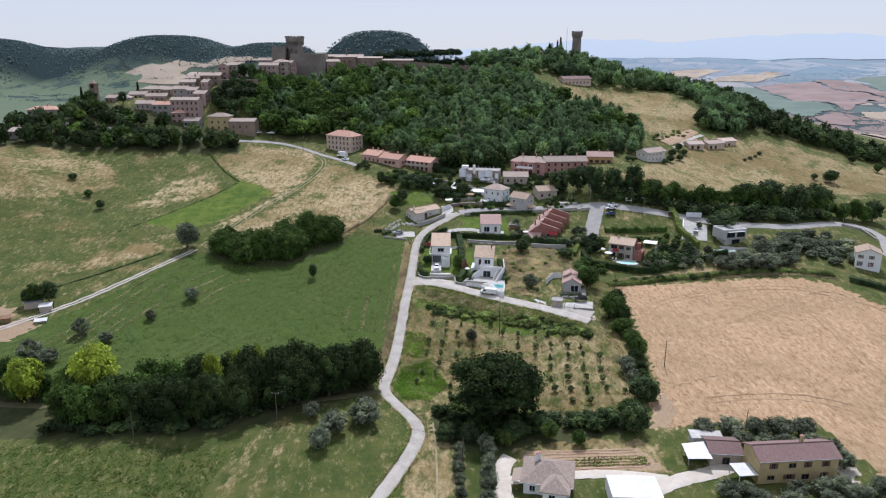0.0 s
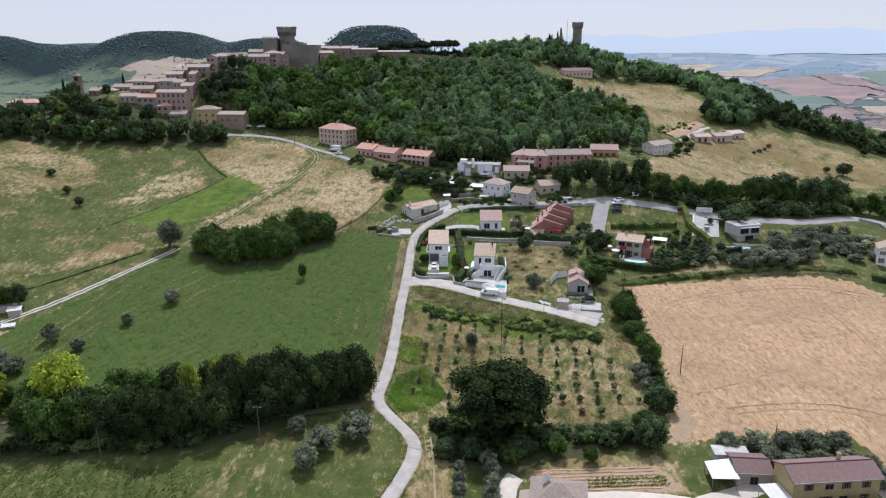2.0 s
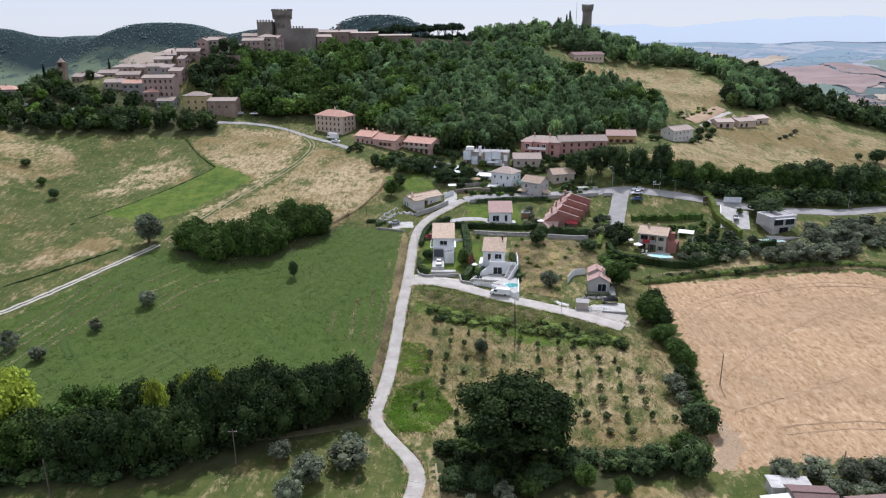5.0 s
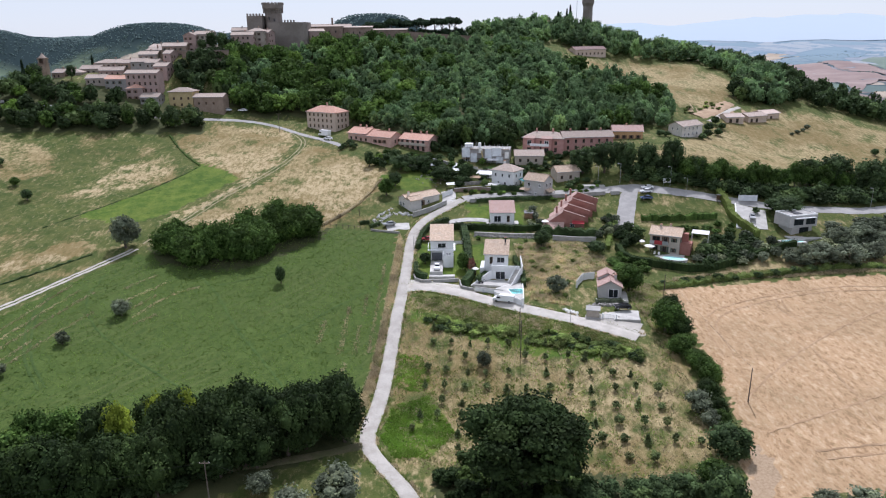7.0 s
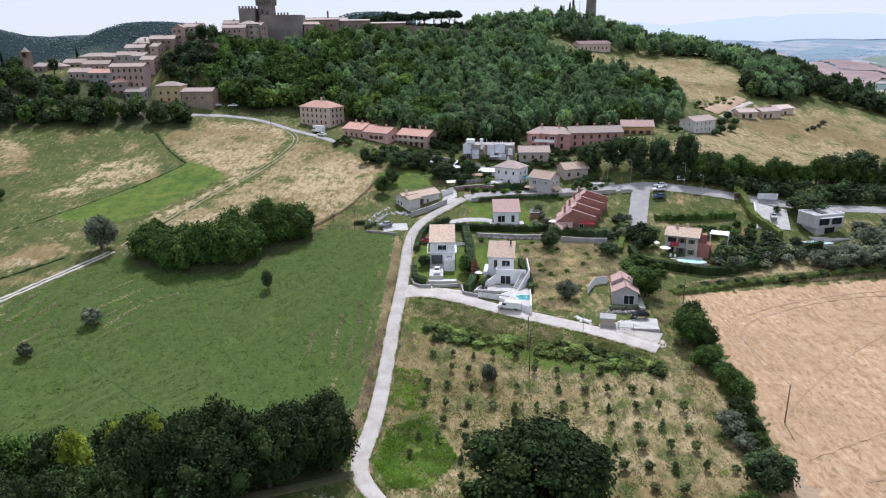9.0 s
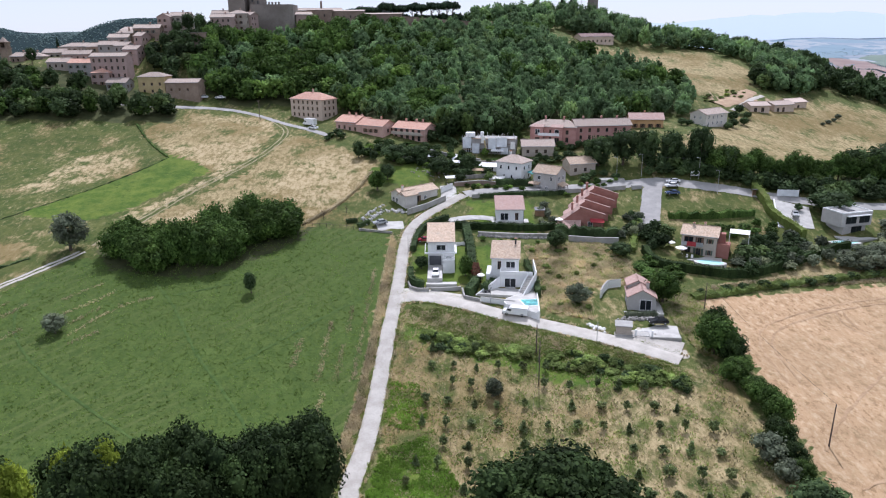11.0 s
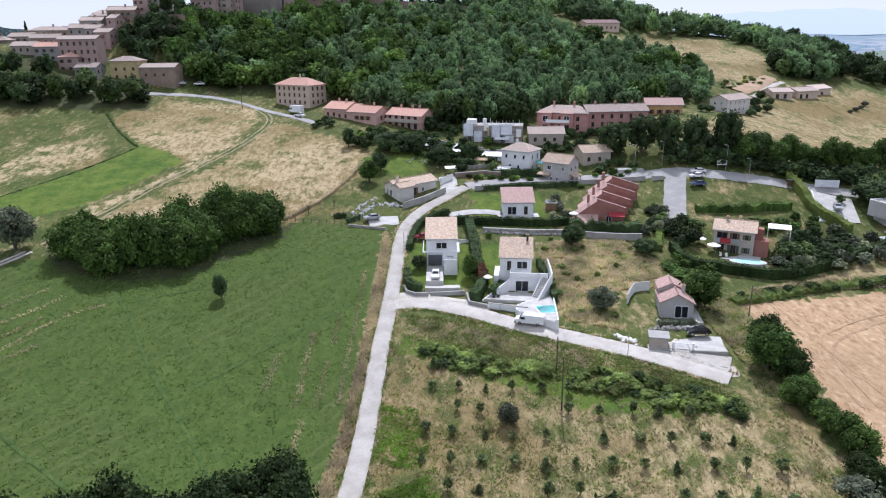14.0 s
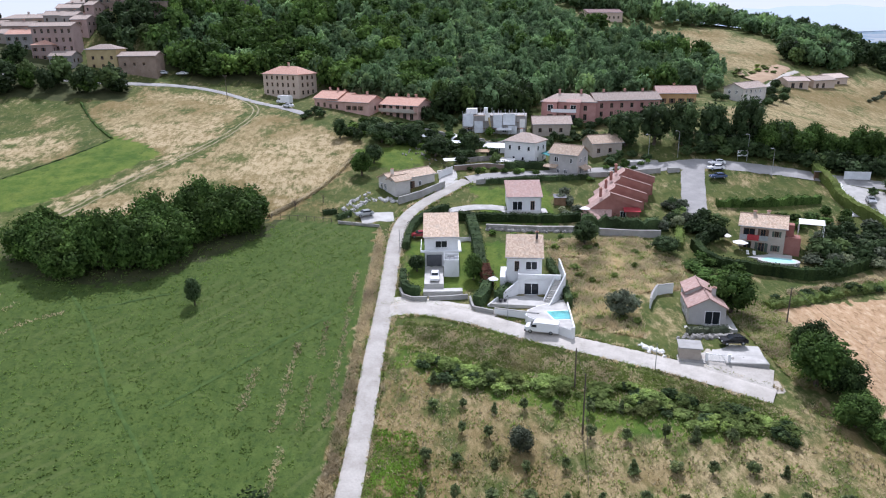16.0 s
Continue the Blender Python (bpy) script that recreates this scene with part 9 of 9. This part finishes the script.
def car(label, x, y, turn, paint, kind="car", z=None, group=""):
    ob = thing("van" if kind == "van" else "camper_van" if kind == "camper" else "car", label, "van" if kind != "car" else "car", pose(x, y, (ground_z(x, y) + 0.22 if z is None else z), 0, 0, turn), group)
    if kind == "car":
        L, half = 4.3, 0.88
        part("body", profile_body([(0, 0.35), (0, 0.75), (0.25, 0.88), (1.15, 0.98), (1.85, 1.42), (3.3, 1.46), (4.05, 1.02), (4.3, 0.9), (4.3, 0.35)], half, 0.2), paint, ob)
        part("windscreen", Mesh().prism(((1.22, -0.68), (1.80, -0.62), (1.80, 0.62), (1.22, 0.68)), [0.99, 1.36, 1.36, 0.99], [1.035, 1.405, 1.405, 1.035]), "window_glass", ob, "dark windscreen")
        part("rear_window", Mesh().prism(((3.36, -0.6), (3.98, -0.66), (3.98, 0.66), (3.36, 0.6)), [1.36, 1.02, 1.02, 1.36], [1.46, 1.09, 1.09, 1.46]), "window_glass", ob)
        for s in (-1, 1):
            part("side_window", Mesh().prism(((1.55, s * 0.80 - 0.03), (3.55, s * 0.80 - 0.03), (3.55, s * 0.80 + 0.03), (1.55, s * 0.80 + 0.03)), 1.02, 1.34), "window_glass", ob)
            part("headlight", Mesh().box(-0.02, 0.12, s * 0.62 - 0.16, s * 0.62 + 0.16, 0.62, 0.78), "white_metal", ob)
        axles = (0.8, 3.45)
    else:
        L, half = (5.7, 1.0) if kind == "van" else (6.2, 1.08)
        top = 2.0 if kind == "van" else 2.8
        nose = [(0, 0.4), (0, 1.0), (0.75, 1.15), (1.35, 1.7), (1.75, top), (L, top), (L, 0.4)] if kind == "van" else [(0, 0.4), (0, 1.0), (0.7, 1.25), (1.2, 1.9), (0.7, 2.1), (0.9, top), (L, top), (L, 0.4)]
        part("body", profile_body(nose, half, 0.1), paint, ob)
        part("windscreen", Mesh().prism(((0.80, -0.85), (1.30, -0.8), (1.30, 0.8), (0.80, 0.85)), [1.14, 1.6, 1.6, 1.14] if kind == "van" else [1.24, 1.95, 1.95, 1.24], [1.24, 1.72, 1.72, 1.24] if kind == "van" else [1.36, 2.08, 2.08, 1.36]), "window_glass", ob, "dark windscreen")
        for s in (-1, 1):
            part("side_window", Mesh().prism(((1.15, s * (half - 0.03) - 0.03), (2.0, s * (half - 0.03) - 0.03), (2.0, s * (half - 0.03) + 0.03), (1.15, s * (half - 0.03) + 0.03)), 1.15 if kind == "van" else 1.3, 1.6 if kind == "van" else 1.9), "window_glass", ob)
            part("headlight", Mesh().box(-0.02, 0.14, s * 0.75 - 0.15, s * 0.75 + 0.15, 0.8, 1.05), "grey_metal", ob)
        part("bumper", Mesh().box(-0.08, 0.2, -half, half, 0.3, 0.6), "dark_metal", ob)
        axles = (0.95, L - 1.2)
    tyre = shared("tyre", lambda: Mesh().tube((0, -0.11, 0), (0, 0.11, 0), 0.33, sides=12).done("tyre", "rubber"))
    rim = shared("rim", lambda: Mesh().tube((0, -0.12, 0), (0, 0.12, 0), 0.19, sides=10).done("rim", "grey_metal"))
    for ax in axles:
        for s in (-1, 1):
            w = part("wheel", tyre, "", ob)
            w.location = (ax, s * (half - 0.08), 0.33)
            part("rim", rim, "", w)
    return ob


car("white panel van parked beside the lane", 13.2, 224.4, -18, "car_white", "van", z=0.1)
car("white car parked on the villa ramp", -2.4, 240.8, 88, "car_white", z=3.15)
car("red car parked beside the villa", -7.6, 263.4, 8, "car_red")
car("black car parked before the cottage", 44.6, 217.6, -2, "car_black", z=0.0)
car("silver car on the bungalow drive", -20.6, 272.6, 22, "car_silver", z=8.35)
for label, x, y, turn, paint in (("white car parked by the street", 72.6, 296.6, 4, "car_white"), ("dark blue car parked by the street", 71.6, 292.4, 2, "car_blue"), ("white car at the back of the car park", 73.8, 299.0, 5, "car_white")):
    car(label, x, y, turn, paint, z=ground_z(x + 2, y) + 0.35, group="parked cars")
car("white camper van below the palazzo", -56.5, 366.4, -35, "car_white", "camper")
car("white car beside the village road", -53.0, 358.6, -40, "car_white")
car("pale car parked below the village", -107, 388.6, 5, "car_silver")
car("white car parked below the village", -100, 391.0, -8, "car_white")
car("grey car on the car park", 105.8, 276.0, 70, "car_silver", z=ground_z(106, 278) + 0.6)


# ---------------------------------------------------------------- poles and wires
def pole(label, x, y, h, mat="pole_wood", arm=0.0, name="utility_pole", lamp=False):
    ob = thing(name, label, "lamp" if lamp else "pole", pose(x, y, ground_z(x, y)))
    part("post", Mesh().tube((0, 0, -0.6), (0, 0, h), 0.14 if mat == "pole_wood" else 0.075, 0.09 if mat == "pole_wood" else 0.05), mat, ob)
    if arm:
        part("crossarm", Mesh().box(-arm, arm, -0.06, 0.06, h - 0.5, h - 0.38), mat, ob)
        for s in (-arm * 0.9, 0, arm * 0.9):
            part("insulator", Mesh().tube((s, 0, h - 0.38), (s, 0, h - 0.18), 0.04, sides=6), "white_metal", ob)
    if lamp:
        part("arm", Mesh().tube((0, 0, h - 0.1), (-0.9, -0.5, h + 0.15), 0.05, 0.04, 6), mat, ob)
        part("lamp_head", Mesh().box(-1.35, -0.8, -0.66, -0.36, h + 0.08, h + 0.2), mat, ob)
    return Vector((x, y, ground_z(x, y) + h))


def wire(label, a, b, sag=0.6):
    ob = thing("overhead_wire", label, "wire", pose(0, 0, 0))
    k = Mesh()
    pts = [a.lerp(b, i / 10) - Vector((0, 0, 4 * sag * (i / 10) * (1 - i / 10))) for i in range(11)]
    for p in pts:
        k.v += [(p.x + dx, p.y, p.z + dz) for dx, dz in ((-0.018, -0.01), (0.018, -0.01), (0, 0.02))]
    k.f = [(3 * i + j, 3 * i + (j + 1) % 3, 3 * i + 3 + (j + 1) % 3, 3 * i + 3 + j) for i in range(10) for j in range(3)]
    part("cable", k, "dark_metal", ob)


p1 = pole("dark wooden pole in the orchard", 17.8, 199.0, 9.5)
p2 = pole("wooden pole beside the lane", 18.6, 208.6, 6.7)
p3 = pole("wooden pole at the edge of the stubble", 63.2, 177.4, 7.9)
p4 = pole("wooden pole beside the village road", -76.4, 372.6, 8.6, arm=0.8)
p5 = pole("grey pole among the trees of the belt", -40.2, 147.0, 8.0, "pole_wood", 0.9)
p6 = pole("wooden pole below the belt", -72.1, 140.2, 8.0)
p7 = pole("wooden pole beside the farm", 4.4, 132.6, 8.0)
p8 = pole("wooden pole behind the barn", 70.2, 140.0, 9.0)
p9 = pole("wooden pole by the stubble gate", 60.4, 226.5, 7.0)
wire("thin overhead wire above the orchard", p2, p1)
wire("thin overhead wire from the lane to the farm", p1, p7, 1.5)
wire("thin overhead wire along the belt", p6, p5)
wire("thin overhead wire across the lower field", p5, p7, 1.2)
wire("thin overhead wire to the cottage", p3, p9)
lamps = [pole("grey street lamp beside the road", x, y, 7.5, "grey_metal", name="street_lamp", lamp=True) for x, y in ((58.6, 304.6), (67.0, 304.8), (88.2, 292.6), (84.6, 300.2), (150.4, 283.6), (171.0, 295.0), (181.0, 299.5))]
wire("overhead wire along the upper road", lamps[0], lamps[1], 0.4)
wire("overhead wire along the upper road", lamps[1], lamps[3], 0.6)
for x, y in ((10.6, 229.2), (31.8, 211.2), (-9.8, 258)):
    pole("slim grey lamp post beside the lane", x, y, 4.5, "grey_metal", name="lamp_post")

# field fence beside the meadow
fence = thing("fence", "timber post fence along the meadow edge", "fence", pose(0, 0, 0))
line = resample([(-42, 270.6), (-34, 271.4), (-26, 270.2)], 2.0)
for x, y in line:
    part("post", Mesh().tube((x, y, ground_z(x, y) - 0.4), (x, y, ground_z(x, y) + 1.1), 0.06, sides=6), "pole_wood", fence)
for (ax, ay), (bx, by) in zip(line[:-1], line[1:]):
    part("rail", Mesh().tube((ax, ay, ground_z(ax, ay) + 0.9), (bx, by, ground_z(bx, by) + 0.9), 0.04, sides=5), "pole_wood", fence)
for x, y in ((-35.6, 276.4), (-29.4, 280.6)):
    bare = thing("bare_tree", "small leafless tree in the meadow", "tree", pose(x, y, ground_z(x, y)))
    part("trunk", Mesh().tube((0, 0, -0.3), (0.1, 0, 1.6), 0.12, 0.07, 6), "bark", bare)
    for i in range(9):
        a = 0.7 * i
        part("branch", Mesh().tube((0.1, 0, 0.9 + 0.08 * i), (0.1 + 0.9 * math.cos(a), 0.9 * math.sin(a), 2.0 + 0.14 * i), 0.04, 0.015, 5), "bark", bare)
# cut bank and track on the slope
strip("track", "pale track climbing to the farm buildings", [(132, 390), (140, 399), (150, 411), (158, 418)], 2.6, "road_gravel", 0.03)
strip("bank", "bare reddish earth bank above the track", [(128, 396), (138, 405), (148, 416), (155, 424)], 7.0, "earth_bank", 0.25, 0.8, "bank")

# grass creeping over the edges of the lanes
for seed, (lane, half) in enumerate(((MAIN_ROAD, 1.6), (SIDE_ROAD, 2.0))):
    q = resample(lane, 0.5)
    t = np.gradient(q, axis=0)
    t /= np.linalg.norm(t, axis=1)[:, None]
    rng = np.random.default_rng(340 + seed)
    q, t = np.repeat(q, 10, 0), np.repeat(t, 10, 0)
    out = rng.choice((-1.0, 1.0), len(q)) * (half + 0.12 + np.abs(rng.normal(0, 0.35, len(q))) + 0.25 * waves(q[:, 0], q[:, 1], 5, 3.0))
    q = q + np.stack([-t[:, 1], t[:, 0]], -1) * out[:, None]
    green = waves(q[:, 0], q[:, 1], 9, 2.0) > -0.1
    tufts("weeds", "green grass along the edge of the lane", q[green], 350 + seed, "weed_green", (0.12, 0.32), 0.15)
    tufts("dry_grass", "dry grass along the edge of the lane", q[~green], 360 + seed, "weed_dry", (0.12, 0.32), 0.13)

tufts("weeds", "grey-green grass on the low side of the orchard", strew([(-11, 200), (-4, 199), (6, 197), (26, 186), (33, 174), (20, 160), (2, 158), (-9, 164), (-12.5, 180)], 4000, 371, -0.2, 6), 371, "weed_green", (0.04, 0.13), 0.18)
tufts("weeds", "lush patch of weeds in the orchard", strew([(-11.5, 203), (-6, 202), (-4, 193), (-6, 188), (-12, 190)], 1100, 372, -0.4, 5), 372, "weed_lush", (0.06, 0.18), 0.26)
# the standing crop, and thin dry rows in it
CROP = [(-120, 205), (-96, 244), (-81, 245), (-40, 268), (-17, 267), (-18.5, 232), (-20, 205), (-22, 178), (-57, 163), (-112, 163)]
tufts("crop", "leafy green forage crop in the large field", strew(CROP, 9000, 31, -0.2, 6), 31, "leaf_crop", (0.04, 0.13), 0.28, 3, "crop")
for seed, row in enumerate(([(-81, 214), (-75.6, 225.7), (-68.7, 230.1)], [(-83.1, 217.8), (-78.7, 225.5)], [(-85.6, 222.3), (-77.8, 232.7)], [(-79.4, 211), (-75.2, 216.3)], [(-88.8, 228), (-82.7, 235.7)], [(-26.2, 223), (-26.2, 201)], [(-22.6, 214.3), (-22.5, 202.1)], [(-31.7, 215.5), (-31.9, 205.8)], [(-22, 229.1), (-22, 219.5)], [(-24.4, 198), (-25, 186)], [(-116.8, 187), (-111.2, 206.3), (-104, 228.9)], [(-113.2, 188), (-107.6, 207), (-100.6, 226)], [(-110.4, 187.4), (-104.1, 206.7), (-96, 226)], [(-106.4, 186), (-100.6, 203)], [(-102, 190), (-98.4, 202), (-92, 216)], [(-18.2, 248), (-18.6, 226), (-19.2, 203)])):
    line = np.repeat(resample(row, 0.5), 9, 0)
    rng = np.random.default_rng(300 + seed)
    line = line + rng.normal(0, 0.32, line.shape)
    tufts("dry_grass", "thin row of dry stalks in the green crop", line[rng.random(len(line)) < 0.45], 310 + seed, "weed_dry", (0.08, 0.28), 0.12)

tufts("weeds", "coarse weeds in the lower fallow field", strew([(-120, 112), (-52, 112), (-48, 136), (-75, 139), (-120, 140)], 7000, 381, -0.3, 5), 381, "leaf_crop", (0.05, 0.2), 0.24)
strip("track", "narrow trodden footpath through the grass", [(-2.5, 152.5), (-1.7, 141.5), (-1.3, 131), (-1.3, 118), (-2, 100)], 0.45, "dirt_track", 0.0, 0.1, "track", 2)

# wheel marks left in the crop
for line in ([(-72, 238), (-67, 232), (-62, 225.3), (-52.8, 209), (-41.5, 194.5), (-31, 177)], [(-43.6, 205.3), (-35.2, 216.2), (-28.4, 224.8), (-19.5, 234)], [(-97, 236), (-97.5, 226), (-95.6, 218.9), (-89.3, 209.4), (-77.9, 199), (-59.2, 184.9), (-50, 178)], [(-64.2, 231.5), (-57.9, 234.8), (-51.8, 237.9)], [(-108, 224), (-106.9, 214.8), (-104.2, 205.3), (-98.1, 193.8), (-88.5, 182.8)], [(-106.8, 224), (-105.6, 214.6), (-102.9, 205.8), (-96.9, 194.4), (-87.4, 183.6)]):
    strip("track", "faint wheel mark through the crop", line, 0.6, "crop_mark", 0.0, 0.1, "track", 2)
for line in ([(62, 176), (65.7, 181.2), (80.3, 194.7), (93.1, 205), (105.8, 213.3), (123.7, 223.3), (138, 230)], [(65.4, 196), (66.1, 211.9), (72.9, 222.1), (92, 231.9), (111.2, 234.8), (128, 232.2), (141.6, 225.5)],
             [(67.8, 196), (68.4, 211), (75, 220), (92.5, 229.4), (111, 232.2), (127.4, 229.8), (139, 224)], [(92.8, 228.7), (90.5, 221.4), (92.6, 215.3)], [(94.4, 228.5), (92.2, 221.6), (94.2, 216)], [(88, 199), (87.4, 188), (86.9, 177.9), (84.9, 166.2)], [(120.7, 223.2), (122.4, 202.6), (121, 181.8), (121.7, 165)],
             [(122.9, 222.2), (124.5, 202.4), (123.2, 181.6), (123.8, 165)], [(62.7, 166.9), (73.3, 171.3), (86.2, 176.4), (96.3, 181.1)], [(129.7, 227.4), (142.8, 222.7), (150, 213)], [(123.6, 195.3), (114, 175.2), (103, 161.1)], [(70, 158.5), (84, 160.5), (97, 159.5), (108, 152)], [(69, 161), (84, 163), (98, 162), (110, 155)]):
    strip("track", "faint wheel mark on the stubble", line, 0.5, "stubble_mark", 0.0, 0.22, "track", 2)
